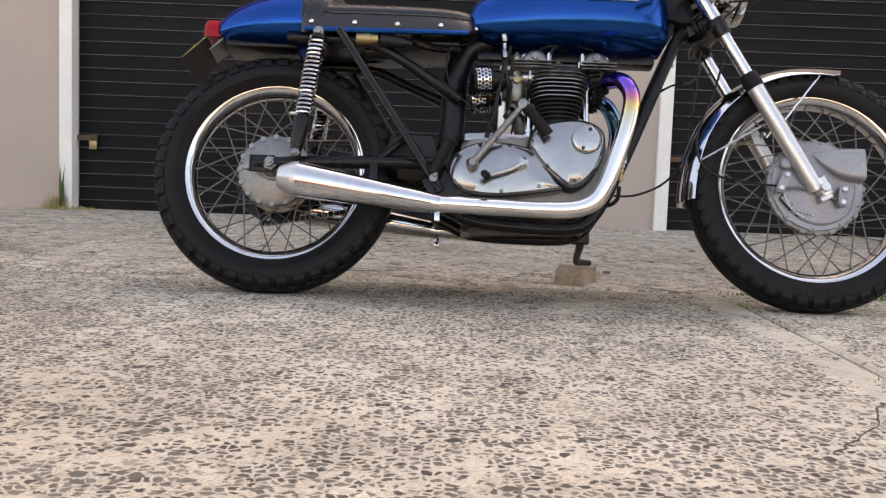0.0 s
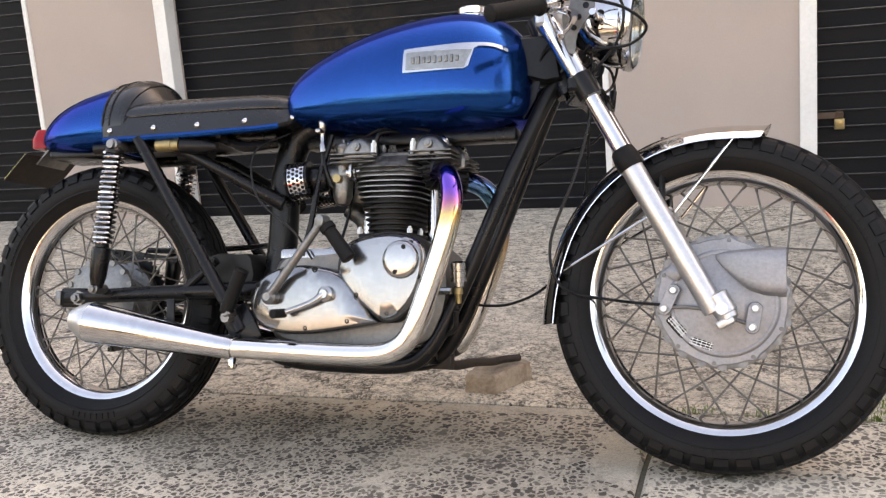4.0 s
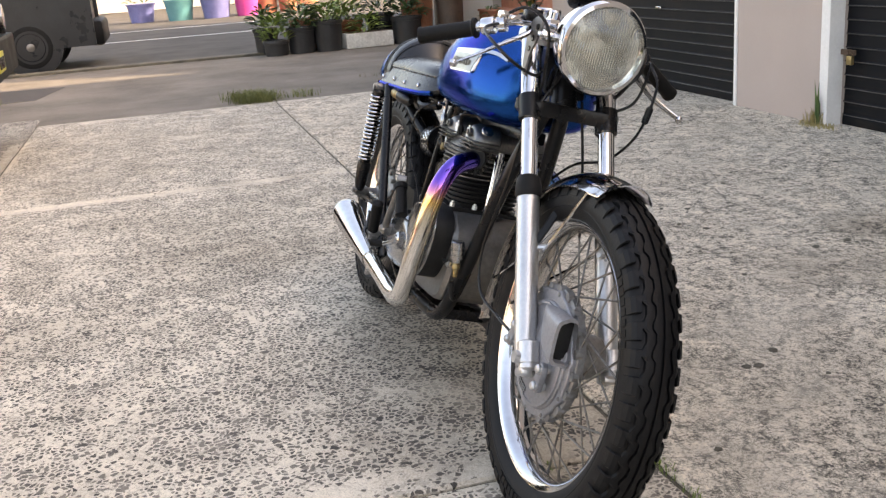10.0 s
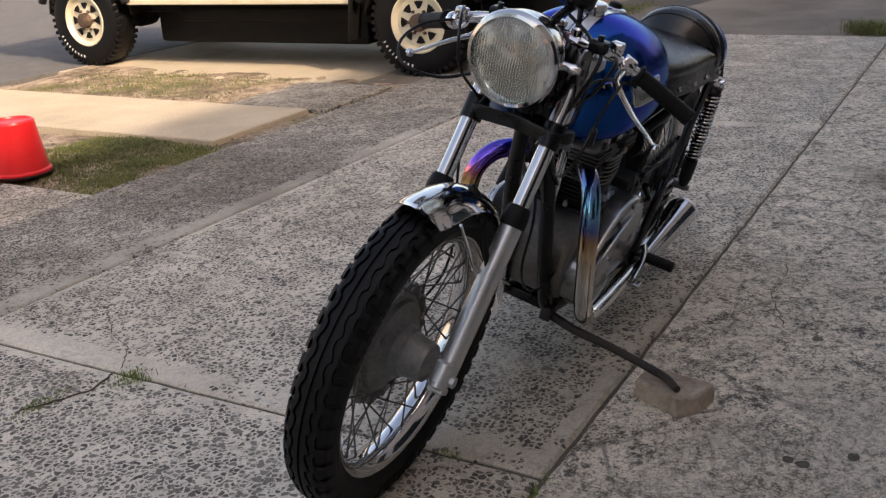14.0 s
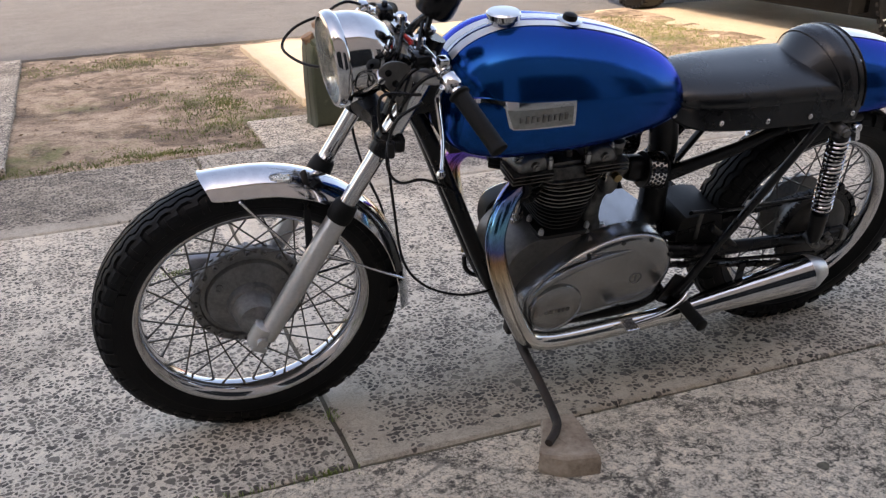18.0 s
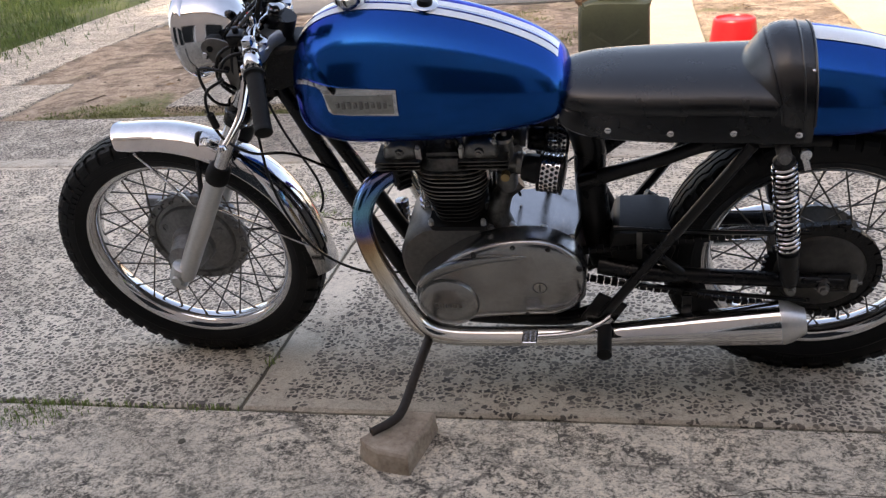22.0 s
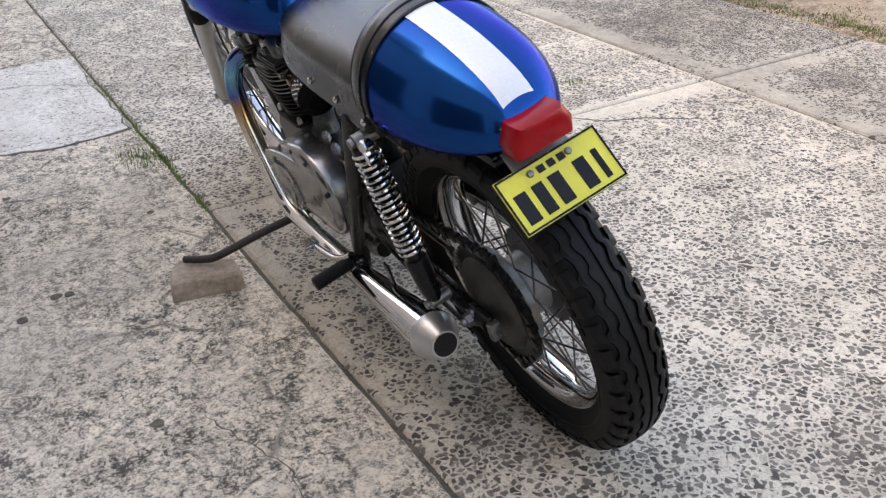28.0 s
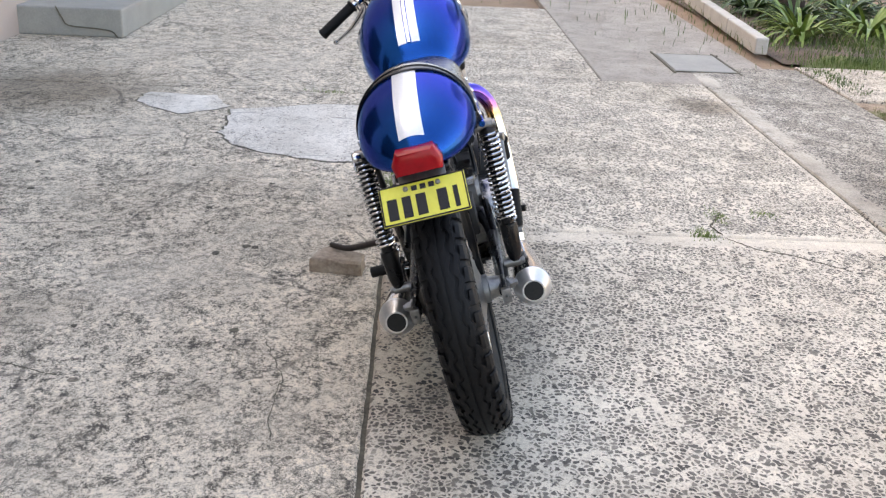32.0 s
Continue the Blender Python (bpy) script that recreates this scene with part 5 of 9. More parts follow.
# number plate: yellow, dark bars in place of its characters
PM = Matrix.Translation((-0.399, 0.003, 0.661)) @ Matrix.Rotation(-math.pi / 2, 4, "Z") @ Matrix.Rotation(radians(45), 4, "X")
M_PLATE = plain("yellow_plate_paint", (0.62, 0.56, 0.05), (0.70, 0.64, 0.08), 0.35, 0.0, 80, 14, 0.05, 0.08)


def pm_part(name, make, mat, parent, label=""):
    bm = B()
    make(bm)
    bmesh.ops.transform(bm, matrix=PM, verts=bm.verts)
    return part(name, bm, mat, parent, label, smooth=False)


plate = pm_part("number_plate", lambda b: box(b, (0, 0, 0), (0.180, 0.090, 0.003), None, 0.0014), M_PLATE, bike, "yellow number plate with dark bars")


def border(b):
    for x, y, w, h in ((0, 0.0425, 0.178, 0.003), (0, -0.0425, 0.178, 0.003), (0.0875, 0, 0.003, 0.086), (-0.0875, 0, 0.003, 0.086)):
        box(b, (x, y, 0.002), (w, h, 0.002))


def bars(b):
    for x, w in ((-0.066, 0.021), (-0.036, 0.019), (-0.006, 0.021), (0.038, 0.021), (0.066, 0.010)):
        box(b, (x, -0.010, 0.002), (w, 0.048, 0.002), None, 0.0008)
    for x in (-0.016, 0.002, 0.020):
        box(b, (x, 0.029, 0.002), (0.012, 0.011, 0.002))


pm_part("plate_back", lambda b: box(b, (0, 0, -0.0016), (0.1812, 0.0912, 0.0028)), M_STAND, plate, "bare grey-brown back")
pm_part("plate_border", border, M_BLACK, plate)
pm_part("dark_bar", bars, M_BLACK, plate)


for x in (-0.034, 0.034):
    def one_bolt(b):
        lathe(b, [(0, 0.006), (0.005, 0.005), (0.006, 0)], (x, 0.030, 0.001), (0, 0, 1), 8)

    pm_part("plate_bolt", one_bolt, M_DULL, plate)
bm = B()
box(bm, (-0.348, 0.0, 0.688), (0.05, 0.10, 0.005), Matrix.Rotation(radians(-44), 4, "Y"), 0.001)
box(bm, (-0.300, 0.0, 0.712), (0.10, 0.05, 0.006), None, 0.001)
part("plate_bracket", bm, M_DULL, plate, "bent grey steel bracket")

# ---- frame ----
bm = B()
tube(bm, [(0.935, 0, 0.865), (0.75, 0, 0.800), (0.55, 0, 0.755), (0.42, 0, 0.740), (0.350, -0.002, 0.705), (0.321, -0.004, 0.620), (0.319, -0.004, 0.560), (0.316, -0.004, 0.470), (0.304, -0.004, 0.375), (0.290, -0.004, 0.30)], 0.0345, 18, 5)
part("spine_tube", bm, M_BLACK, bike, "fat black oil-bearing frame tube")
for s in (-1, 1):
    bm = B()
    tube(bm, [(0.968, s * 0.012, 0.805), (0.930, s * 0.026, 0.730), (0.862, s * 0.045, 0.570), (0.790, s * 0.052, 0.400), (0.730, s * 0.058, 0.272), (0.690, s * 0.062, 0.215), (0.640, s * 0.066, 0.192), (0.52, s * 0.075, 0.190), (0.38, s * 0.085, 0.200), (0.290, s * 0.092, 0.240)], 0.0175, 14, 5)
    part("down_tube", bm, M_BLACK, bike, "glossy black frame down tube")
    bm = B()
    tube(bm, [(0.335, s * 0.040, 0.553), (0.255, s * 0.066, 0.596), (0.175, s * 0.092, 0.640), (0.110, s * 0.102, 0.673), (0.075, s * 0.105, 0.684), (0.0, s * 0.106, 0.690), (-0.14, s * 0.106, 0.690)], [0.019, 0.016, 0.0145, 0.014, 0.014, 0.014, 0.014], 12, 5)
    part("seat_rail", bm, M_BLACK, bike)
    bm = B()
    tube(bm, [(0.004, s * 0.140, 0.704), (0.294, s * 0.146, 0.262)], 0.0145, 12, 1, flat=0.7)
    box(bm, (0.292, s * 0.140, 0.272), (0.07, 0.010, 0.085), Matrix.Rotation(radians(-30), 4, "Y"), 0.003)
    part("rear_strut", bm, M_BLACK, bike, "black flat frame strut")
    bm = B()
    tube(bm, [(0.300, s * 0.075, 0.352), (0.220, s * 0.096, 0.350), (0.10, s * 0.104, 0.346), (-0.09, s * 0.106, 0.338), (-0.205, s * 0.106, 0.332)], [0.022, 0.020, 0.018, 0.017, 0.014], 14, 4)
    box(bm, (-0.185, s * 0.106, 0.332), (0.070, 0.012, 0.046), None, 0.004)
    tube(bm, [(0.20, s * 0.10, 0.42), (0.12, s * 0.108, 0.352)], 0.010, 10, 1)
    arm = part("swing_arm", bm, M_BLACK, bike)
    bm = B()
    lathe(bm, [(0.0, 0.019), (s * 0.006, 0.019), (s * 0.006, 0.013), (s * 0.018, 0.013), (s * 0.019, 0.008), (s * 0.026, 0.008), (s * 0.026, 0)], (-0.163, s * 0.113, 0.331), (0, 1, 0), 6)
    box(bm, (-0.224, s * 0.108, 0.331), (0.016, 0.022, 0.036), None, 0.003)
    tube(bm, [(-0.20, s * 0.108, 0.331), (-0.243, s * 0.108, 0.331)], 0.0035, 8, 1)
    part("axle_adjuster", bm, M_ALLOY, arm, "zinc axle nut and adjuster")
    # shock absorber
    top, bot = Vector((-0.050, s * 0.152, 0.688)), Vector((-0.092, s * 0.146, 0.352))
    d = (bot - top).normalized()
    bm = B()
    lathe(bm, [(0.0, 0.010), (0.012, 0.021), (0.020, 0.021), (0.022, 0.0160), (0.24, 0.0160), (0.242, 0.021), (0.252, 0.0220), (0.31, 0.0190), (0.335, 0.013), (0.339, 0.0)], top, d, 20)
    sh = part("shock_absorber", bm, M_BLACK, bike, "black shock absorber in a chrome spring")
    bm = B()
    a = d.orthogonal().normalized()
    b_ = d.cross(a)
    turns, hel = 18, []
    for k in range(turns * 22 + 1):
        an = 2 * math.pi * k / 22
        hel.append(top + d * (0.020 + 0.212 * k / (turns * 22)) + 0.0215 * (math.cos(an) * a + math.sin(an) * b_))
    tube(bm, hel, 0.0036, 8, 1)
    part("spring", bm, M_CHROME, sh, "chrome coil spring")
    for at, r in ((top, 0.014), (bot, 0.012)):
        bm = B()
        lathe(bm, [(-s * 0.030, r), (s * 0.012, r), (s * 0.014, r - 0.004), (s * 0.021, r - 0.004), (s * 0.022, 0.0)], at, (0, 1, 0), 10)
        part("shock_bolt", bm, M_ALLOY, sh)
bm = B()
for s in (1,):
    lathe(bm, [(0, 0.009), (0.012, 0.0125), (0.018, 0.011), (0.020, 0)], (-0.084, 0.148, 0.692), (-0.2, 1, 0.1), 12)
    box(bm, (-0.090, 0.166, 0.674), (0.012, 0.003, 0.026), Matrix.Rotation(0.3, 4, "Y"), 0.0012)
part("ignition_lock", bm, M_CHROME, bike, "chrome ignition lock with its key")
bm = B()
lathe(bm, [(0, 0.013), (0.002, 0.0155), (0.040, 0.0155), (0.042, 0.0135), (0.060, 0.013), (0.062, 0.0)], (0.048, -0.126, 0.686), (1, 0, 0), 16)
part("ignition_coil", bm, plain_brass, bike, "brass-coloured coil under the seat")
bm = B()
lathe(bm, [(0, 0.015), (0.002, 0.018), (0.060, 0.018), (0.075, 0.012), (0.09, 0.009), (0.09, 0)], (0.111, -0.124, 0.684), (1, 0.1, -0.05), 16)
lathe(bm, [(0, 0.022), (0.08, 0.022)], (0.07, -0.06, 0.676), (1, 0, 0), 14)
part("coil_boot", bm, M_BLACK, bike)

# ---- rear hub, sprocket, chain ----
bm = B()
lathe(bm, [(-0.058, 0.0), (-0.058, 0.032), (-0.050, 0.060), (-0.044, 0.090), (-0.040, 0.098), (-0.032, 0.099), (-0.028, 0.085), (-0.016, 0.060), (0.016, 0.058), (0.030, 0.085), (0.034, 0.099), (0.048, 0.100), (0.050, 0.0)], RW, (0, 1, 0), 48)
for k in range(16):
    a = 2 * math.pi * k / 16
    lathe(bm, [(-0.047, 0.0075), (-0.030, 0.0075)], RW + Vector((0.094 * math.cos(a), 0, 0.094 * math.sin(a))), (0, 1, 0), 8)
part("hub", bm, M_ALLOY, rear_wheel, "grey cast rear hub")
bm = B()
lathe(bm, [(-0.056, 0.034), (-0.070, 0.034), (-0.072, 0.028), (-0.082, 0.026), (-0.100, 0.024), (-0.100, 0.0)], RW, (0, 1, 0), 20)
part("hub_spacer", bm, M_ALLOY, rear_wheel)
bm = B()
n = 47
out = []
for k in range(n * 4):
    r = 0.120 if (k % 4) < 2 else 0.1135
    a = 2 * math.pi * k / (n * 4)
    out.append((RW.x + r * math.cos(a), RW.z + r * math.sin(a)))
plate_of(bm, out, [(0.062, 1.0), (0.068, 1.0)], dense=1, smooth=False)
part("sprocket", bm, M_BLACK, rear_wheel, "oily dark sprocket")
bm = B()
lathe(bm, [(0.048, 0.098), (0.062, 0.098), (0.070, 0.094), (0.078, 0.086), (0.082, 0.060), (0.088, 0.040), (0.096, 0.022), (0.098, 0)], RW, (0, 1, 0), 40)
part("brake_drum", bm, plain("oily_drum", (0.035, 0.033, 0.03), (0.08, 0.075, 0.07), 0.5, 0.4, 70, 10, 0.2), rear_wheel, "dark oily brake drum")
bm = B()
cf, rf = Vector((0.330, 0, 0.345)), 0.040
pts = []
for k in range(13):
    a = math.pi / 2 + math.pi * k / 12
    pts.append((RW.x + 0.120 * math.cos(a), 0.065, RW.z + 0.120 * math.sin(a)))
for k in range(9):
    a = -math.pi / 2 + math.pi * k / 8
    pts.append((cf.x + rf * math.cos(a), 0.065, cf.z + rf * math.sin(a)))
line = curve_pts(pts, 8, True)
length = [0]
for p, q in zip(line, line[1:] + line[:1]):
    length.append(length[-1] + (q - p).length)
N = 104
for k in range(N):
    t = length[-1] * k / N
    i = min(int(np.searchsorted(length, t, "right")) - 1, len(line) - 1)
    u = (t - length[i]) / max(1e-9, length[i + 1] - length[i])
    p, q = line[i], line[(i + 1) % len(line)]
    c = p.lerp(q, u)
    ang = math.atan2((q - p).z, (q - p).x)
    box(bm, c, (0.0135, 0.016 if k % 2 else 0.011, 0.012), Matrix.Rotation(-ang, 4, "Y"))
part("chain", bm, M_BLACK, bike, "black drive chain", smooth=False, weld=False)
bm = B()
tube(bm, [(0.27, 0.098, 0.472), (0.12, 0.098, 0.462), (-0.05, 0.098, 0.458), (-0.13, 0.098, 0.460)], 0.010, 8, flat=0.5)
tube(bm, [(0.26, 0.11, 0.33), (0.05, 0.118, 0.310), (-0.14, 0.118, 0.290)], 0.005, 8)
part("chain_guard", bm, M_BLACK, bike)

# ---- engine ----
bm = B()
plate_of(bm, [(0.335, 0.262), (0.340, 0.370), (0.350, 0.418), (0.400, 0.432), (0.500, 0.436), (0.552, 0.452), (0.572, 0.466), (0.668, 0.466), (0.712, 0.446), (0.742, 0.405), (0.744, 0.345), (0.726, 0.285), (0.685, 0.240), (0.520, 0.226), (0.390, 0.234)], [(-0.090, 0.94), (-0.080, 1.0), (0.080, 1.0), (0.090, 0.96)], dense=4)
engine = part("engine", bm, M_DULL, bike, "grey alloy engine cases with polished covers")
bm = B()
plate_of(bm, [(0.352, -0.080), (0.500, -0.082), (0.548, -0.060), (0.548, 0.076), (0.500, 0.088), (0.352, 0.086)], [(0.425, 1.0), (0.440, 1.0), (0.445, 0.97)], "z", 2)
gt = part("gearbox_top", bm, M_POLISH, engine, "smooth bright gearbox top")
for x, y in ((0.49, 0.060), (0.535, 0.066), (0.42, 0.070)):
    bm = B()
    lathe(bm, [(0.0, 0.010), (0.008, 0.010), (0.009, 0.006), (0.014, 0.006), (0.014, 0)], (x, y, 0.444), (0, 0, 1), 8)
    part("case_nut", bm, M_SATIN, gt)
bm = B()
tube(bm, [(0.515, 0.045, 0.440), (0.520, 0.040, 0.475), (0.505, 0.030, 0.520), (0.47, 0.02, 0.545)], [0.030, 0.026, 0.022, 0.020], 14, 5)
part("breather_elbow", bm, M_STAIN, gt, "cast alloy breather elbow")
bm = B()
plate_of(bm, [(0.308, 0.322), (0.330, 0.375), (0.385, 0.402), (0.455, 0.405), (0.530, 0.388), (0.568, 0.345), (0.600, 0.300), (0.610, 0.282), (0.540, 0.268), (0.440, 0.256), (0.360, 0.262), (0.320, 0.285)], [(-0.090, 1.0), (-0.128, 1.0), (-0.140, 0.965), (-0.147, 0.88), (-0.150, 0.6)], dense=5)
part("gearbox_cover", bm, M_SHELL, engine, "polished gearbox cover")
bm = B()
plate_of(bm, [(0.520, 0.400), (0.540, 0.448), (0.600, 0.470), (0.665, 0.472), (0.712, 0.450), (0.722, 0.405), (0.705, 0.345), (0.670, 0.300), (0.630, 0.285), (0.590, 0.312), (0.545, 0.355)], [(-0.090, 1.0), (-0.132, 1.0), (-0.144, 0.965), (-0.152, 0.88), (-0.155, 0.6)], dense=5)
part("timing_cover", bm, M_SHELL, engine, "satin timing cover")
bm = B()
plate_of(bm, [(0.520, 0.400), (0.540, 0.448), (0.600, 0.470), (0.665, 0.472), (0.712, 0.450), (0.722, 0.405), (0.705, 0.345), (0.670, 0.300), (0.630, 0.285), (0.590, 0.312), (0.545, 0.355)], [(-0.090, 1.016), (-0.1345, 1.016), (-0.1360, 1.006)], dense=5)
part("cover_gasket", bm, M_FIN, engine, "dark seam round the timing cover")
bm = B()
lathe(bm, [(0, 0.040), (-0.006, 0.040), (-0.010, 0.037), (-0.012, 0.030), (-0.012, 0)], (0.670, -0.151, 0.415), (0, 1, 0), 30)
pc = part("points_cap", bm, M_POLISH, engine, "round chrome points cover")
bm = B()
for dz in (-0.026, 0.026):
    lathe(bm, [(0, 0.0048), (-0.003, 0.0048), (-0.004, 0.003), (-0.004, 0)], (0.670 + dz * 0.35, -0.162, 0.415 + dz), (0, 1, 0), 10)
part("cap_screw", bm, M_FIN, pc)
screw = B()
lathe(screw, [(0, 0.0062), (-0.005, 0.0062), (-0.007, 0.0045), (-0.007, 0.0025), (-0.004, 0.0024), (-0.004, 0)], (0, 0, 0), (0, 1, 0), 8)
sc0 = part("screw", screw, M_FIN, engine, "dark socket screw")
spots = [(0.333, 0.362, -0.140), (0.392, 0.392, -0.142), (0.470, 0.394, -0.142), (0.345, 0.280, -0.140), (0.450, 0.270, -0.142), (0.548, 0.286, -0.142), (0.534, 0.408, -0.144), (0.560, 0.446, -0.145), (0.690, 0.450, -0.145), (0.706, 0.380, -0.145), (0.640, 0.303, -0.146), (0.570, 0.342, -0.146)]
for k, (x, z, y) in enumerate(spots):
    m = Matrix.Translation((x, y, z))
    if k == 0:
        sc0.matrix_basis = m
    else:
        again(sc0, engine, m)
bm = B()
plate_of(bm, [(0.712, 0.322), (0.704, 0.262), (0.665, 0.235), (0.612, 0.240), (0.560, 0.252), (0.450, 0.262), (0.382, 0.268), (0.342, 0.300), (0.326, 0.362), (0.345, 0.425), (0.390, 0.462), (0.450, 0.474), (0.520, 0.466), (0.590, 0.440), (0.650, 0.400), (0.690, 0.365)], [(0.090, 1.0), (0.132, 1.0), (0.142, 0.985), (0.149, 0.94), (0.152, 0.86), (0.153, 0.70)], dense=5)
prim = part("primary_cover", bm, M_SHELL, engine, "long polished primary cover")
bm = B()
lathe(bm, [(0.120, 0.070), (0.152, 0.069), (0.160, 0.065), (0.164, 0.056), (0.1655, 0.040), (0.1660, 0.0)], (0.634, 0, 0.306), (0, 1, 0), 44)
part("alternator_bulge", bm, M_SHELL, prim, "round satin alternator housing")
bm = B()
ridge = [(0.690, 0.150, 0.352), (0.664, 0.154, 0.385), (0.630, 0.156, 0.407), (0.590, 0.156, 0.421), (0.540, 0.154, 0.430), (0.480, 0.151, 0.434), (0.430, 0.148, 0.433)]
tube(bm, ridge, [0.010, 0.016, 0.019, 0.018, 0.014, 0.009, 0.003], 14, 5, flat=0.62)
part("cover_ridge", bm, M_SHELL, prim, "cast ridge sweeping back along the cover")
bm = B()
for k in range(6):
    box(bm, (0.662 - 0.011 * k, 0.1660, 0.306), (0.007, 0.002, 0.010))
part("cast_mark", bm, M_DULL, prim, "worn cast marks")
bm = B()
lathe(bm, [(0, 0.016), (0.0018, 0.016), (0.0018, 0.013), (0, 0.013)], (0.428, 0.1522, 0.350), (0, 1, 0), 24, True)
box(bm, (0.428, 0.153, 0.350), (0.004, 0.002, 0.020))
part("cast_mark", bm, M_DULL, prim, "worn cast marks")
for x, z in ((0.340, 0.400), (0.405, 0.455), (0.480, 0.460), (0.566, 0.440), (0.646, 0.402), (0.692, 0.330), (0.640, 0.250), (0.46, 0.272)):
    again(sc0, engine, Matrix.Translation((x, 0.146, z)) @ Matrix.Rotation(math.pi, 4, "Z"))
# barrel with its fins, narrowing towards the crankcase
CX = 0.606


def rrect(hx, hy, r, z, n=6):
    out = []
    for cx, cy, a0 in ((hx - r, hy - r, 0), (-hx + r, hy - r, 90), (-hx + r, -hy + r, 180), (hx - r, -hy + r, 270)):
        for k in range(n + 1):
            a = radians(a0 + 90 * k / n)
            out.append(Vector((CX + cx + r * math.cos(a), cy + r * math.sin(a), z)))
    return out


bm = B()
loft(bm, [rrect(0.044, 0.076, 0.04, 0.450), rrect(0.046, 0.080, 0.042, 0.49), rrect(0.052, 0.088, 0.046, 0.56), rrect(0.054, 0.090, 0.046, 0.602)])
loft(bm, [rrect(0.064, 0.098, 0.02, z) for z in (0.466, 0.476)])
barrel = part("cylinder_barrel", bm, M_FIN, engine, "black cylinder barrel")
for x, y in ((-0.058, 0.088), (0.058, 0.088), (-0.058, -0.088), (0.058, -0.088), (-0.061, 0.03), (0.061, 0.03), (-0.061, -0.03), (0.061, -0.03)):
    bm = B()
    lathe(bm, [(0.0, 0.0068), (0.010, 0.0068), (0.011, 0.004), (0.015, 0.004), (0.015, 0)], (CX + x, y, 0.476), (0, 0, 1), 6)
    part("base_nut", bm, M_SATIN, barrel)
bm = B()
loft(bm, [rrect(0.078, 0.108, 0.056, zz) if i in (1, 2) else rrect(0.0765, 0.1065, 0.055, zz) for i, zz in enumerate((-0.0022, -0.0012, 0.0012, 0.0022))])
fin0 = part("fin", bm, M_FIN, barrel)
bm = B()
loft(bm, [rrect(0.0786, 0.1086, 0.0562, -0.0014), rrect(0.0786, 0.1086, 0.0562, 0.0014), rrect(0.074, 0.104, 0.054, 0.0014), rrect(0.074, 0.104, 0.054, -0.0014)], False, True)
edge0 = part("polished_fin_edge", bm, M_ALLOY, barrel)
for k in range(11):
    z = 0.486 + 0.0115 * k
    sx = 0.68 + 0.32 * min(1, k / 8)
    sy = 0.84 + 0.16 * min(1, k / 8)
    m = Matrix.Translation((CX * (1 - sx), 0, z)) @ Matrix.Diagonal((sx, sy, 1, 1))
    if k == 0:
        fin0.matrix_basis = m
    else:
        again(fin0, barrel, m)
    if k == 6:
        edge0.matrix_basis = m
    elif k > 6:
        again(edge0, barrel, m)
bm = B()
loft(bm, [rrect(0.080, 0.100, 0.05, 0.603), rrect(0.076, 0.098, 0.05, 0.622), rrect(0.066, 0.092, 0.04, 0.634), rrect(0.060, 0.084, 0.03, 0.646)])
head = part("cylinder_head", bm, M_STAIN, engine, "stained grey alloy cylinder head")
hf = None
for k in range(2):
    m = Matrix.Translation((0, 0, 0.6105 + 0.0105 * k))
    if hf is None:
        bm = B()
        loft(bm, [rrect(0.084, 0.108, 0.055, zz) if i in (1, 2) else rrect(0.0825, 0.1065, 0.054, zz) for i, zz in enumerate((-0.0022, -0.0012, 0.0012, 0.0022))])
        hf = part("fin", bm, M_STAIN, head)
        hf.matrix_basis = m
    else:
        again(hf, head, m)
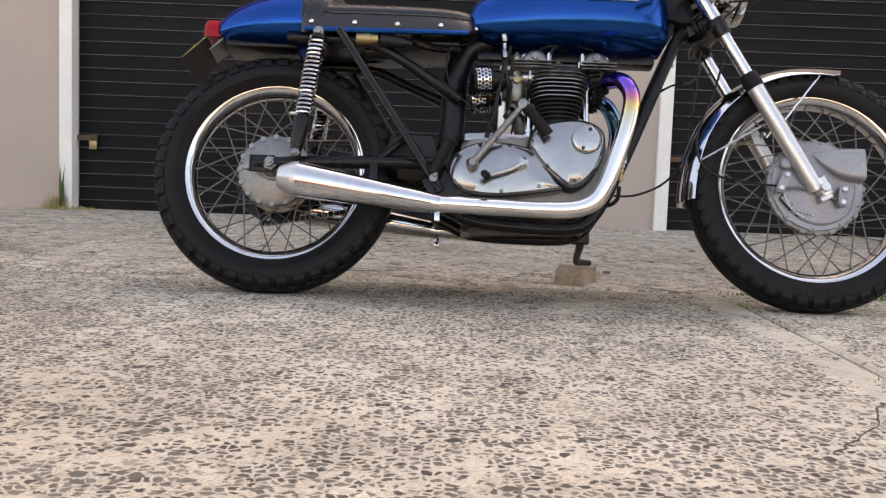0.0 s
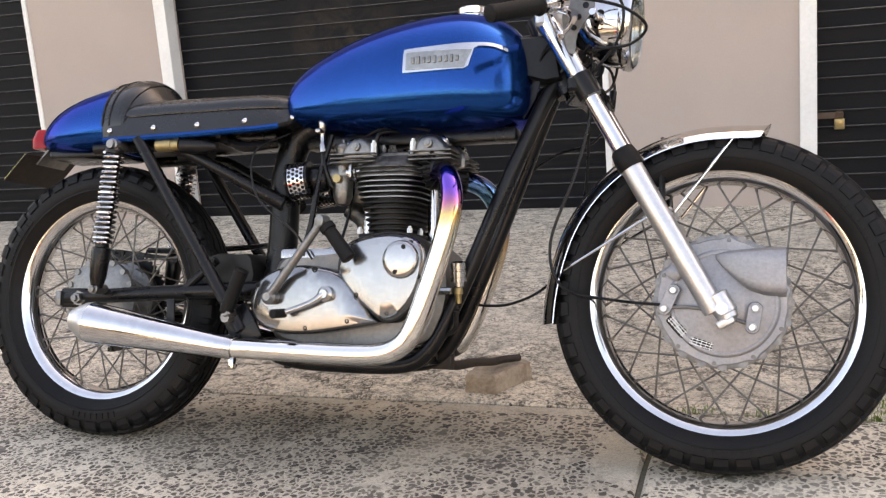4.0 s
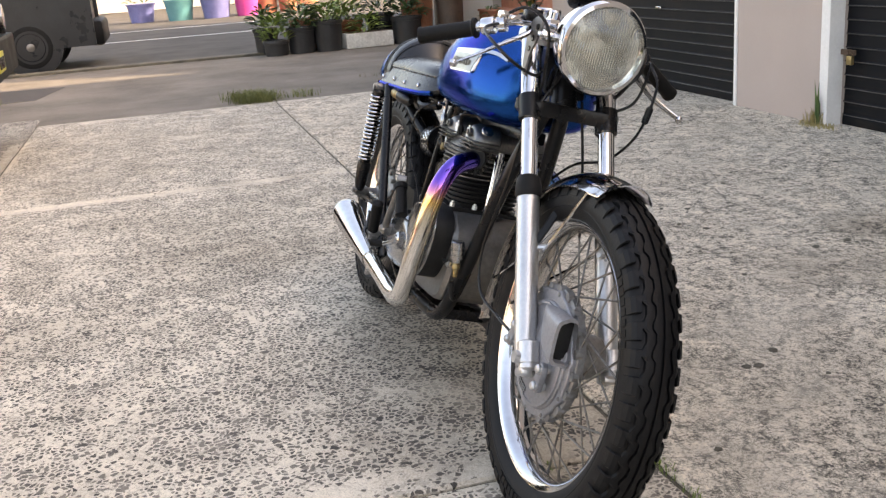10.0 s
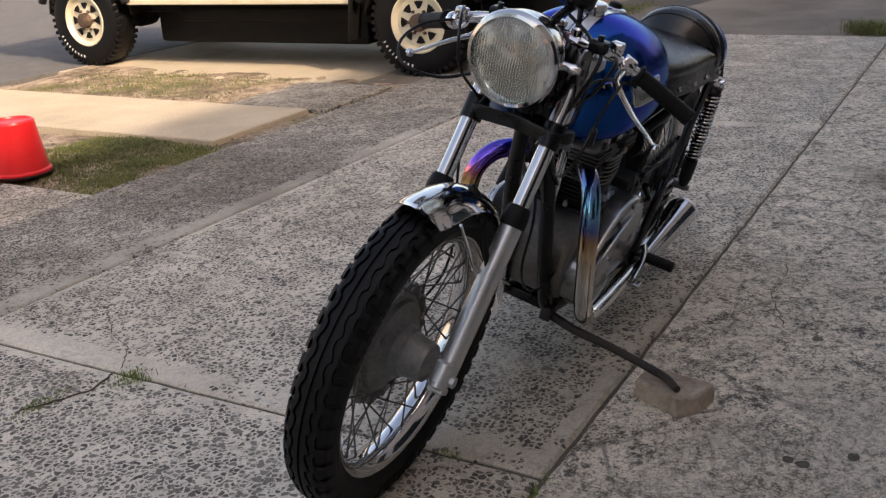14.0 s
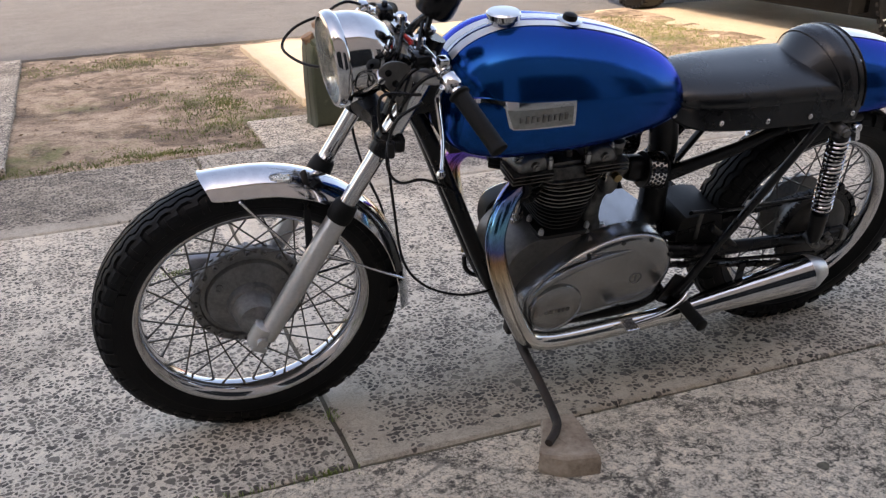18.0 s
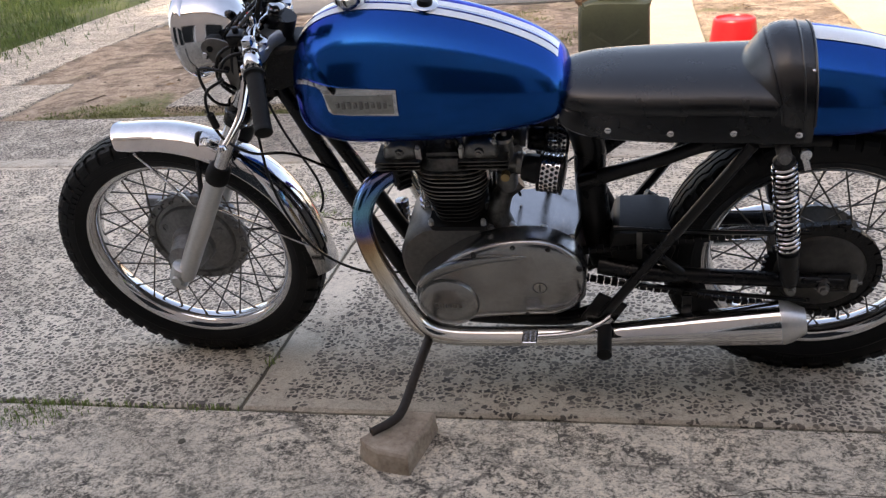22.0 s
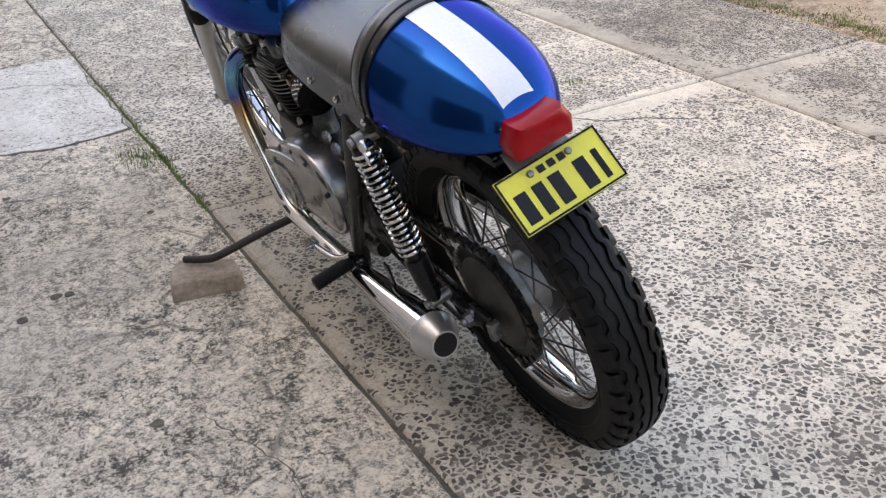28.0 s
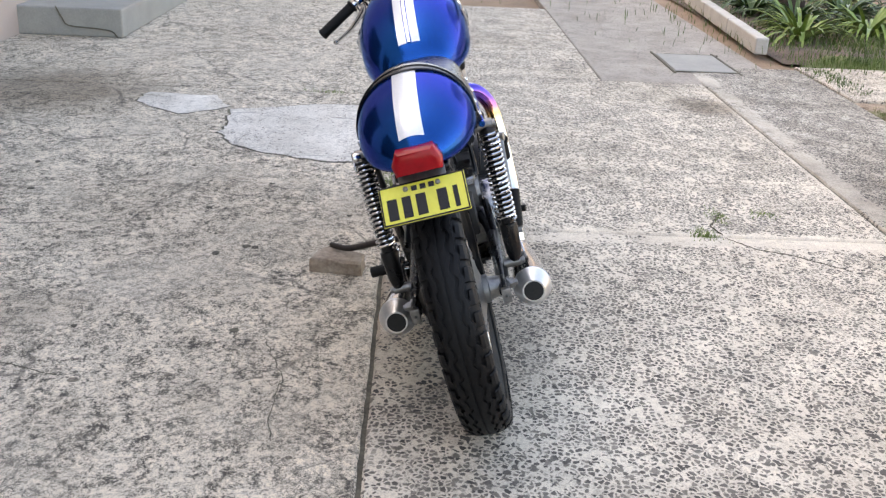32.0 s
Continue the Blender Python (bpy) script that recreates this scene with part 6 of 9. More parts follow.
for x in (0.542, 0.702):
    e = 1 if x > CX else -1
    bm = B()
    prof = [(x - e * 0.030, 0.632), (x - e * 0.036, 0.662), (x - e * 0.026, 0.684), (x - e * 0.004, 0.693), (x + e * 0.024, 0.686), (x + e * 0.044, 0.664), (x + e * 0.046, 0.642), (x + e * 0.036, 0.628)]
    plate_of(bm, prof, [(-0.092, 0.62), (-0.088, 0.80), (-0.074, 0.95), (-0.030, 1.0), (-0.026, 0.84), (0.026, 0.84), (0.030, 1.0), (0.074, 0.95), (0.088, 0.80), (0.092, 0.62)], dense=3)
    rb = part("rocker_box", bm, M_ALLOY, engine, "oil-stained alloy rocker box")
    for y in (-0.063, 0.063):
        for z in (0.633, 0.642, 0.651):
            bm = B()
            wide = 0.050 - 0.10 * max(0, z - 0.648)
            out = math.copysign(0.006, y)
            plate_of(bm, [(x - wide + 0.012 * e, y - 0.036 + out), (x + wide + 0.008 * e, y - 0.036 + out), (x + wide + 0.008 * e, y + 0.036 + out), (x - wide + 0.012 * e, y + 0.036 + out)], [(z - 0.0013, 1.0), (z + 0.0013, 1.0)], "z", 1, False)
            part("rocker_fin", bm, M_STAIN, rb, smooth=False)
        bm = B()
        lathe(bm, [(-0.004, 0.0150), (0.004, 0.0150), (0.006, 0.0135), (0.0065, 0.007), (0.009, 0.007), (0.009, 0.0)], (x + e * 0.030, y, 0.676), (e * 0.80, 0, 0.60), 16)
        part("rocker_cap", bm, M_POLISH, rb, "screwed alloy inspection cap")
    for y in (-0.098, 0.098):
        bm = B()
        lathe(bm, [(-0.007, 0.010), (0.003, 0.010), (0.004, 0.006), (0.007, 0.006)] if y > 0 else [(0.007, 0.010), (-0.003, 0.010), (-0.004, 0.006), (-0.007, 0.006)], (x + e * 0.004, y, 0.668), (0, 1, 0), 8)
        part("rocker_spindle", bm, M_ALLOY, rb)
    for y in (-0.094, -0.034, 0.034, 0.094):
        bm = B()
        lathe(bm, [(-0.02, 0.0070), (0.007, 0.0070), (0.008, 0.004), (0.013, 0.004), (0.013, 0)], (x - e * 0.034, y * 0.92, 0.668), (0, 0, 1), 6)
        part("head_bolt", bm, M_SATIN, rb)
bm = B()
for y in (-0.05, 0.05):
    lathe(bm, [(-0.03, 0.011), (0.004, 0.011), (0.006, 0.008), (0.012, 0.008)], (CX, y, 0.662), (0, 0, 1), 6)
box(bm, (CX, 0, 0.648), (0.10, 0.15, 0.016), None, 0.004)
part("head_top", bm, M_STAIN, head)
for s in (-1, 1):
    # inlet stub with its bright flange
    bm = B()
    lathe(bm, [(0.0, 0.021), (0.024, 0.021), (0.026, 0.026), (0.034, 0.026), (0.036, 0.020), (0.05, 0.020)], (0.556, s * 0.058, 0.618), (-1, 0, -0.04), 18)
    box(bm, (0.524, s * 0.058, 0.616), (0.007, 0.076, 0.034), None, 0.003)
    part("inlet_stub", bm, M_POLISH, head, "bright inlet stub")
for x in (0.688, 0.530):
    bm = B()
    tube(bm, [(x, 0, 0.455), (x - (x - CX) * 0.05, 0, 0.630)], 0.013, 14, 1)
    for z in (0.465, 0.480, 0.61):
        lathe(bm, [(-0.004, 0.0165), (0.004, 0.0165)], (x - (x - CX) * 0.05 * (z - 0.455) / 0.185, 0, z), (0, 0, 1), 14)
    part("pushrod_tube", bm, M_CHROME, engine, "chrome pushrod tube")
bm = B()
tube(bm, [(0.70, -0.07, 0.70), (0.63, -0.075, 0.712), (0.56, -0.07, 0.70), (0.52, -0.05, 0.66), (0.50, -0.03, 0.55), (0.48, -0.04, 0.46)], 0.0035, 8)
part("rocker_feed", bm, M_BLACK, engine)
for s in (-1, 1):
    bm = B()
    tube(bm, [(0.575, s * 0.075, 0.645), (0.585, s * 0.085, 0.690), (0.60, s * 0.080, 0.700), (0.62, s * 0.05, 0.705)], 0.0045, 8)
    lathe(bm, [(-0.015, 0.008), (0.01, 0.009), (0.016, 0.006)], (0.578, s * 0.078, 0.655), (0.1, s * 0.2, 1), 8)
    part("spark_lead", bm, M_BLACK, engine)
    # carburettor, mesh air filter
    bm = B()
    lathe(bm, [(0.0, 0.023), (0.012, 0.024), (0.016, 0.019), (0.060, 0.020), (0.065, 0.024), (0.075, 0.024)], (0.532, s * 0.052, 0.618), (-1, 0, -0.10), 20)
    lathe(bm, [(-0.070, 0.004), (-0.066, 0.014), (-0.050, 0.022), (-0.014, 0.022), (-0.012, 0.016), (0.030, 0.018), (0.056, 0.018), (0.060, 0.020), (0.068, 0.018), (0.072, 0.006), (0.08, 0.005), (0.08, 0)], (0.490, s * 0.055, 0.612), (0, 0, 1), 20)
    carb = part("carburettor", bm, M_ALLOY, engine, "stained alloy carburettor")
    bm = B()
    lathe(bm, [(0, 0.010), (0.016, 0.010), (0.017, 0)], (0.490, s * 0.075, 0.600), (0, s, 0), 8)
    lathe(bm, [(0, 0.006), (0.02, 0.007), (0.021, 0)], (0.505, s * 0.070, 0.635), (0, s, 0.2), 8)
    part("jet_screw", bm, plain_brass, carb)
    bm = B()
    lathe(bm, [(0.0, 0.026), (0.006, 0.030), (0.030, 0.032), (0.036, 0.030)], (0.455, s * 0.058, 0.606), (-1, s * 0.12, -0.15), 20)
    part("filter_hose", bm, M_BLACK, carb)
    bm = B()
    fo, fd = Vector((0.420, s * 0.070, 0.602)), Vector((-1, s * 0.12, -0.12)).normalized()
    lathe(bm, [(0.0, 0.0), (0.0, 0.042), (0.004, 0.043), (0.006, 0.040), (0.046, 0.040), (0.048, 0.043), (0.052, 0.043), (0.053, 0.036), (0.053, 0)], fo, fd, 30)
    flt = part("air_filter", bm, M_BLACK, engine, "round air filter in a chrome mesh band")
    bm = B()
    a = fd.orthogonal().normalized()
    b_ = fd.cross(a)
    lathe(bm, [(0.007, 0.0400), (0.007, 0.0412), (0.045, 0.0412), (0.045, 0.0400)], fo, fd, 40, True)
    band = part("mesh_band", bm, M_CHROME, flt, "perforated chrome band")
    bm = B()
    for r_ in range(4):
        for k in range(24):
            an = 2 * math.pi * (k + 0.5 * (r_ % 2)) / 24
            nrm = math.cos(an) * a + math.sin(an) * b_
            lathe(bm, [(-0.001, 0.0040), (0.0007, 0.0040), (0.0007, 0)], fo + fd * (0.0115 + 0.0095 * r_) + nrm * 0.0412, nrm, 6)
    tagged(part("band_hole", bm, M_BLACK, flt, weld=False, smooth=False), kind="stuff")

bm = B()
plate_of(bm, [(0.150, 0.350), (0.270, 0.350), (0.270, 0.428), (0.235, 0.436), (0.150, 0.430)], [(-0.070, 0.96), (-0.064, 1.0), (0.064, 1.0), (0.070, 0.96)], dense=2)
bx = part("battery_box", bm, M_FIN, bike, "black battery box")
bm = B()
box(bm, (0.215, 0.0705, 0.405), (0.012, 0.004, 0.080), None, 0.001)
part("box_strap", bm, M_DULL, bx)

# ---- exhausts ----
for s, mat in ((-1, M_PIPE_R), (1, M_PIPE_L)):
    bm = B()
    if s > 0:
        way = [(0.700, 0.058, 0.612), (0.738, 0.080, 0.610), (0.778, 0.112, 0.588), (0.802, 0.136, 0.530), (0.793, 0.148, 0.455), (0.765, 0.155, 0.370), (0.732, 0.160, 0.290), (0.700, 0.163, 0.238), (0.650, 0.165, 0.216), (0.560, 0.166, 0.213), (0.400, 0.166, 0.219), (0.262, 0.166, 0.226)]
    else:
        way = [(0.700, -0.058, 0.604), (0.735, -0.092, 0.603), (0.768, -0.140, 0.585), (0.786, -0.172, 0.532), (0.774, -0.182, 0.455), (0.748, -0.184, 0.370), (0.719, -0.183, 0.290), (0.690, -0.180, 0.243), (0.642, -0.177, 0.221), (0.560, -0.172, 0.217), (0.400, -0.167, 0.221), (0.262, -0.166, 0.226)]
    tube(bm, way, 0.0225, 22, 6)
    pipe = part("exhaust_pipe", bm, mat, bike, "chrome exhaust pipe blued by heat")
    bm = B()
    co, cd = Vector((0.708, s * 0.066, 0.612)), Vector((0.84, s * 0.54, 0)).normalized()
    lathe(bm, [(-0.006, 0.0275), (0.000, 0.0295), (0.026, 0.0295), (0.032, 0.0270)], co, cd, 24)
    ca_ = cd.orthogonal().normalized()
    cb_ = cd.cross(ca_)
    for k in range(18):
        an = 2 * math.pi * k / 18
        out = math.cos(an) * ca_ + math.sin(an) * cb_
        turn = Matrix((out, cd, out.cross(cd))).transposed().to_4x4()
        box(bm, co + cd * 0.013 + out * 0.0345, (0.017, 0.027, 0.0026), turn)
    tagged(part("finned_collar", bm, M_FIN, pipe, smooth=False), kind="stuff")
    bm = B()
    a, b_ = Vector((0.285, s * 0.166, 0.2245)), Vector((-0.128, s * 0.171, 0.281))
    d = (b_ - a).normalized()
    lathe(bm, [(-0.004, 0.0225), (0.0, 0.0255), (0.020, 0.0260), (0.10, 0.0310), (0.20, 0.0380), (0.30, 0.0440), (0.362, 0.0475), (0.366, 0.0478), (0.368, 0.0450)], a, d, 32)
    muf = part("silencer", bm, M_CHROME, bike, "chrome megaphone silencer")
    bm = B()
    lathe(bm, [(0.366, 0.0470), (0.371, 0.0474), (0.385, 0.0440), (0.417, 0.0270), (0.417, 0.0235), (0.385, 0.0225), (0.36, 0.0225)], a, d, 32)
    part("end_cone", bm, M_SATIN, muf, "brushed end cone")
    bm = B()
    lathe(bm, [(0.4172, 0.0238), (0.4150, 0.0226), (0.385, 0.0218), (0.300, 0.0215), (0.298, 0.0)], a, d, 24)
    part("outlet", bm, M_FIN, muf, "matte black outlet lining")
    bm = B()
    lathe(bm, [(-0.010, 0.0262), (0.010, 0.0262), (0.010, 0.0225), (-0.010, 0.0225)], a + d * 0.004, d, 24, True)
    box(bm, a + Vector((0, 0, -0.034)), (0.014, 0.014, 0.026), None, 0.002)
    tube(bm, [a + Vector((0, 0, -0.040)), a + Vector((0, s * -0.016, -0.040))], 0.005, 8, 1)
    part("clamp", bm, M_CHROME, muf)
    bm = B()
    box(bm, (0.115, s * 0.150, 0.295), (0.020, 0.005, 0.070), None, 0.001)
    part("silencer_bracket", bm, M_BLACK, muf)

# ---- foot controls and stand ----
bm = B()
tube(bm, [(0.292, 0.135, 0.262), (0.290, 0.180, 0.258)], 0.009, 10, 1)
part("peg_bracket", bm, M_BLACK, bike)
for name, p, q in (("foot_peg", (0.290, 0.170, 0.258), (0.288, 0.262, 0.258)), ("foot_peg", (0.268, -0.170, 0.300), (0.312, -0.182, 0.392))):
    bm = B()
    p, q = Vector(p), Vector(q)
    L = (q - p).length
    lathe(bm, [(0, 0.010), (0.002, 0.0145)] + [(0.006 + (L - 0.01) * k / 16, 0.0150 + 0.0012 * (k % 2)) for k in range(17)] + [(L, 0.0165), (L + 0.003, 0.012), (L + 0.003, 0)], p, q - p, 16)
    part(name, bm, M_GRIP, bike, "worn black rubber foot peg")
bm = B()
lathe(bm, [(-0.014, 0.011), (0.014, 0.011)], (0.272, -0.166, 0.290), (0, 1, 0), 8)
lathe(bm, [(0.0, 0.010), (-0.030, 0.010), (-0.034, 0.006)], (0.275, -0.150, 0.300), (0, 1, 0), 6)
part("peg_bolt", bm, M_ALLOY, bike)
# kick-starter, gear lever
bm = B()
tube(bm, [(0.372, -0.160, 0.338), (0.385, -0.168, 0.352), (0.480, -0.178, 0.470), (0.502, -0.180, 0.496)], [0.012, 0.010, 0.0085, 0.010], 12, 4)
lathe(bm, [(0.012, 0.017), (-0.014, 0.017), (-0.018, 0.012), (-0.024, 0.009), (-0.024, 0)], (0.372, -0.156, 0.336), (0, 1, 0), 14)
lathe(bm, [(0.010, 0.013), (-0.012, 0.013), (-0.015, 0.0)], (0.502, -0.180, 0.496), (0.3, 0.9, 0), 12)
kick = part("kick_starter", bm, M_ALLOY, bike, "alloy kick-start lever")
bm = B()
tube(bm, [(0.512, -0.184, 0.486), (0.566, -0.182, 0.416)], [0.0135, 0.0165], 14, 1)
tube(bm, [(0.512, -0.184, 0.486), (0.520, -0.184, 0.476)], 0.017, 14, 1)
part("kick_rubber", bm, M_GRIP, kick, "black rubber kick pedal")
bm = B()
tube(bm, [(0.500, -0.162, 0.342), (0.470, -0.168, 0.322), (0.408, -0.176, 0.300)], [0.010, 0.007, 0.006], 10, 3)
lathe(bm, [(0.014, 0.017), (-0.008, 0.017), (-0.012, 0.010), (-0.016, 0.009), (-0.016, 0)], (0.502, -0.155, 0.343), (0, 1, 0), 14)
gl = part("gear_lever", bm, M_POLISH, bike, "alloy gear lever")
bm = B()
tube(bm, [(0.412, -0.172, 0.301), (0.402, -0.205, 0.299)], 0.010, 12, 1)
part("gear_rubber", bm, M_GRIP, gl)
# brake pedal on the left
bm = B()
tube(bm, [(0.276, 0.168, 0.280), (0.300, 0.180, 0.268), (0.350, 0.190, 0.252), (0.420, 0.196, 0.245), (0.462, 0.198, 0.246)], [0.010, 0.009, 0.0075, 0.0075, 0.0075], 10, 4)
bp = part("brake_pedal", bm, M_CHROME, bike, "chrome brake pedal")
bm = B()
box(bm, (0.452, 0.206, 0.250), (0.034, 0.040, 0.008), None, 0.002)
for i in range(3):
    for j in range(4):
        lathe(bm, [(0, 0.003), (0.004, 0.0025), (0.004, 0)], (0.441 + 0.011 * i, 0.191 + 0.010 * j, 0.2535), (0, 0, 1), 6)
part("pedal_pad", bm, M_CHROME, bp, smooth=False)
# side stand, out to its block
bm = B()
tube(bm, [(0.688, 0.075, 0.192), (0.698, 0.150, 0.186), (0.708, 0.260, 0.189), (0.720, 0.372, 0.187), (0.738, 0.412, 0.192), (0.772, 0.446, 0.197)], [0.0125, 0.0115, 0.0105, 0.0105, 0.010, 0.009], 12, 5)
box(bm, (0.688, 0.072, 0.200), (0.050, 0.030, 0.040), None, 0.005)
part("side_stand", bm, M_STAND, bike, "grimy black side stand")
bm = B()
box(bm, (0.50, 0, 0.192), (0.30, 0.15, 0.012), None, 0.004)
box(bm, (0.66, 0.0, 0.205), (0.05, 0.12, 0.03), None, 0.006)
for x in (0.36, 0.47, 0.60):
    lathe(bm, [(0, 0.009), (-0.012, 0.009), (-0.014, 0)], (x, -0.05, 0.19), (0, 0, 1), 6)
part("sump_plate", bm, M_BLACK, bike)
# small fittings low on the right: oil pressure switch and its hose
bm = B()
lathe(bm, [(0, 0.011), (0.010, 0.011), (0.011, 0.017), (0.019, 0.017), (0.020, 0.0155), (0.023, 0.0155), (0.024, 0.017), (0.032, 0.017), (0.033, 0.0155), (0.036, 0.0155), (0.037, 0.017), (0.050, 0.017), (0.052, 0.014), (0.052, 0)], (0.775, -0.085, 0.362), (0.0, -0.15, 1), 18)
lathe(bm, [(0, 0.008), (0.03, 0.008)], (0.735, -0.10, 0.352), (1, 0, 0), 8)
part("oil_fitting", bm, M_POLISH, engine, "ribbed bright oil fitting")
bm = B()
lathe(bm, [(0, 0.008), (0.006, 0.010), (0.014, 0.010), (0.016, 0.007), (0.034, 0.006)], (0.774, -0.085, 0.360), (0, 0.1, -1), 10)
part("oil_union", bm, plain_brass, engine)
for pts, r in (([(0.77, -0.084, 0.31), (0.765, -0.075, 0.275), (0.74, -0.06, 0.262), (0.70, -0.05, 0.275)], 0.006), ([(0.36, -0.07, 0.71), (0.30, -0.12, 0.66), (0.31, -0.12, 0.56), (0.40, -0.11, 0.48), (0.44, -0.10, 0.42)], 0.0025),
               ([(0.47, -0.075, 0.70), (0.445, -0.085, 0.60), (0.43, -0.09, 0.50), (0.41, -0.09, 0.43)], 0.007), ([(0.45, -0.07, 0.70), (0.455, -0.085, 0.64), (0.470, -0.075, 0.585)], 0.006),
               ([(0.20, -0.09, 0.70), (0.26, -0.095, 0.68), (0.33, -0.07, 0.69)], 0.012)):
    bm = B()
    tube(bm, pts, r, 8)
    part("hose", bm, M_BLACK, bike, "black rubber hose")
bm = B()
lathe(bm, [(0, 0.009), (0.02, 0.009), (0.024, 0.006), (0.05, 0.006), (0.055, 0.009), (0.07, 0.008)], (0.452, -0.090, 0.730), (0.05, 0, -1), 10)
box(bm, (0.452, -0.102, 0.705), (0.012, 0.022, 0.008), None, 0.002)
part("fuel_tap", bm, M_POLISH, bike, "bright fuel tap")

# ---- front mudguard and its stays ----
bm = B()
rings = []
for k in range(41):
    a = radians(75 + 113 * (k if k > 4 else 4 * (k / 4) ** 1.6) / 40)
    tip = max(0, (5 - k) / 5)
    r = 0.350 + 0.016 * max(0, (k - 30) / 10) ** 2 + 0.012 * tip ** 1.6
    hw = 0.060 * (0.90 + 0.10 * min(1.0, k / 3))
    outer, inner = [], []
    for j in range(13):
        u = -1 + j / 6
        drop = 0.030 * abs(u) ** 2.6 - 0.004 * (1 - abs(u)) ** 2
        for lst, dr in ((outer, 0.0), (inner, -0.0022)):
            rr = r - drop + dr
            at = a + radians(1.6) * tip * abs(u) ** 2
            lst.append(FW + Vector((rr * math.cos(at), u * hw, rr * math.sin(at))))
    rings.append(outer + inner[::-1])
loft(bm, rings)
mg = part("front_mudguard", bm, M_CHROME, bike, "chrome front mudguard")
for s in (-1, 1):
    bm = B()
    tube(bm, [(1.218, s * 0.068 - 0.006, 0.510), (1.330, s * 0.060 - 0.006, 0.655)], 0.0032, 8, 1)
    tube(bm, [(1.188, s * 0.068 - 0.006, 0.515), (0.975, s * 0.056 - 0.006, 0.385)], 0.0032, 8, 1)
    part("mudguard_stay", bm, M_CHROME, mg, "thin chrome stay")
bm = B()
tube(bm, [(1.195, -0.085, 0.520), (1.19, 0, 0.690 - 0.02), (1.195, 0.075, 0.520)], 0.008, 8, 5, flat=0.5)
part("mudguard_bridge", bm, M_BLACK, mg)

M_REDWIRE = plain("red_wire_sheath", (0.42, 0.010, 0.010), (0.55, 0.018, 0.016), 0.4, 0.0, 80, 8, 0.0)
# ---- cables and wiring round the steering head ----
cables = [
    [(0.985, -0.19, 0.925), (1.06, -0.16, 0.960), (1.12, -0.13, 0.93), (1.115, -0.115, 0.86), (1.06, -0.09, 0.80), (1.00, -0.07, 0.74)],
    [(1.005, -0.175, 0.925), (1.060, -0.235, 0.905), (1.140, -0.240, 0.880), (1.180, -0.205, 0.850), (1.140, -0.145, 0.835), (1.07, -0.10, 0.845)],
    [(1.045, -0.04, 0.86), (1.060, -0.10, 0.74), (1.030, -0.105, 0.60), (0.975, -0.105, 0.45), (1.00, -0.100, 0.36), (1.10, -0.09, 0.335), (1.222, -0.085, 0.325)],
    [(1.005, 0.175, 0.900), (1.055, 0.17, 0.860), (1.060, 0.150, 0.760), (1.02, 0.115, 0.690), (0.95, 0.075, 0.66), (0.86, 0.06, 0.60)],
    [(1.00, 0.155, 0.905), (1.07, 0.135, 0.90), (1.065, 0.12, 0.82), (1.03, 0.07, 0.78)],
    [(1.03, 0.02, 0.80), (1.015, 0.075, 0.60), (0.985, 0.07, 0.45), (0.93, 0.07, 0.37), (0.85, 0.075, 0.330), (0.78, 0.075, 0.325), (0.725, 0.07, 0.335)],
    [(0.99, -0.08, 0.90), (0.95, -0.06, 0.86), (0.92, -0.03, 0.80), (0.90, -0.02, 0.74)],
]
for c in cables:
    bm = B()
    tube(bm, c, 0.0032, 8, 6)
    part("cable", bm, M_BLACK, bike, "black control cable")
bm = B()
lathe(bm, [(-0.02, 0.004), (-0.016, 0.008), (0.016, 0.008), (0.02, 0.004)], (1.058, 0.162, 0.80), (0.1, 0.1, 1), 10)
part("cable_adjuster", bm, M_BLACK, bike)
bm = B()
rnd = random.Random(5)
for k in range(9):
    y = -0.07 + 0.016 * k
    tube(bm, [(1.02, y, 0.93 + 0.02 * rnd.random()), (1.05 + 0.02 * rnd.random(), y + 0.02 * rnd.uniform(-1, 1), 0.90), (1.01 + 0.02 * rnd.random(), y + 0.02 * rnd.uniform(-1, 1), 0.85), (0.96, y * 0.5, 0.80)], 0.0035, 6, 4)
part("wiring", bm, M_BLACK, bike, "tangle of black wiring")
for k, (c, col) in enumerate((([(0.985, 0.035, 0.955), (0.975, 0.050, 0.925), (0.985, 0.052, 0.890), (1.000, 0.040, 0.850)], "red"), ([(0.990, 0.015, 0.960), (0.972, 0.040, 0.940), (0.978, 0.046, 0.900), (0.990, 0.030, 0.855)], "red"))):
    bm = B()
    tube(bm, c, 0.0042, 8, 5)
    part("red_wire", bm, M_REDWIRE, bike, "bright red wire")
for pts in ([(0.955, 0.02, 0.985), (0.99, 0.09, 0.955), (1.015, 0.10, 0.88), (1.01, 0.085, 0.79)], [(0.96, 0.10, 0.945), (1.02, 0.125, 0.93), (1.045, 0.11, 0.86), (1.02, 0.08, 0.80)], [(0.95, 0.13, 0.935), (1.00, 0.15, 0.93), (1.03, 0.13, 0.87), (1.00, 0.06, 0.80)], [(0.98, -0.02, 0.97), (1.01, 0.05, 0.95), (1.03, 0.065, 0.89), (1.005, 0.055, 0.82)]):
    bm = B()
    tube(bm, pts, 0.0040, 8, 5)
    part("cable", bm, M_BLACK, bike, "black control cable")
for x, y, z in ((1.005, 0.062, 0.925), (0.995, 0.085, 0.880), (1.015, 0.045, 0.870)):
    bm = B()
    box(bm, (x, y, z), (0.030, 0.024, 0.034), Matrix.Rotation(0.5 + 9 * y, 4, "Y"), 0.006)
    part("connector_block", bm, M_BLACK, bike)


# ---- things on the drive ----
bm = B()
rnd = random.Random(3)
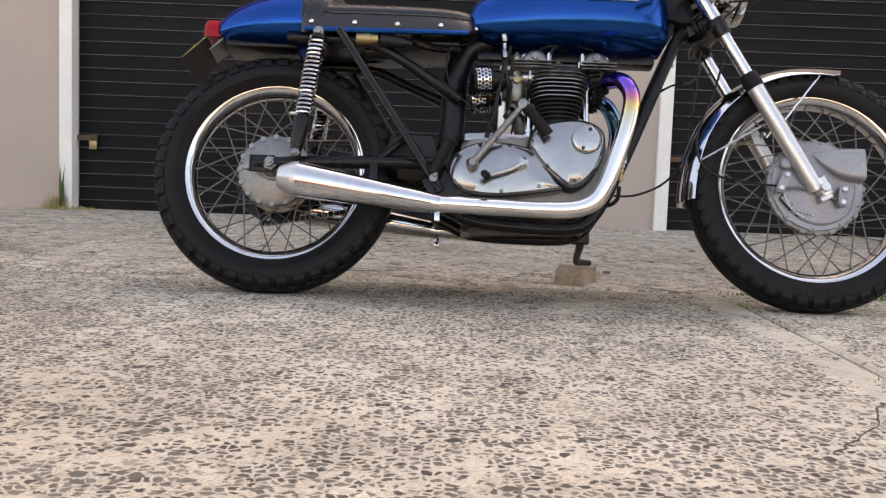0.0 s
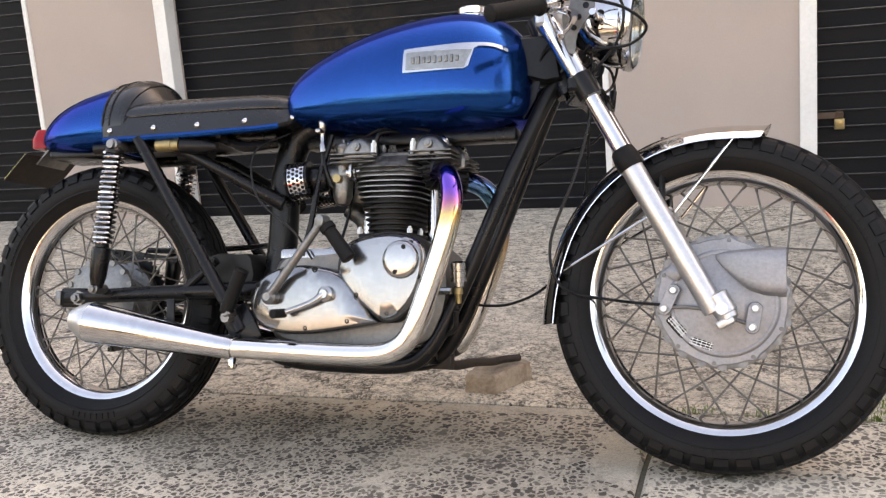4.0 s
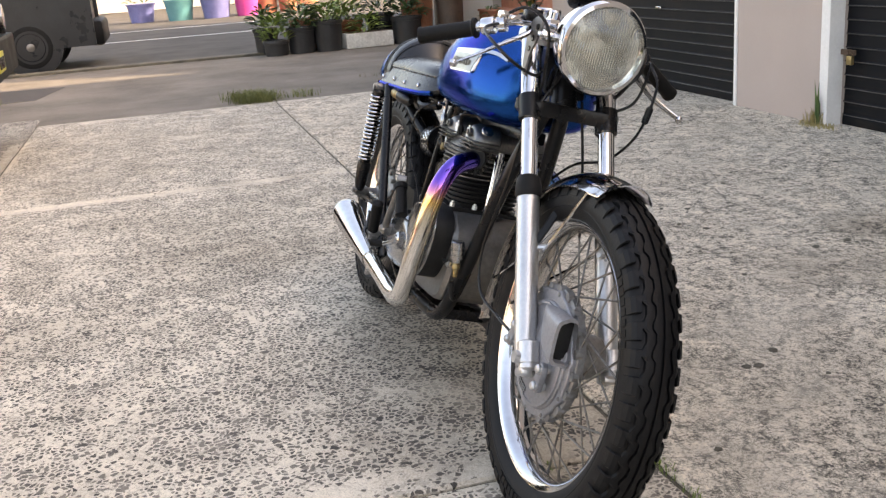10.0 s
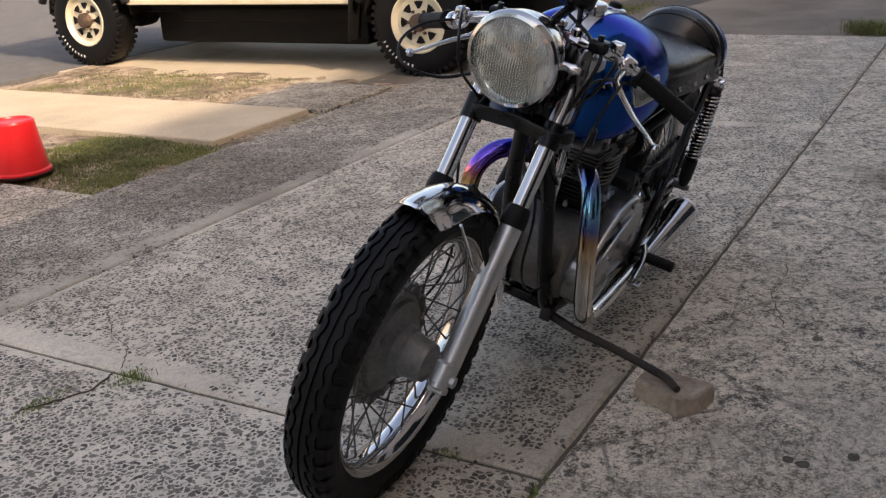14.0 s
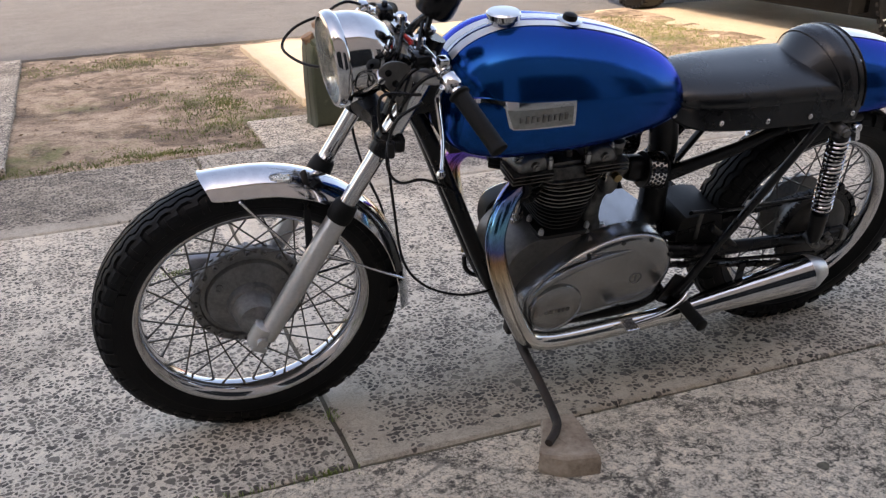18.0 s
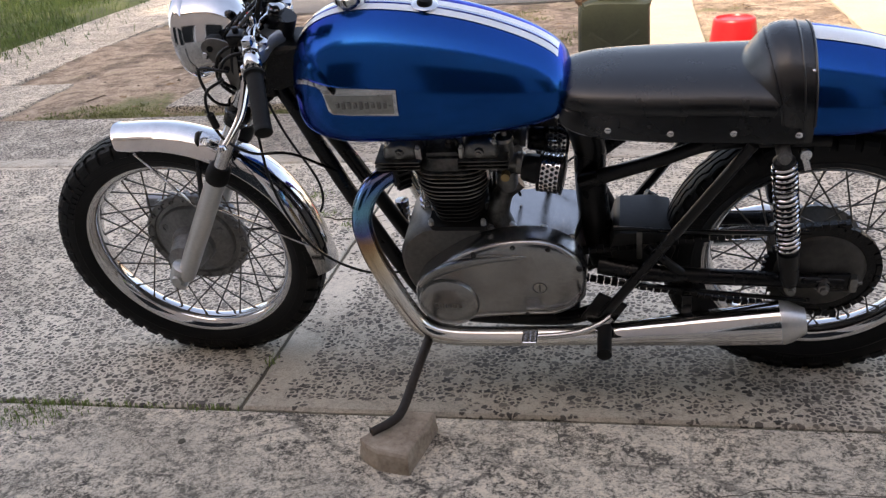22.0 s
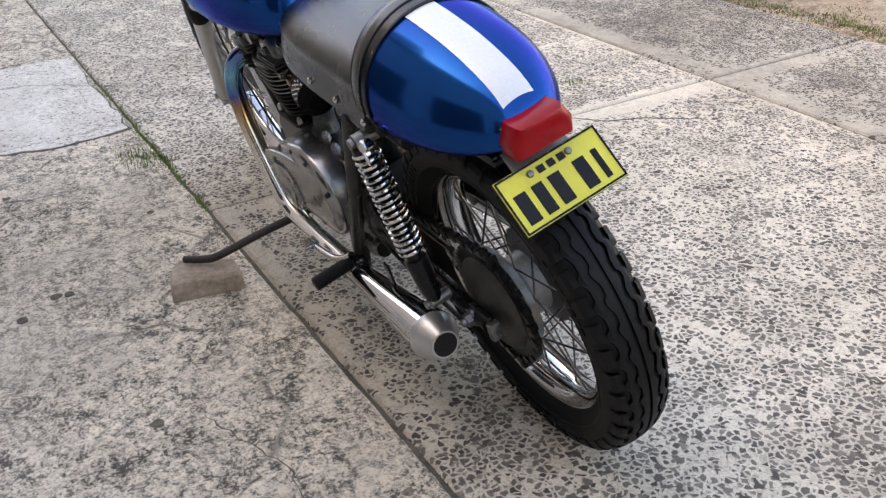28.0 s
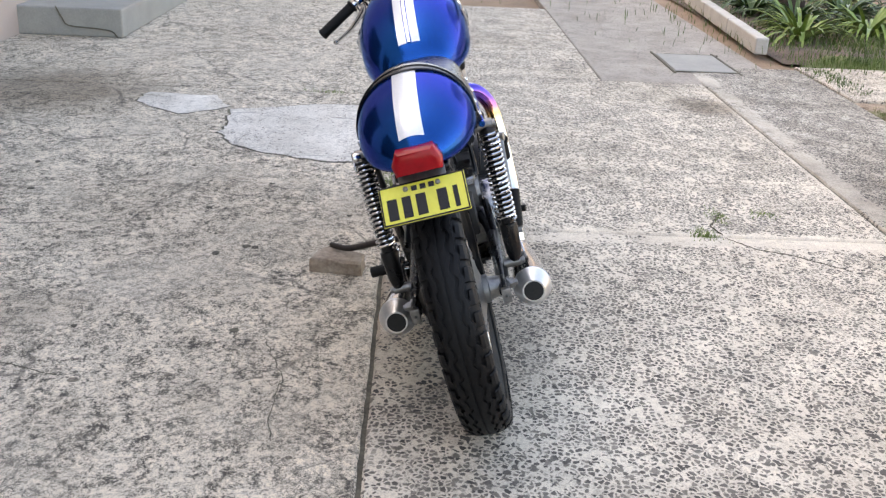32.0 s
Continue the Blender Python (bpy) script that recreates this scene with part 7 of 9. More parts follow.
# a broken half brick: flat worn top, one long broken side
edge_line = [(0.060, 0.040), (0.020, -0.030), (-0.004, -0.080), (-0.040, -0.078), (-0.083, -0.074), (-0.078, -0.020), (-0.070, 0.022), (-0.056, 0.096), (-0.020, 0.088), (0.012, 0.080), (0.040, 0.062)]
rings = []
for z, k in ((0.0, 1.02), (0.010, 1.03), (0.026, 1.01), (0.041, 1.0), (0.0475, 0.965), (0.0495, 0.90), (0.049, 0.45), (0.050, 0.1)):
    rings.append([Vector((x * k + rnd.uniform(-0.0018, 0.0018), y * k + rnd.uniform(-0.0018, 0.0018), z + (rnd.uniform(-0.0012, 0.0012) if z > 0.01 else 0.0))) for x, y in edge_line])
loft(bm, rings)
b = part("brick", bm, M_BRICK, label="", smooth=False)
b.matrix_basis = pose(0.738, 0.336, 0.001)
tagged(b, "worn broken brick under the motorcycle stand", "brick")

M_OLIVE = plain("olive_drab_paint", (0.018, 0.024, 0.014), (0.035, 0.044, 0.026), 0.5, 0.0, 60, 7, 0.15)
M_REDPL = plain("red_plastic", (0.62, 0.012, 0.016), (0.74, 0.022, 0.026), 0.38, 0.0, 80, 6, 0.05, 0.06)


def jerry_can():
    t = thing("jerry_can", pose(0.335, -2.93, 0.0, 0, 0, 5), "dark olive green metal jerry can standing on the verge", "fuel can")
    bm = B()
    prof = [(-0.172, 0.012), (-0.172, 0.40), (-0.160, 0.43), (0.120, 0.445), (0.155, 0.42), (0.172, 0.385), (0.172, 0.012), (0.160, 0.0), (-0.160, 0.0)]
    plate_of(bm, prof, [(-0.082, 0.93), (-0.072, 0.985), (-0.062, 1.0), (-0.008, 1.0), (-0.006, 1.012), (0.006, 1.012), (0.008, 1.0), (0.062, 1.0), (0.072, 0.985), (0.082, 0.93)], dense=2)
    body = part("body", bm, M_OLIVE, t)
    for s in (-1, 1):
        bm = B()
        for a in (0.62, -0.62):
            box(bm, (0, s * 0.080, 0.205), (0.30, 0.008, 0.020), Matrix.Rotation(a, 4, "Y"), 0.003)
        part("pressed_rib", bm, M_OLIVE, body)
    for y in (-0.045, 0, 0.045):
        bm = B()
        tube(bm, [(-0.10, y, 0.430), (-0.085, y, 0.462), (0.05, y, 0.470), (0.075, y, 0.440)], 0.007, 8)
        part("handle", bm, M_OLIVE, t)
    bm = B()
    lathe(bm, [(0, 0.030), (0.04, 0.030), (0.044, 0.034), (0.06, 0.033), (0.062, 0)], (0.135, 0, 0.405), (0.5, 0, 1), 16)
    part("spout_cap", bm, M_RUST, t)
    return t


jerry_can()
bm = B()
plate_of(bm, [(-0.10, -0.06), (0.10, -0.065), (0.115, 0), (0.09, 0.07), (-0.09, 0.065), (-0.12, 0.01)], [(0.0, 0.86), (0.012, 1.0), (0.032, 1.0), (0.045, 0.86), (0.048, 0.5)], "z", 5)
ob = part("leather_pouch", bm, M_RUST)
ob.matrix_basis = pose(0.33, -2.93, 0.4755, 0, 0, 5)
tagged(ob, "flat brown worn pouch lying on the jerry can", "pouch")


def bucket():
    t = thing("bucket", pose(-0.275, -3.24, 0.0), "red plastic bucket turned upside down on the grass", "bucket")
    bm = B()
    lathe(bm, [(0.0, 0.146), (0.004, 0.150), (0.022, 0.150), (0.026, 0.144), (0.030, 0.139), (0.255, 0.108), (0.262, 0.108), (0.270, 0.102), (0.272, 0.094), (0.262, 0.090), (0.260, 0.0)], (0, 0, 0), (0, 0, 1), 40)
    part("body", bm, M_REDPL, t)
    bm = B()
    tube(bm, [(0.150 * math.cos(a), 0.150 * math.sin(a) * 1.06, 0.008) for a in np.linspace(-0.2, math.pi + 0.2, 14)], 0.005, 8, 2)
    part("handle", bm, M_GRIP, t, "black bail handle")
    return t


bucket()

# ---- verge: uneven soil, old slabs, grass ----
M_GRASS = plain("grass_blades", (0.045, 0.085, 0.014), (0.11, 0.16, 0.035), 0.7, 0.0, 9, 1.2, 0.0)
M_MOSS = plain("mossy_grass", (0.06, 0.075, 0.020), (0.20, 0.21, 0.07), 0.8, 0.0, 30, 2.5, 0.0)
M_MULCH = plain("mulch", (0.035, 0.025, 0.018), (0.20, 0.14, 0.10), 0.95, 0, 60, 5, 1.0)
M_DRY = plain("dry_grass", (0.30, 0.24, 0.10), (0.46, 0.38, 0.18), 0.8, 0.0, 9, 2, 0.0)
M_WITHER = plain("withered_leaf", (0.10, 0.085, 0.05), (0.21, 0.185, 0.12), 0.85, 0.0, 30, 3, 0.0)
M_LEAF = plain("garden_leaf", (0.030, 0.070, 0.018), (0.075, 0.13, 0.035), 0.42, 0.0, 12, 3, 0.0)
M_LEAF2 = plain("bright_leaf", (0.11, 0.19, 0.035), (0.25, 0.32, 0.08), 0.45, 0.0, 12, 3, 0.0)
M_LEAF3 = plain("croton_leaf", (0.52, 0.21, 0.055), (0.24, 0.20, 0.05), 0.42, 0.0, 14, 5, 0.0)
M_TAN = plain("tan_concrete", (0.36, 0.30, 0.215), (0.52, 0.44, 0.325), 0.9, 0, 70, 2, 0.4)


def soil_z(x, y, z0, amp):
    """Height of an uneven patch of ground."""
    return z0 + amp * (noise.noise((x * 1.1, y * 1.1, 5)) + 0.5 * noise.noise((x * 4, y * 4, 6)) + 0.22 * noise.noise((x * 14, y * 14, 7)))


def verge_z(x, y):
    return soil_z(x, y, -0.018, 0.026)


def soil_patch(name, x0, x1, y0, y1, mat, z0, amp, step, label, fade=0.25):
    bm = B()
    nx, ny = int((x1 - x0) / step), int((y1 - y0) / step)
    g = []
    for i in range(nx + 1):
        row = []
        for j in range(ny + 1):
            x, y = x0 + (x1 - x0) * i / nx, y0 + (y1 - y0) * j / ny
            e = min(1, min(x - x0, x1 - x, y - y0, y1 - y) / fade)
            z = z0 - 0.045 * (1 - e) + e * (soil_z(x, y, z0, amp) - z0)
            row.append(bm.verts.new((x, y, z)))
        g.append(row)
    for i in range(nx):
        for j in range(ny):
            bm.faces.new((g[i][j], g[i + 1][j], g[i + 1][j + 1], g[i][j + 1]))
    return tagged(part(name, bm, mat, weld=False), label, "soil", kind="structure")


soil_patch("ground_lawn", 4.85, 9.5, -9.8, -2.75, M_GREEN, 0.0, 0.03, 0.12, "green lawn floor beside the path")
soil_patch("ground_verge", -3.2, 4.2, -5.95, J3 + 0.03, M_VERGE, -0.018, 0.026, 0.06, "bare pinkish soil verge with weeds", 0.06)
for x0, x1, y0, y1, top, mat in ((-0.18, 0.42, -5.6, -3.50, 0.014, M_TAN), (-1.96, -1.10, -5.85, -2.72, 0.012, M_TAN), (-2.78, -1.98, -3.38, -2.62, 0.006, M_AGG_OLD), (1.98, 2.72, -5.85, -2.74, 0.012, M_AGG_OLD), (-0.12, 0.80, -3.16, J3 + 0.02, 0.000, M_AGG), (-7.4, -2.85, -6.0, -3.05, -0.022, M_TAN), (-7.4, -2.3, -3.02, J3 - 0.01, -0.018, M_BROWN), (4.12, 4.95, -9.5, -3.45, 0.004, M_AGG), (3.66, 4.7, -3.44, J3 - 0.02, 0.003, M_AGG)):
    slab(x0, x1, y0, y1, mat, top, name="old_slab")


def blades(name, spots, mat, label, seed, width=0.006, bend=0.5, category="grass", floor=None):
    """Grass: many tapering, bent blades; spots are (x, y, spread in x, spread in y, how many, height)."""
    rnd = random.Random(seed)
    vs, fs = [], []
    for x, y, sx, sy, n, h in spots:
        for _ in range(n):
            px, py = x + rnd.gauss(0, sx), y + rnd.gauss(0, sy)
            a, hh = rnd.uniform(0, 2 * math.pi), h * rnd.uniform(0.4, 1.15)
            lean = hh * rnd.uniform(0.1, bend)
            dx, dy = math.cos(a), math.sin(a)
            wx, wy = -dy * width / 2, dx * width / 2
            k = len(vs)
            g = floor(px, py) if floor else 0.0
            vs += [(px - wx, py - wy, g - 0.01), (px + wx, py + wy, g - 0.01), (px + dx * lean * 0.35 + wx * 0.8, py + dy * lean * 0.35 + wy * 0.8, g + hh * 0.6), (px + dx * lean * 0.35 - wx * 0.8, py + dy * lean * 0.35 - wy * 0.8, g + hh * 0.6), (px + dx * lean, py + dy * lean, g + hh)]
            fs += [(k, k + 1, k + 2, k + 3), (k + 3, k + 2, k + 4)]
    me = bpy.data.meshes.new(name)
    me.from_pydata(vs, [], fs)
    me.materials.append(mat)
    return tagged(new(name, me), label, category, kind="stuff")


rnd = random.Random(11)
low = []
for _ in range(200):
    # thin growth along the paving edge, thicker round the bucket, a worn band before the truck
    low.append((rnd.uniform(-1.0, 3.4), -2.62 - abs(rnd.gauss(0, 0.10)), rnd.uniform(0.03, 0.08), rnd.uniform(0.015, 0.04), rnd.randint(20, 50), rnd.uniform(0.008, 0.018)))
for _ in range(170):
    low.append((rnd.uniform(-1.08, -0.22), rnd.uniform(-3.5, -2.66), 0.06, 0.05, rnd.randint(60, 130), rnd.uniform(0.010, 0.022)))
for _ in range(90):
    low.append((rnd.uniform(-2.95, -2.1), rnd.uniform(-5.5, -3.6), 0.10, 0.10, rnd.randint(30, 70), rnd.uniform(0.010, 0.022)))
for _ in range(60):
    low.append((rnd.gauss(0.75, 0.22), rnd.gauss(-3.6, 0.6), 0.06, 0.06, 70, rnd.uniform(0.010, 0.022)))
for _ in range(26):
    low.append((rnd.uniform(1.0, 1.95), rnd.uniform(-5.6, -5.2), 0.08, 0.06, 60, rnd.uniform(0.010, 0.02)))
blades("verge_grass", low, M_MOSS, "short patchy green moss and grass on the verge", 1, 0.005, 1.8, floor=verge_z)
joint = [(1.22, J1 + 0.005, 0.030, 0.010, 60, 0.010), (1.58, J1 + 0.005, 0.14, 0.006, 110, 0.012), (2.1, J1 + 0.005, 0.12, 0.006, 70, 0.012), (1.17, -1.00, 0.032, 0.025, 260, 0.009), (1.37, -1.11, 0.05, 0.020, 220, 0.008), (1.85, J1 + 0.01, 0.10, 0.012, 90, 0.012), (2.42, J1 + 0.012, 0.10, 0.012, 90, 0.012), (1.68, 0.27, 0.05, 0.03, 160, 0.016), (1.15, -0.03, 0.012, 0.010, 16, 0.012), (3.3, 0.62, 0.02, 0.08, 80, 0.016), (1.42, -1.30, 0.03, 0.03, 90, 0.012), (1.62, 0.23, 0.07, 0.035, 160, 0.012)]
M_WEED = plain("joint_weed_leaves", (0.10, 0.15, 0.03), (0.20, 0.27, 0.07), 0.8, 0.0, 9, 1.2, 0.0)
blades("joint_weeds", joint, M_WEED, "small weeds in the paving joints", 2, 0.003, 1.4)
tuft = [(-5.72, 0.05, 0.08, 0.09, 800, 0.10), (-5.95, -0.05, 0.08, 0.08, 400, 0.08), (-5.75, 0.45, 0.05, 0.08, 90, 0.08), (-5.9, 2.72, 0.10, 0.10, 300, 0.12), (-6.3, -2.62, 0.35, 0.10, 700, 0.05), (-7.2, -2.45, 0.3, 0.10, 500, 0.05), (-5.6, -2.72, 0.2, 0.06, 300, 0.05)]
blades("withered_weed", [(-6.78, 1.62, 0.05, 0.16, 260, 0.035), (-6.6, 1.95, 0.07, 0.10, 120, 0.03), (-6.2, 2.32, 0.16, 0.05, 240, 0.035), (-5.85, 2.36, 0.10, 0.04, 120, 0.03)], M_WITHER, "low greyish withered weeds along the concrete edge", 8, 0.005, 1.8)
blades("grass_tuft", tuft, M_MOSS, "rough tufts of grass at the slab edges", 3, 0.005, 1.3)
blades("lawn", [(5.7, -4.2, 0.45, 0.7, 6000, 0.07), (6.5, -6.6, 0.7, 0.9, 7000, 0.08), (5.3, -5.2, 0.18, 0.5, 2500, 0.05), (5.9, -7.6, 0.2, 0.5, 2000, 0.05), (4.95, -3.2, 0.2, 0.25, 900, 0.04), (7.3, -4.5, 0.9, 1.2, 2200, 0.07), (4.3, -2.72, 0.25, 0.06, 350, 0.03)], M_GRASS, "green lawn edge beside the path", 4, 0.006, 1.0)
blades("dry_weed", [(-1.92, 2.885, 0.03, 0.012, 120, 0.09), (-1.86, 2.86, 0.08, 0.03, 200, 0.025)], M_DRY, "dry straw-coloured weed at the door trim", 5, 0.006)
blades("green_weed", [(-1.885, 2.885, 0.012, 0.006, 10, 0.24)], M_LEAF, "green weed growing up the door trim", 6, 0.016, 0.12)
# clods, chips and twigs lying on the soil
vs, fs = [], []
rnd = random.Random(9)
for _ in range(900):
    x, y = rnd.uniform(-3.0, 3.6), rnd.uniform(-5.9, -2.66)
    r = 0.004 + 0.022 * rnd.random() ** 5
    g = verge_z(x, y)
    k = len(vs)
    for a in (0.3, 1.6, 2.7, 4.1, 5.2):
        vs.append((x + r * rnd.uniform(0.6, 1.3) * math.cos(a), y + r * rnd.uniform(0.6, 1.3) * math.sin(a), g - 0.004))
    vs.append((x + r * rnd.uniform(-0.4, 0.4), y + r * rnd.uniform(-0.4, 0.4), g + r * rnd.uniform(0.2, 0.6)))
    fs += [(k + q, k + (q + 1) % 5, k + 5) for q in range(5)]
for _ in range(26):
    x, y, a, L = rnd.uniform(-3.0, 3.6), rnd.uniform(-5.9, -2.75), rnd.uniform(0, 6.3), rnd.uniform(0.04, 0.16)
    dx, dy, w = math.cos(a), math.sin(a), 0.003
    g = verge_z(x, y)
    k = len(vs)
    for u in (0, 1):
        vs += [(x + dx * L * u - dy * w, y + dy * L * u + dx * w, g), (x + dx * L * u + dy * w, y + dy * L * u - dx * w, g), (x + dx * L * u, y + dy * L * u, g + 0.007)]
    fs += [(k, k + 3, k + 5, k + 2), (k + 1, k + 2, k + 5, k + 4), (k, k + 1, k + 4, k + 3)]
me = bpy.data.meshes.new("soil_debris")
me.from_pydata(vs, [], fs)
me.materials.append(M_MULCH)
tagged(new("soil_debris", me), "dark clods, bark chips and twigs on the soil", "debris", kind="stuff")
# fallen leaves and grit
vs, fs = [], []
rnd = random.Random(8)
for _ in range(500):
    x, y = rnd.uniform(-3, 3.2), rnd.uniform(-5.6, -2.65)
    s, a = rnd.uniform(0.008, 0.03), rnd.uniform(0, 6.3)
    k = len(vs)
    z = verge_z(x, y) + 0.003
    for da, r in ((0, 1), (1.2, 0.5), (3.14, 1), (4.4, 0.5)):
        vs.append((x + s * r * math.cos(a + da), y + s * r * math.sin(a + da), z + rnd.uniform(0, 0.012)))
    fs.append((k, k + 1, k + 2, k + 3))
me = bpy.data.meshes.new("leaf_litter")
me.from_pydata(vs, [], fs)
me.materials.append(plain("dead_leaf", (0.10, 0.06, 0.03), (0.30, 0.20, 0.11), 0.8))
tagged(new("leaf_litter", me), "scattered dead leaves on the soil", "leaves", kind="stuff")

# ---- kerb, garden and cover ahead of the motorcycle ----
M_KERB = plain("weathered_kerb", (0.38, 0.355, 0.315), (0.52, 0.49, 0.44), 0.8, 0, 60, 5, 0.3)
bm = B()
for k in range(3):
    x0 = 5.27 + 1.02 * k
    box(bm, (x0 + 0.5, -2.56 - 0.066 * k, 0.045), (1.01, 0.10, 0.13), Matrix.Rotation(radians(-3.8), 4, "Z"), 0.012)
tagged(part("kerb", bm, M_KERB, smooth=False), "whitewashed kerb edging the garden bed", "kerb", kind="structure")
soil_patch("garden_bed", 5.0, 12.0, -6.0, -2.62, M_MULCH, 0.01, 0.05, 0.12, "bark mulch and leaf litter in the garden bed")
bm = B()
for x, y, w, h in ((4.70, -1.635, 0.78, 0.014), (4.36, -1.85, 0.014, 0.44), (5.02, -1.92, 0.014, 0.40), (4.70, -2.09, 0.78, 0.014)):
    box(bm, (x, y, 0.0), (w, h, 0.008))
gap_bm = bm
M_COVER = plain("cover_concrete", (0.24, 0.235, 0.215), (0.34, 0.33, 0.30), 0.85, 0, 90, 4, 0.3)
bm = B()
box(bm, (4.69, -1.862, 0.0005), (0.62, 0.42, 0.012), None, 0.003)
cover = tagged(part("drain_cover", bm, M_COVER, smooth=False), "grey concrete inspection cover set in the drive", "drain cover")
part("dark_gap", gap_bm, M_JOINT, cover, "dark gap round the cover", smooth=False)
# raised concrete landing beside the last garage
bm = B()
box(bm, (6.3, 2.62, 0.10), (3.1, 0.84, 0.20), None, 0.012)
land = tagged(part("landing", bm, M_COVER, smooth=False), "cracked grey concrete landing", "landing", kind="structure")
bm = B()
tube(bm, [(4.747, 2.66, 0.205), (4.742, 2.62, 0.13), (4.746, 2.58, 0.075), (4.742, 2.40, 0.062), (4.744, 2.28, 0.045), (4.742, 2.24, 0.0)], 0.005, 5, 3)
part("crack", bm, M_JOINT, land)
# smooth cement patches and dark stains on the apron
for pts, mat, nm in (([(2.16, 0.98), (2.35, 1.06), (2.55, 1.05), (2.80, 1.10), (3.02, 0.60), (3.00, 0.22), (2.30, 0.215), (1.95, 0.215), (1.92, 0.52), (2.02, 0.80)], M_PATCH, "cement_patch"), ([(2.66, 1.32), (2.90, 1.62), (3.12, 1.60), (3.10, 1.20), (2.86, 1.10)], M_PATCH, "cement_patch")):
    rag = random.Random(len(pts))
    full = []
    for (x0, y0), (x1, y1) in zip(pts, pts[1:] + pts[:1]):
        for q in (0.0, 0.2, 0.4, 0.6, 0.8):
            full.append((x0 + (x1 - x0) * q + rag.uniform(-0.014, 0.014), y0 + (y1 - y0) * q + rag.uniform(-0.014, 0.014)))
    bm = B()
    plate_of(bm, full, [(0.000, 0.985), (0.0045, 0.978), (0.0052, 0.965)], "z", 1, False)
    part(nm, bm, mat, pavement, "smooth pale cement patch")
    bm = B()
    plate_of(bm, [(x + rag.uniform(-0.010, 0.004), y + rag.uniform(-0.004, 0.010)) for x, y in full], [(0.000, 1.0), (0.0030, 0.996)], "z", 1, False)
    part("patch_crack", bm, M_JOINT, pavement, "dark crack round the cement patch")
rnd = random.Random(21)
bm = B()
for _ in range(60):
    x, y, r = rnd.uniform(-3.0, 3.0), rnd.uniform(0.30, 2.6), rnd.uniform(0.005, 0.014)
    pts = [(x + r * rnd.uniform(0.7, 1.3) * math.cos(a), y + r * rnd.uniform(0.7, 1.3) * math.sin(a)) for a in np.linspace(0, 5.6, 8)]
    plate_of(bm, pts, [(0.0, 1.0), (0.0034, 0.97)], "z", 2)
tagged(part("gum_spot", bm, M_JOINT, pavement, weld=False), "dark flattened spots", kind="stuff")

# ---- plants and pots ----
def leaf(vs, fs, base, direction, length, width, droop, rnd):
    d = Vector(direction).normalized()
    side = d.cross(Vector((0, 0, 1)))
    side = side.normalized() if side.length > 0.01 else Vector((1, 0, 0))
    k = len(vs)
    n = 5
    for i in range(n + 1):
        u = i / n
        p = Vector(base) + d * length * u + Vector((0, 0, -droop * length * u * u))
        w = width * math.sin(math.pi * min(1, 0.12 + 0.88 * u)) ** 0.8 / 2
        vs += [tuple(p - side * w + Vector((0, 0, w * 0.5))), tuple(p), tuple(p + side * w + Vector((0, 0, w * 0.5)))]
    for i in range(n):
        a = k + 3 * i
        fs += [(a, a + 1, a + 4, a + 3), (a + 1, a + 2, a + 5, a + 4)]


def leaves_mesh(name, make, mat, parent, label=""):
    vs, fs = [], []
    make(vs, fs)
    me = bpy.data.meshes.new(name)
    me.from_pydata(vs, [], fs)
    me.materials.append(mat)
    me.polygons.foreach_set("use_smooth", [True] * len(fs))
    ob = new(name, me)
    ob.parent = parent
    return tagged(ob, label) if label else ob


def bush(vs, fs, seed, h, r, n, size, base=0.0, up=0.3):
    rnd = random.Random(seed)
    for _ in range(n):
        a, rr, z = rnd.uniform(0, 6.283), r * rnd.random() ** 0.5, base + h * rnd.uniform(0.1, 1.0)
        k = (1.0 - 0.55 * ((z - base) / h) ** 2)
        p = (rr * k * math.cos(a), rr * k * math.sin(a), z)
        leaf(vs, fs, p, (math.cos(a) + rnd.uniform(-0.5, 0.5), math.sin(a) + rnd.uniform(-0.5, 0.5), up + rnd.uniform(-0.3, 0.6)), size * rnd.uniform(0.6, 1.3), size * 0.36 * rnd.uniform(0.7, 1.2), rnd.uniform(0.1, 0.5), rnd)


def straps(vs, fs, seed, n, length, width, droop=0.7, base=0.0):
    rnd = random.Random(seed)
    for k in range(n):
        a = rnd.uniform(0, 6.283)
        leaf(vs, fs, (0.03 * math.cos(a), 0.03 * math.sin(a), base), (math.cos(a), math.sin(a), rnd.uniform(0.7, 1.8)), length * rnd.uniform(0.6, 1.15), width, rnd.uniform(0.3, droop), rnd)


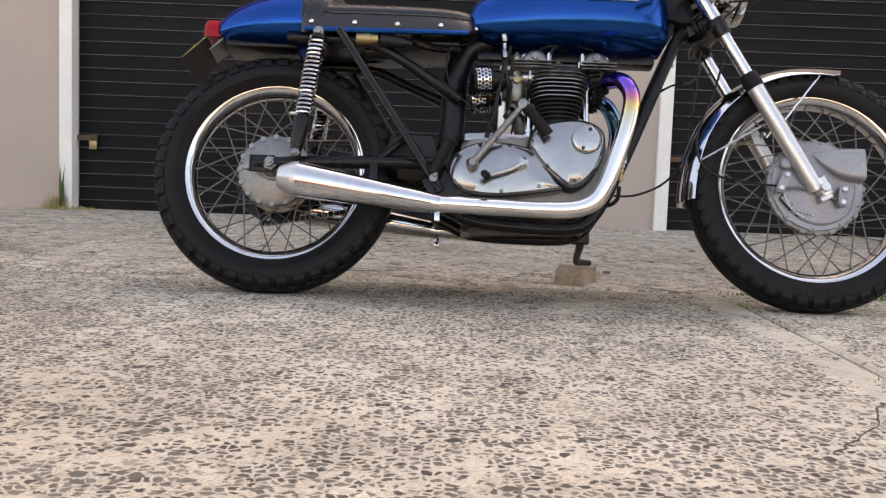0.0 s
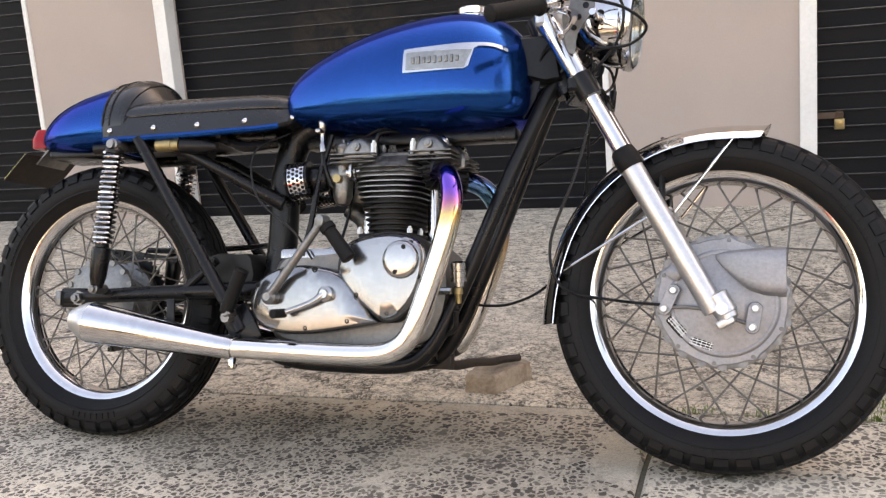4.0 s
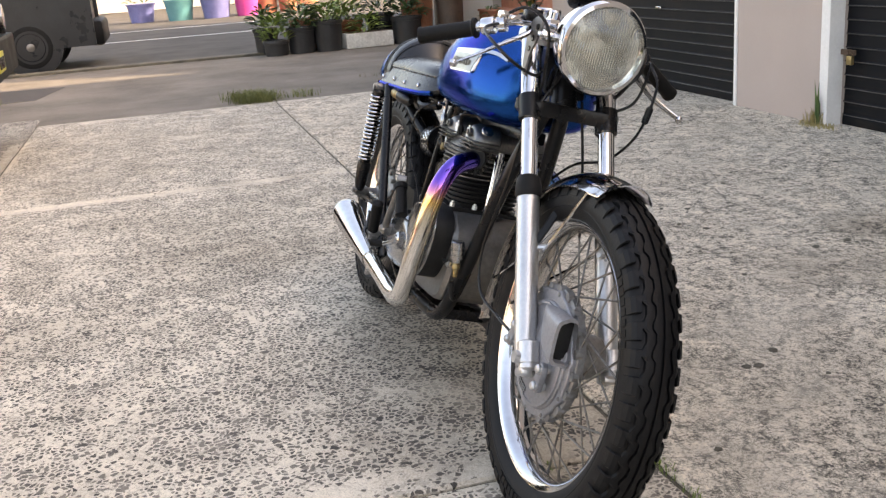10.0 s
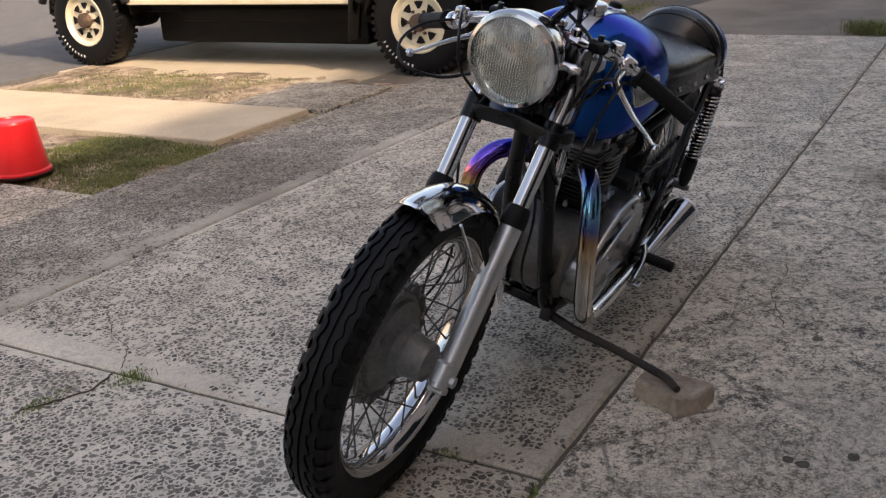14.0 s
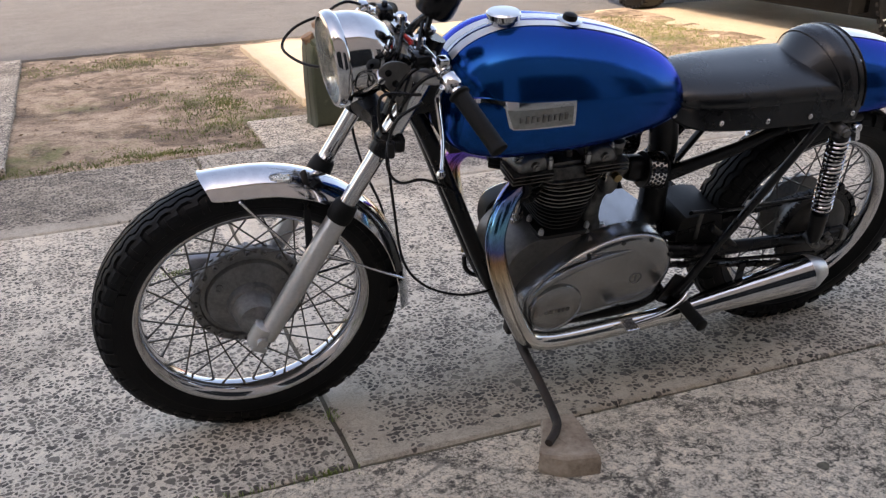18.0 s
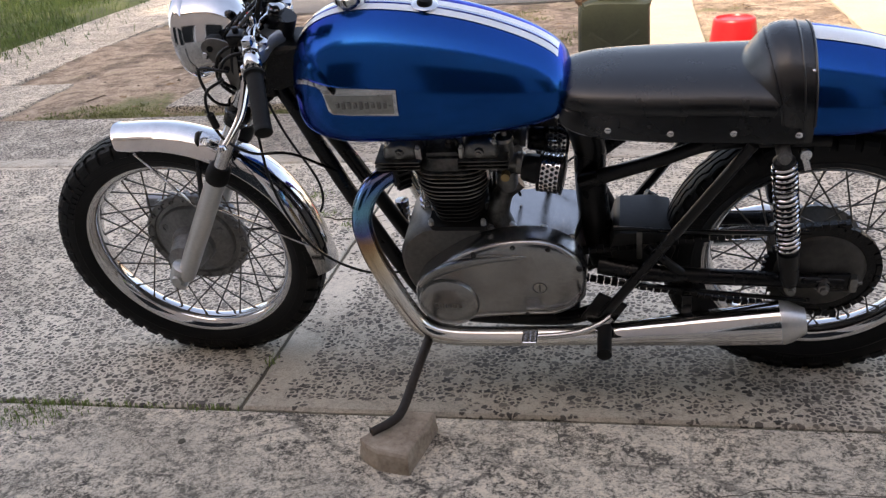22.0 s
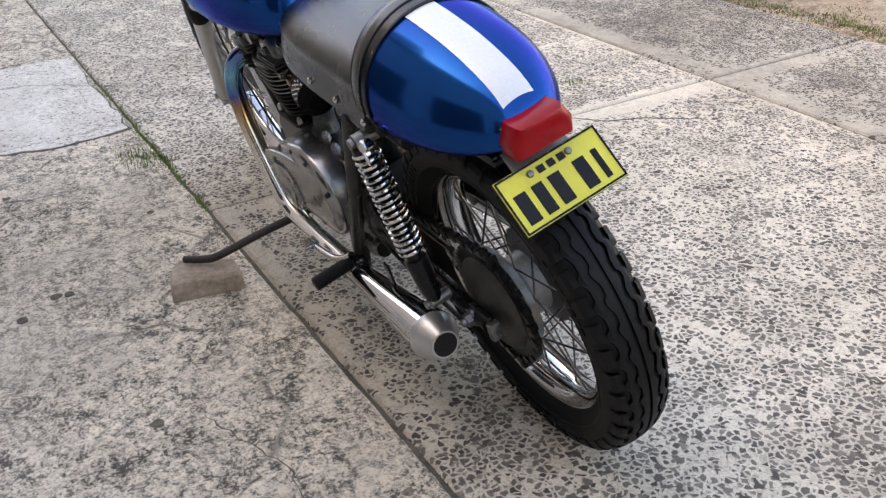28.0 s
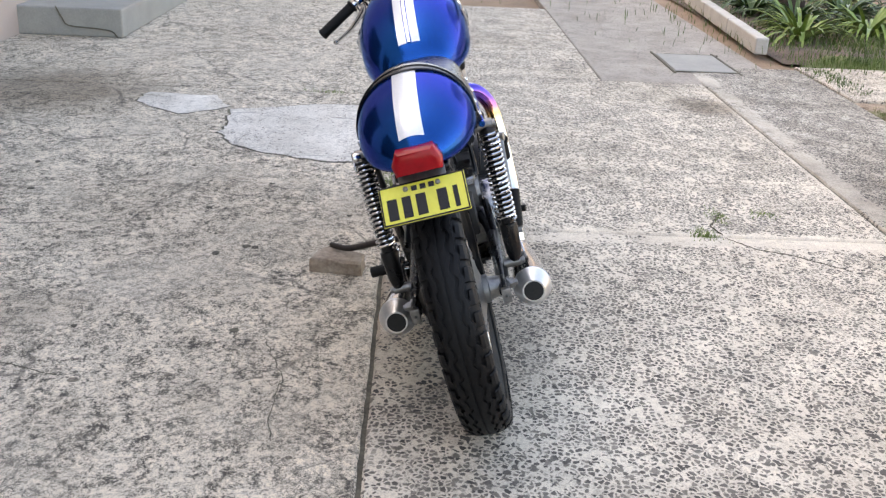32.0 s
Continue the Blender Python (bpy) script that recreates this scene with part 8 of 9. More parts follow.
def pot_plant(m, r0, r1, h, pot_mat, pot_label, plant, leaf_mat, label, round_pot=True, stems=0, rim=0.05):
    t = thing("potted_plant", m, label, "potted plant")
    bm = B()
    if round_pot:
        lathe(bm, [(0, 0), (0, r0), (h - rim, r0 + (r1 * 0.94 - r0) * (1 - rim / h)), (h - rim + 0.004, r1 * 0.985), (h - 0.004, r1), (h, r1 * 0.985), (h, r1 * 0.90), (h - 0.03, r1 * 0.86), (h - 0.03, 0)], (0, 0, 0), (0, 0, 1), 28)
    else:
        box(bm, (0, 0, h / 2), (r0 * 2, r1 * 2, h), None, 0.012)
    part("pot", bm, pot_mat, t, pot_label)
    bm = B()
    if round_pot:
        lathe(bm, [(h - 0.035, r1 * 0.87), (h - 0.02, 0.0)], (0, 0, 0), (0, 0, 1), 16)
    else:
        box(bm, (0, 0, h - 0.002), (r0 * 1.8, r1 * 1.8, 0.01))
    part("potting_soil", bm, M_MULCH, t)
    if stems:
        bm = B()
        rnd = random.Random(stems)
        for k in range(stems):
            a = 2 * math.pi * k / stems
            tube(bm, [(0, 0, h - 0.04), (0.03 * math.cos(a), 0.03 * math.sin(a), h + 0.15), (0.10 * math.cos(a + 0.4), 0.10 * math.sin(a + 0.4), h + 0.42)], [0.010, 0.008, 0.005], 6)
        part("stem", bm, M_RUST, t)
    leaves_mesh("foliage", plant, leaf_mat, t)
    return t


M_LIME = plain("lime_green_glaze", (0.30, 0.50, 0.06), (0.40, 0.60, 0.10), 0.35, 0, 50, 5, 0.05, 0.05)
M_BLACKPOT = plain("black_plastic_pot", (0.012, 0.012, 0.013), (0.028, 0.028, 0.028), 0.5, 0, 60, 8, 0.1)
M_BROWNPOT = plain("brown_pot", (0.055, 0.036, 0.028), (0.10, 0.068, 0.05), 0.55, 0, 60, 6, 0.1)
M_PINK = plain("pink_pot", (0.60, 0.05, 0.26), (0.70, 0.08, 0.32), 0.45, 0, 50, 5, 0.05)
M_PURPLE = plain("blue_violet_pot", (0.12, 0.13, 0.30), (0.18, 0.19, 0.40), 0.45, 0, 50, 5, 0.05)
M_TEAL = plain("teal_pot", (0.06, 0.22, 0.24), (0.10, 0.30, 0.32), 0.45, 0, 50, 5, 0.05)


def rosettes(vs, fs, seed, tips, size, count):
    """Leaves in whorls round the ends of bare stems."""
    rnd = random.Random(seed)
    for x, y, z, k in tips:
        for i in range(int(count * k)):
            a, up = i * 2.4 + rnd.uniform(-0.3, 0.3), 0.1 + 1.5 * (i / (count * k)) ** 1.3
            d = (math.cos(a), math.sin(a), up - 0.25)
            leaf(vs, fs, (x, y, z - 0.05 + 0.05 * i / count), d, size * k * rnd.uniform(0.75, 1.2), size * 0.42 * rnd.uniform(0.8, 1.2), rnd.uniform(0.05, 0.35), rnd)


def palm(vs, fs, seed, n, length, base):
    """Arching fronds, each with two rows of thin leaflets."""
    rnd = random.Random(seed)
    for k in range(n):
        a, lift, ln = 2.4 * k + rnd.uniform(-0.3, 0.3), rnd.uniform(0.9, 2.6), length * rnd.uniform(0.7, 1.1)
        d = Vector((math.cos(a), math.sin(a), lift)).normalized()
        drop = rnd.uniform(0.25, 0.6)
        pts = [Vector((0.03 * math.cos(a), 0.03 * math.sin(a), base)) + d * ln * u + Vector((0, 0, -drop * ln * u ** 2.4)) for u in np.linspace(0, 1, 19)]
        side = d.cross(Vector((0, 0, 1))).normalized()
        for p, q in zip(pts, pts[1:]):
            i = len(vs)
            w = side * 0.006
            vs += [tuple(p - w), tuple(p + w), tuple(q + w * 0.8), tuple(q - w * 0.8)]
            fs.append((i, i + 1, i + 2, i + 3))
        for i, p in enumerate(pts[5:]):
            t_ = (pts[min(18, i + 6)] - pts[i + 4]).normalized()
            for s in (-1, 1):
                for sh in (0.0, 0.5):
                    leaf(vs, fs, tuple(p + t_ * ln * sh / 18), tuple(t_ * 0.9 + side * s * rnd.uniform(0.6, 0.9) + Vector((0, 0, rnd.uniform(-0.1, 0.3)))), 0.24 * math.sin(0.5 + 2.3 * i / 14) * rnd.uniform(0.85, 1.15) + 0.04, 0.016, rnd.uniform(0.15, 0.5), rnd)


pot_plant(pose(-5.50, 2.66, -0.004), 0.140, 0.205, 0.345, M_LIME, "lime green pot", lambda v, f: bush(v, f, 1, 0.16, 0.15, 110, 0.09, 0.31), M_LEAF, "lime green glazed pot with a small leafy plant", rim=0.062)
TIPS = [(-0.02, -0.25, 0.82, 1.0), (0.05, -0.14, 0.92, 1.15), (0.0, 0.01, 0.80, 1.1), (0.06, 0.15, 0.85, 1.0), (-0.05, -0.05, 0.74, 0.8), (0.10, -0.10, 0.50, 0.9), (-0.10, 0.05, 0.70, 0.8), (0.04, 0.23, 0.76, 0.8)]
croton = pot_plant(pose(-6.15, 2.78, -0.004), 0.11, 0.14, 0.26, M_BLACKPOT, "black pot", lambda v, f: rosettes(v, f, 2, TIPS, 0.125, 22), M_LEAF3, "black pot with a tall bare-stemmed coppery croton")
for x, y, z, k in TIPS:
    bm = B()
    tube(bm, [(0, 0, 0.23), (x * 0.15, y * 0.2, 0.23 + (z - 0.23) * 0.5), (x, y, z + 0.01)], [0.009, 0.007, 0.005], 6)
    part("stem", bm, M_RUST, croton)
bm = B()
tube(bm, [(0.02, -0.10, 0.86), (0.02, -0.14, 1.05), (0.0, -0.12, 1.22), (0.02, -0.16, 1.42), (0.0, -0.13, 1.60)], [0.007, 0.008, 0.009, 0.007, 0.004], 6)
tube(bm, [(0.0, -0.12, 1.20), (0.0, -0.20, 1.27), (0.02, -0.24, 1.36)], [0.006, 0.005, 0.003], 6)
part("bare_branch", bm, M_RUST, croton, "bare grey-brown branch")
leaves_mesh("green_foliage", lambda v, f: rosettes(v, f, 5, [(x + 0.02, y + 0.03, z - 0.07, 0.8) for x, y, z, k in TIPS], 0.13, 12), M_LEAF, croton, "dark green lower leaves")
t = thing("bucket_pot", pose(-6.78, 2.80, -0.004), "empty black plastic bucket with grey dried cement, by the steps", "bucket")
bm = B()
lathe(bm, [(0, 0), (0, 0.095), (0.30, 0.118), (0.302, 0.135), (0.365, 0.142), (0.37, 0.136), (0.36, 0.126), (0.30, 0.112), (0.05, 0.092), (0.05, 0)], (0, 0, 0), (0, 0, 1), 28)
part("shell", bm, M_BLACKPOT, t)
bm = B()
lathe(bm, [(0.03, 0.1005), (0.035, 0.1025), (0.25, 0.1180), (0.255, 0.1160)], (0, 0, 0), (0, 0, 1), 28)
part("cement_crust", bm, plain("dried_cement", (0.06, 0.06, 0.065), (0.19, 0.185, 0.185), 0.9, 0, 60, 12, 0.4), t, "grey dried cement on the side")
pot_plant(pose(-6.35, 3.25, -0.004), 0.14, 0.18, 0.12, M_BLACKPOT, "black pot", lambda v, f: bush(v, f, 3, 0.45, 0.24, 300, 0.075, 0.05), M_LEAF, "bushy green shrub against the wall corner")
pot_plant(pose(-5.85, 2.86, -0.004), 0.10, 0.12, 0.08, M_BLACKPOT, "black pot", lambda v, f: bush(v, f, 33, 0.34, 0.19, 230, 0.065, 0.03), M_LEAF, "low green shrub beside the lime pot")
pot_plant(pose(-9.75, 3.60, 0.171), 0.05, 0.06, 0.05, M_TERRA, "terracotta pot", lambda v, f: bush(v, f, 34, 0.20, 0.13, 26, 0.10, 0.05), M_LEAF, "small terracotta pot with a sparse plant on the steps")
pot_plant(pose(-10.42, 3.24, -0.004), 0.17, 0.195, 0.575, M_BROWNPOT, "tall brown pot", lambda v, f: palm(v, f, 61, 17, 0.95, 0.53), M_LEAF2, "tall brown pot with a feathery arching palm")
row = [  # x, y, base radius, rim radius, height, pot, foliage, seed, leafiness
    (-10.35, 0.80, 0.15, 0.18, 0.20, M_BLACKPOT, M_LEAF2, 4, 0.34), (-10.40, 1.15, 0.17, 0.20, 0.34, M_BLACKPOT, M_LEAF, 5, 0.30), (-10.35, 1.50, 0.17, 0.21, 0.40, M_BLACKPOT, M_LEAF2, 6, 0.22), (-10.40, 2.60, 0.18, 0.22, 0.36, M_BLACKPOT, M_LEAF, 8, 0.26),
    (-10.70, 2.30, 0.16, 0.20, 0.42, M_BLACKPOT, M_LEAF, 9, 0.40), (-10.75, 1.85, 0.18, 0.22, 0.36, M_TERRA, M_LEAF2, 10, 0.32), (-10.80, 1.25, 0.16, 0.20, 0.42, M_TERRA, M_LEAF2, 12, 0.40), (-10.75, 0.72, 0.14, 0.18, 0.34, M_BLACKPOT, M_LEAF, 13, 0.30),
    (-10.75, 2.85, 0.2, 0.25, 0.62, M_TERRA, M_LEAF, 14, 0.45), (-10.9, 3.35, 0.2, 0.22, 0.62, M_BROWNPOT, M_LEAF, 16, 0.7)]
words = {"black_plastic_pot": "black plastic", "terracotta": "terracotta", "brown_pot": "tall brown", "pink_pot": "bright pink", "blue_violet_pot": "blue-violet", "teal_pot": "teal"}
for x, y, r0, r1, h, pm, lm, sd, lh in row:
    w = words[pm.name]
    pot_plant(pose(x, y, -0.004), r0, r1, h, pm, f"{w} pot", lambda v, f, sd=sd, lh=lh, h=h, r1=r1: bush(v, f, sd, lh, r1 * 1.25, 130, 0.13, h - 0.03, 0.5), lm, f"{w} pot with leafy plants in the garden row")
pot_plant(pose(-10.45, 2.04, -0.004, 0, 0, 4), 0.17, 0.33, 0.20, plain("flaking_white_box", (0.50, 0.48, 0.43), (0.74, 0.72, 0.66), 0.7, 0, 40, 10, 0.3), "white box", lambda v, f: bush(v, f, 40, 0.25, 0.26, 150, 0.12, 0.17), M_LEAF2, "flaking white planter box with bright plants", round_pot=False)
for x, y, r, h, pm, sd in ((-25.0, 0.95, 0.44, 0.55, M_PURPLE, 50), (-25.2, 0.0, 0.42, 0.55, M_TEAL, 51), (-25.0, 1.78, 0.36, 0.60, M_PINK, 52), (-25.6, 2.38, 0.36, 0.8, M_TERRA, 53), (-25.4, 2.95, 0.30, 0.7, M_TERRA, 54), (-30.0, 4.0, 0.70, 0.9, M_TERRA, 55), (-25.8, -1.0, 0.4, 0.5, M_PURPLE, 56)):
    w = words[pm.name]
    pot_plant(pose(x, y, -0.035), r * 0.75, r, h, pm, f"{w} pot", lambda v, f, sd=sd, h=h, r=r: bush(v, f, sd, 0.5, r * 1.2, 90, 0.2, h - 0.04, 0.5), M_LEAF, f"large {w} pot with a plant by the street")
for k, (x, y, z) in enumerate(((5.9, -3.05, 1.0), (6.6, -3.25, 1.15), (7.4, -3.10, 1.1), (6.2, -3.75, 1.1), (7.1, -3.9, 1.2), (8.2, -3.4, 1.2), (8.0, -4.2, 1.2))):
    t = thing("strap_leaf_plant", pose(x, y, 0.0), "clump of arching green strap leaves in the mulch", "plant", "garden clumps")
    leaves_mesh("foliage", lambda v, f, k=k, z=z: straps(v, f, 70 + k, 70, 0.62 * z, 0.035, 0.95), M_LEAF if k % 3 else M_LEAF2, t)
t = thing("tree", pose(7.35, -3.45, 0.0), "dark tree stump trunk standing in the garden bed", "tree")
bm = B()
tube(bm, [(0, 0, -0.05), (0.01, 0, 0.1), (0, 0.02, 0.6), (0.03, 0.03, 1.6), (0.0, 0.1, 2.6)], [0.20, 0.15, 0.13, 0.12, 0.09], 14, 4)
part("trunk", bm, plain("dark_bark", (0.04, 0.028, 0.022), (0.09, 0.06, 0.045), 0.9, 0, 40, 8, 0.8), t)
leaves_mesh("crown", lambda v, f: bush(v, f, 90, 2.2, 1.3, 700, 0.28, 2.0, 0.2), M_LEAF, t)

# ---- brick steps and the wall behind them ----
steps = thing("steps", Matrix(), "terracotta-tiled garden steps against a pale wall", "steps", kind="structure")
for k in range(4):
    bm = B()
    y0 = 3.42 + 0.34 * k
    box(bm, (-9.5, (y0 + 5.4) / 2, (0.15 + 0.175 * k) / 2), (2.45, 5.4 - y0, 0.15 + 0.175 * k))
    part("riser", bm, M_TERRA, steps, smooth=False)
    for j in range(9):
        bm = B()
        box(bm, (-10.74 + 0.276 * (j + 0.5), y0 + 0.155, 0.1625 + 0.175 * k), (0.271, 0.355, 0.025), None, 0.006)
        part("tread_tile", bm, M_TERRA, steps, smooth=False)
M_PALE = plain("pale_wall_paint", (0.44, 0.40, 0.36), (0.54, 0.50, 0.455), 0.8, 0, 200, 1.5, 0.3)
w = thing("wall_east", Matrix(), "pale painted house wall behind the steps", "wall", kind="structure")
bm = B()
box(bm, (-11.3, 7.2, 2.0), (0.3, 7.6, 4.2))
part("painted_wall", bm, M_PALE, w, smooth=False)
bm = B()
box(bm, (-11.13, 3.75, 1.15), (0.06, 0.70, 2.1), None, 0.01)
part("white_door", bm, M_WHITE, w, "white-painted door leaf", smooth=False)
bm = B()
tube(bm, [(-11.11, 5.30, 0.0), (-11.11, 5.30, 4.0)], 0.040, 12, 1)
part("downpipe", bm, M_PALE, w, "painted downpipe")
# wall closing the yard behind the steps, oversized to cast added shade
bm = B()
box(bm, (-12.45, 6.6, 4.4), (13.1, 0.5, 8.8))
tagged(part("wall_yard", bm, M_PALE, smooth=False), "plain pale wall closing the yard, oversized to cast shade", "wall", kind="structure")
# plain house fronts that close the place across both streets
for nm, c, s in (("wall_south", (2, -27, 2.2), (70, 0.4, 4.4)), ("wall_far_east", (-36, -4, 2.0), (0.4, 46, 4.0)), ("wall_west", (26, -6, 2.0), (0.4, 42, 4.0))):
    bm = B()
    box(bm, c, s)
    tagged(part(nm, bm, M_PALE, smooth=False), "plain pale wall across the street", "wall", kind="structure")


# ---- parked vehicles ----
M_AMBER = plain("dull_amber_lens", (0.20, 0.06, 0.02), (0.30, 0.09, 0.03), 0.3, 0.0, 60, 9, 0.05)
M_LAMP = plain("clear_lamp_lens", (0.55, 0.56, 0.57), (0.75, 0.76, 0.77), 0.15, 0.5, 60, 9, 0.0, 0.05)
M_SILVER = plain("dark_grey_paint", (0.018, 0.020, 0.023), (0.032, 0.035, 0.039), 0.3, 0.3, 90, 4, 0.0)
M_CAR = plain("white_car_paint", (0.74, 0.73, 0.68), (0.84, 0.83, 0.78), 0.3, 0.0, 200, 3, 0.0, 0.06, 0.5)
M_CREAM = plain("cream_wheel_paint", (0.60, 0.53, 0.38), (0.70, 0.63, 0.48), 0.45, 0.0, 40, 8, 0.1)
M_TRIM = plain("black_trim", (0.005, 0.005, 0.0055), (0.013, 0.013, 0.0135), 0.55, 0, 80, 6, 0.1, 0.15, 0.0, 0.1)
M_CARGLASS = plain("tinted_car_glass", (0.01, 0.012, 0.012), (0.015, 0.018, 0.018), 0.06, 0.0, 30, 4, 0.0, 0.02)


def car_wheel(parent, x, y, z, r, s, rim_mat, spokes, lettered):
    """A road wheel on the side s of the car; the car's own axes: x to its right side, y ahead."""
    bm = B()
    c = Vector((x, y, z))
    d = (s, 0, 0)
    lathe(bm, [(-0.12, r * 0.54), (-0.125, r * 0.80), (-0.110, r * 0.93), (-0.085, r * 0.985), (-0.04, r), (0.04, r), (0.085, r * 0.985), (0.110, r * 0.93), (0.125, r * 0.80), (0.116, r * 0.55), (0.06, r * 0.51), (-0.06, r * 0.51)], c, d, 56, True)
    w = part("wheel", bm, M_RUBBER, parent, "chunky black tyre on a pale steel wheel" if lettered else "")
    if lettered:
        bm = B()
        for k in range(44):
            a = 2 * math.pi * k / 44
            for q in (-1, 1):
                rr = r * 0.962
                box(bm, c + Vector((s * 0.088 * q, rr * math.cos(a), rr * math.sin(a))), (0.050, 0.030, 0.028), Matrix.Rotation(a, 4, "X"))
        tagged(part("tread_lug", bm, M_RUBBER, w, smooth=False, weld=False), kind="stuff")
        bm = B()
        for a0, n in ((0.7, 11), (3.6, 9)):
            for k in range(n):
                a = a0 + 0.115 * k
                box(bm, c + Vector((s * 0.127, r * 0.80 * math.cos(a), r * 0.80 * math.sin(a))), (0.003, 0.011, 0.020), Matrix.Rotation(a - math.pi / 2, 4, "X"))
        part("white_bar", bm, M_WHITE, w, "raised white side-wall bars", smooth=False, weld=False)
    bm = B()
    lathe(bm, [(0.085, r * 0.54), (0.120, r * 0.565), (0.124, r * 0.54), (0.095, r * 0.49), (0.070, r * 0.455), (0.076, r * 0.41), (0.094, r * 0.20), (0.088, 0.0), (0.0, 0.0), (0.0, r * 0.52)], c, d, 40)
    rim = part("rim", bm, rim_mat, w)
    for k in range(spokes):
        bm = B()
        a = 2 * math.pi * k / spokes
        tri = [(r * 0.25, -0.008 * r / 0.4), (r * 0.25, 0.008 * r / 0.4), (r * 0.375, 0.036 * r / 0.4), (r * 0.39, 0.0), (r * 0.375, -0.036 * r / 0.4)]
        ring = []
        for h in (0.070, 0.0955):
            ring.append([c + Vector((s * h, p * math.cos(a) - q * math.sin(a), p * math.sin(a) + q * math.cos(a))) for p, q in tri])
        loft(bm, ring)
        part("rim_opening", bm, M_TRIM, rim, smooth=False)
    bm = B()
    lathe(bm, [(0.08, r * 0.17), (0.135, r * 0.16), (0.145, r * 0.10), (0.145, 0)], c, d, 16)
    for k in range(6):
        a = 2 * math.pi * k / 6
        lathe(bm, [(0.085, 0.012), (0.112, 0.011), (0.113, 0)], c + Vector((0, r * 0.22 * math.cos(a), r * 0.22 * math.sin(a))), d, 6)
    part("hub", bm, M_RUST if lettered else M_DULL, rim, "rusty hub")
    return w


def arch_side(bm, x, thick, y0, y1, z0, z1, arches, r):
    """A body side with round wheel arches cut from its lower edge."""
    line = [(y0, z1), (y0, z0)]
    for yc, zc in sorted(arches):
        h = math.sqrt(max(0.0, r * r - (z0 - zc) ** 2))
        a0 = math.atan2(z0 - zc, -h)
        a1 = math.atan2(z0 - zc, h)
        for k in range(15):
            a = a0 + (a1 - a0) * k / 14
            line.append((yc + r * math.cos(a), zc + r * math.sin(a)))
    line += [(y1, z0), (y1, z1)]
    loft(bm, [[Vector((xx, p, q)) for p, q in line] for xx in (x - thick / 2, x + thick / 2)])


def off_roader():
    # stands across the end of the verge, nose towards the garages
    t = thing("off_road_truck", pose(-4.07, -4.33, -0.022, 0, 0, 2.0), "white four-wheel-drive truck with black bull bar and cream wheels, parked", "truck")
    F, R, H = 1.62, -1.62, 0.385
    for s in (-1, 1):
        bm = B()
        arch_side(bm, s * 0.80, 0.06, -2.45, 2.36, 0.56, 1.18, [(F, H + 0.02), (R, H + 0.02)], 0.50)
        part("body_side", bm, M_CAR, t, "cream-white body panel", smooth=False)
        for yc, n in ((F, "wheel_arch"), (R, "wheel_arch")):
            bm = B()
            tube(bm, [(s * 0.84, yc + 0.505 * math.cos(a), H + 0.02 + 0.505 * math.sin(a)) for a in np.linspace(0.25, math.pi - 0.25, 16)], 0.034, 8, 2, flat=1.2)
            part(n, bm, M_TRIM, t, "black wheel-arch flare")
            bm = B()
            hood = []
            for x in (s * 0.79, s * 0.50):
                hood.append([Vector((x, yc + r_ * math.cos(a), H + 0.02 + r_ * math.sin(a))) for r_, seq in ((0.485, np.linspace(0.05, math.pi - 0.05, 16)), (0.470, np.linspace(math.pi - 0.05, 0.05, 16))) for a in seq])
            loft(bm, hood)
            box(bm, (s * 0.49, yc, 0.70), (0.02, 0.90, 0.34))
            part("arch_liner", bm, M_TRIM, t)
            car_wheel(t, s * 0.745, yc, H, H, s, M_CREAM, 8, True)
        bm = B()
        box(bm, (s * 0.80, F - 0.56, 0.42), (0.16, 0.02, 0.34), Matrix.Rotation(radians(-6), 4, "X"), 0.004)
        part("mud_flap", bm, M_GRIP, t)
        bm = B()
        box(bm, (s * 0.832, 0.52, 0.87), (0.004, 0.006, 0.58))
        box(bm, (s * 0.832, -0.60, 0.87), (0.004, 0.006, 0.58))
        part("door_gap", bm, M_TRIM, t, smooth=False)
        bm = B()
        box(bm, (s * 0.80, -0.05, 0.535), (0.06, 2.2, 0.05), None, 0.01)
        part("sill", bm, M_CREAM, t, smooth=False)
        bm = B()
        plate_of(bm, [(0.55, 1.19), (0.30, 1.72), (-0.62, 1.74), (-0.66, 1.19)], [(s * 0.755, 1.0), (s * 0.765, 1.0)], "x", 1, False)
        part("side_window", bm, M_CARGLASS, t, smooth=False)
    bm = B()
    box(bm, (0, 1.41, 1.06), (1.56, 1.90, 0.22), None, 0.05)
    part("bonnet", bm, M_CAR, t)
    bm = B()
    plate_of(bm, [(0.62, 1.15), (0.28, 1.78), (-0.70, 1.82), (-0.78, 1.15)], [(-0.76, 0.97), (-0.74, 1.0), (0.74, 1.0), (0.76, 0.97)], "x", 1, False)
    part("cab", bm, M_CAR, t, smooth=False)
    bm = B()
    box(bm, (0, 0.462, 1.48), (1.36, 0.02, 0.56), Matrix.Rotation(radians(28), 4, "X"), 0.004)
    part("windscreen", bm, M_CARGLASS, t, smooth=False)
    bm = B()
    box(bm, (0, -1.62, 1.16), (1.60, 1.70, 0.06), None, 0.01)
    box(bm, (0, -2.44, 0.88), (1.56, 0.06, 0.60), None, 0.01)
    part("tray", bm, M_CAR, t, smooth=False)
    bm = B()
    box(bm, (0, -0.1, 0.52), (1.1, 4.3, 0.20), None, 0.02)
    box(bm, (0, 0.0, 0.565), (1.52, 4.4, 0.03))
    box(bm, (-0.35, -0.2, 0.40), (0.40, 1.6, 0.22), None, 0.03)
    box(bm, (0.40, 0.1, 0.42), (0.30, 1.9, 0.16), None, 0.03)
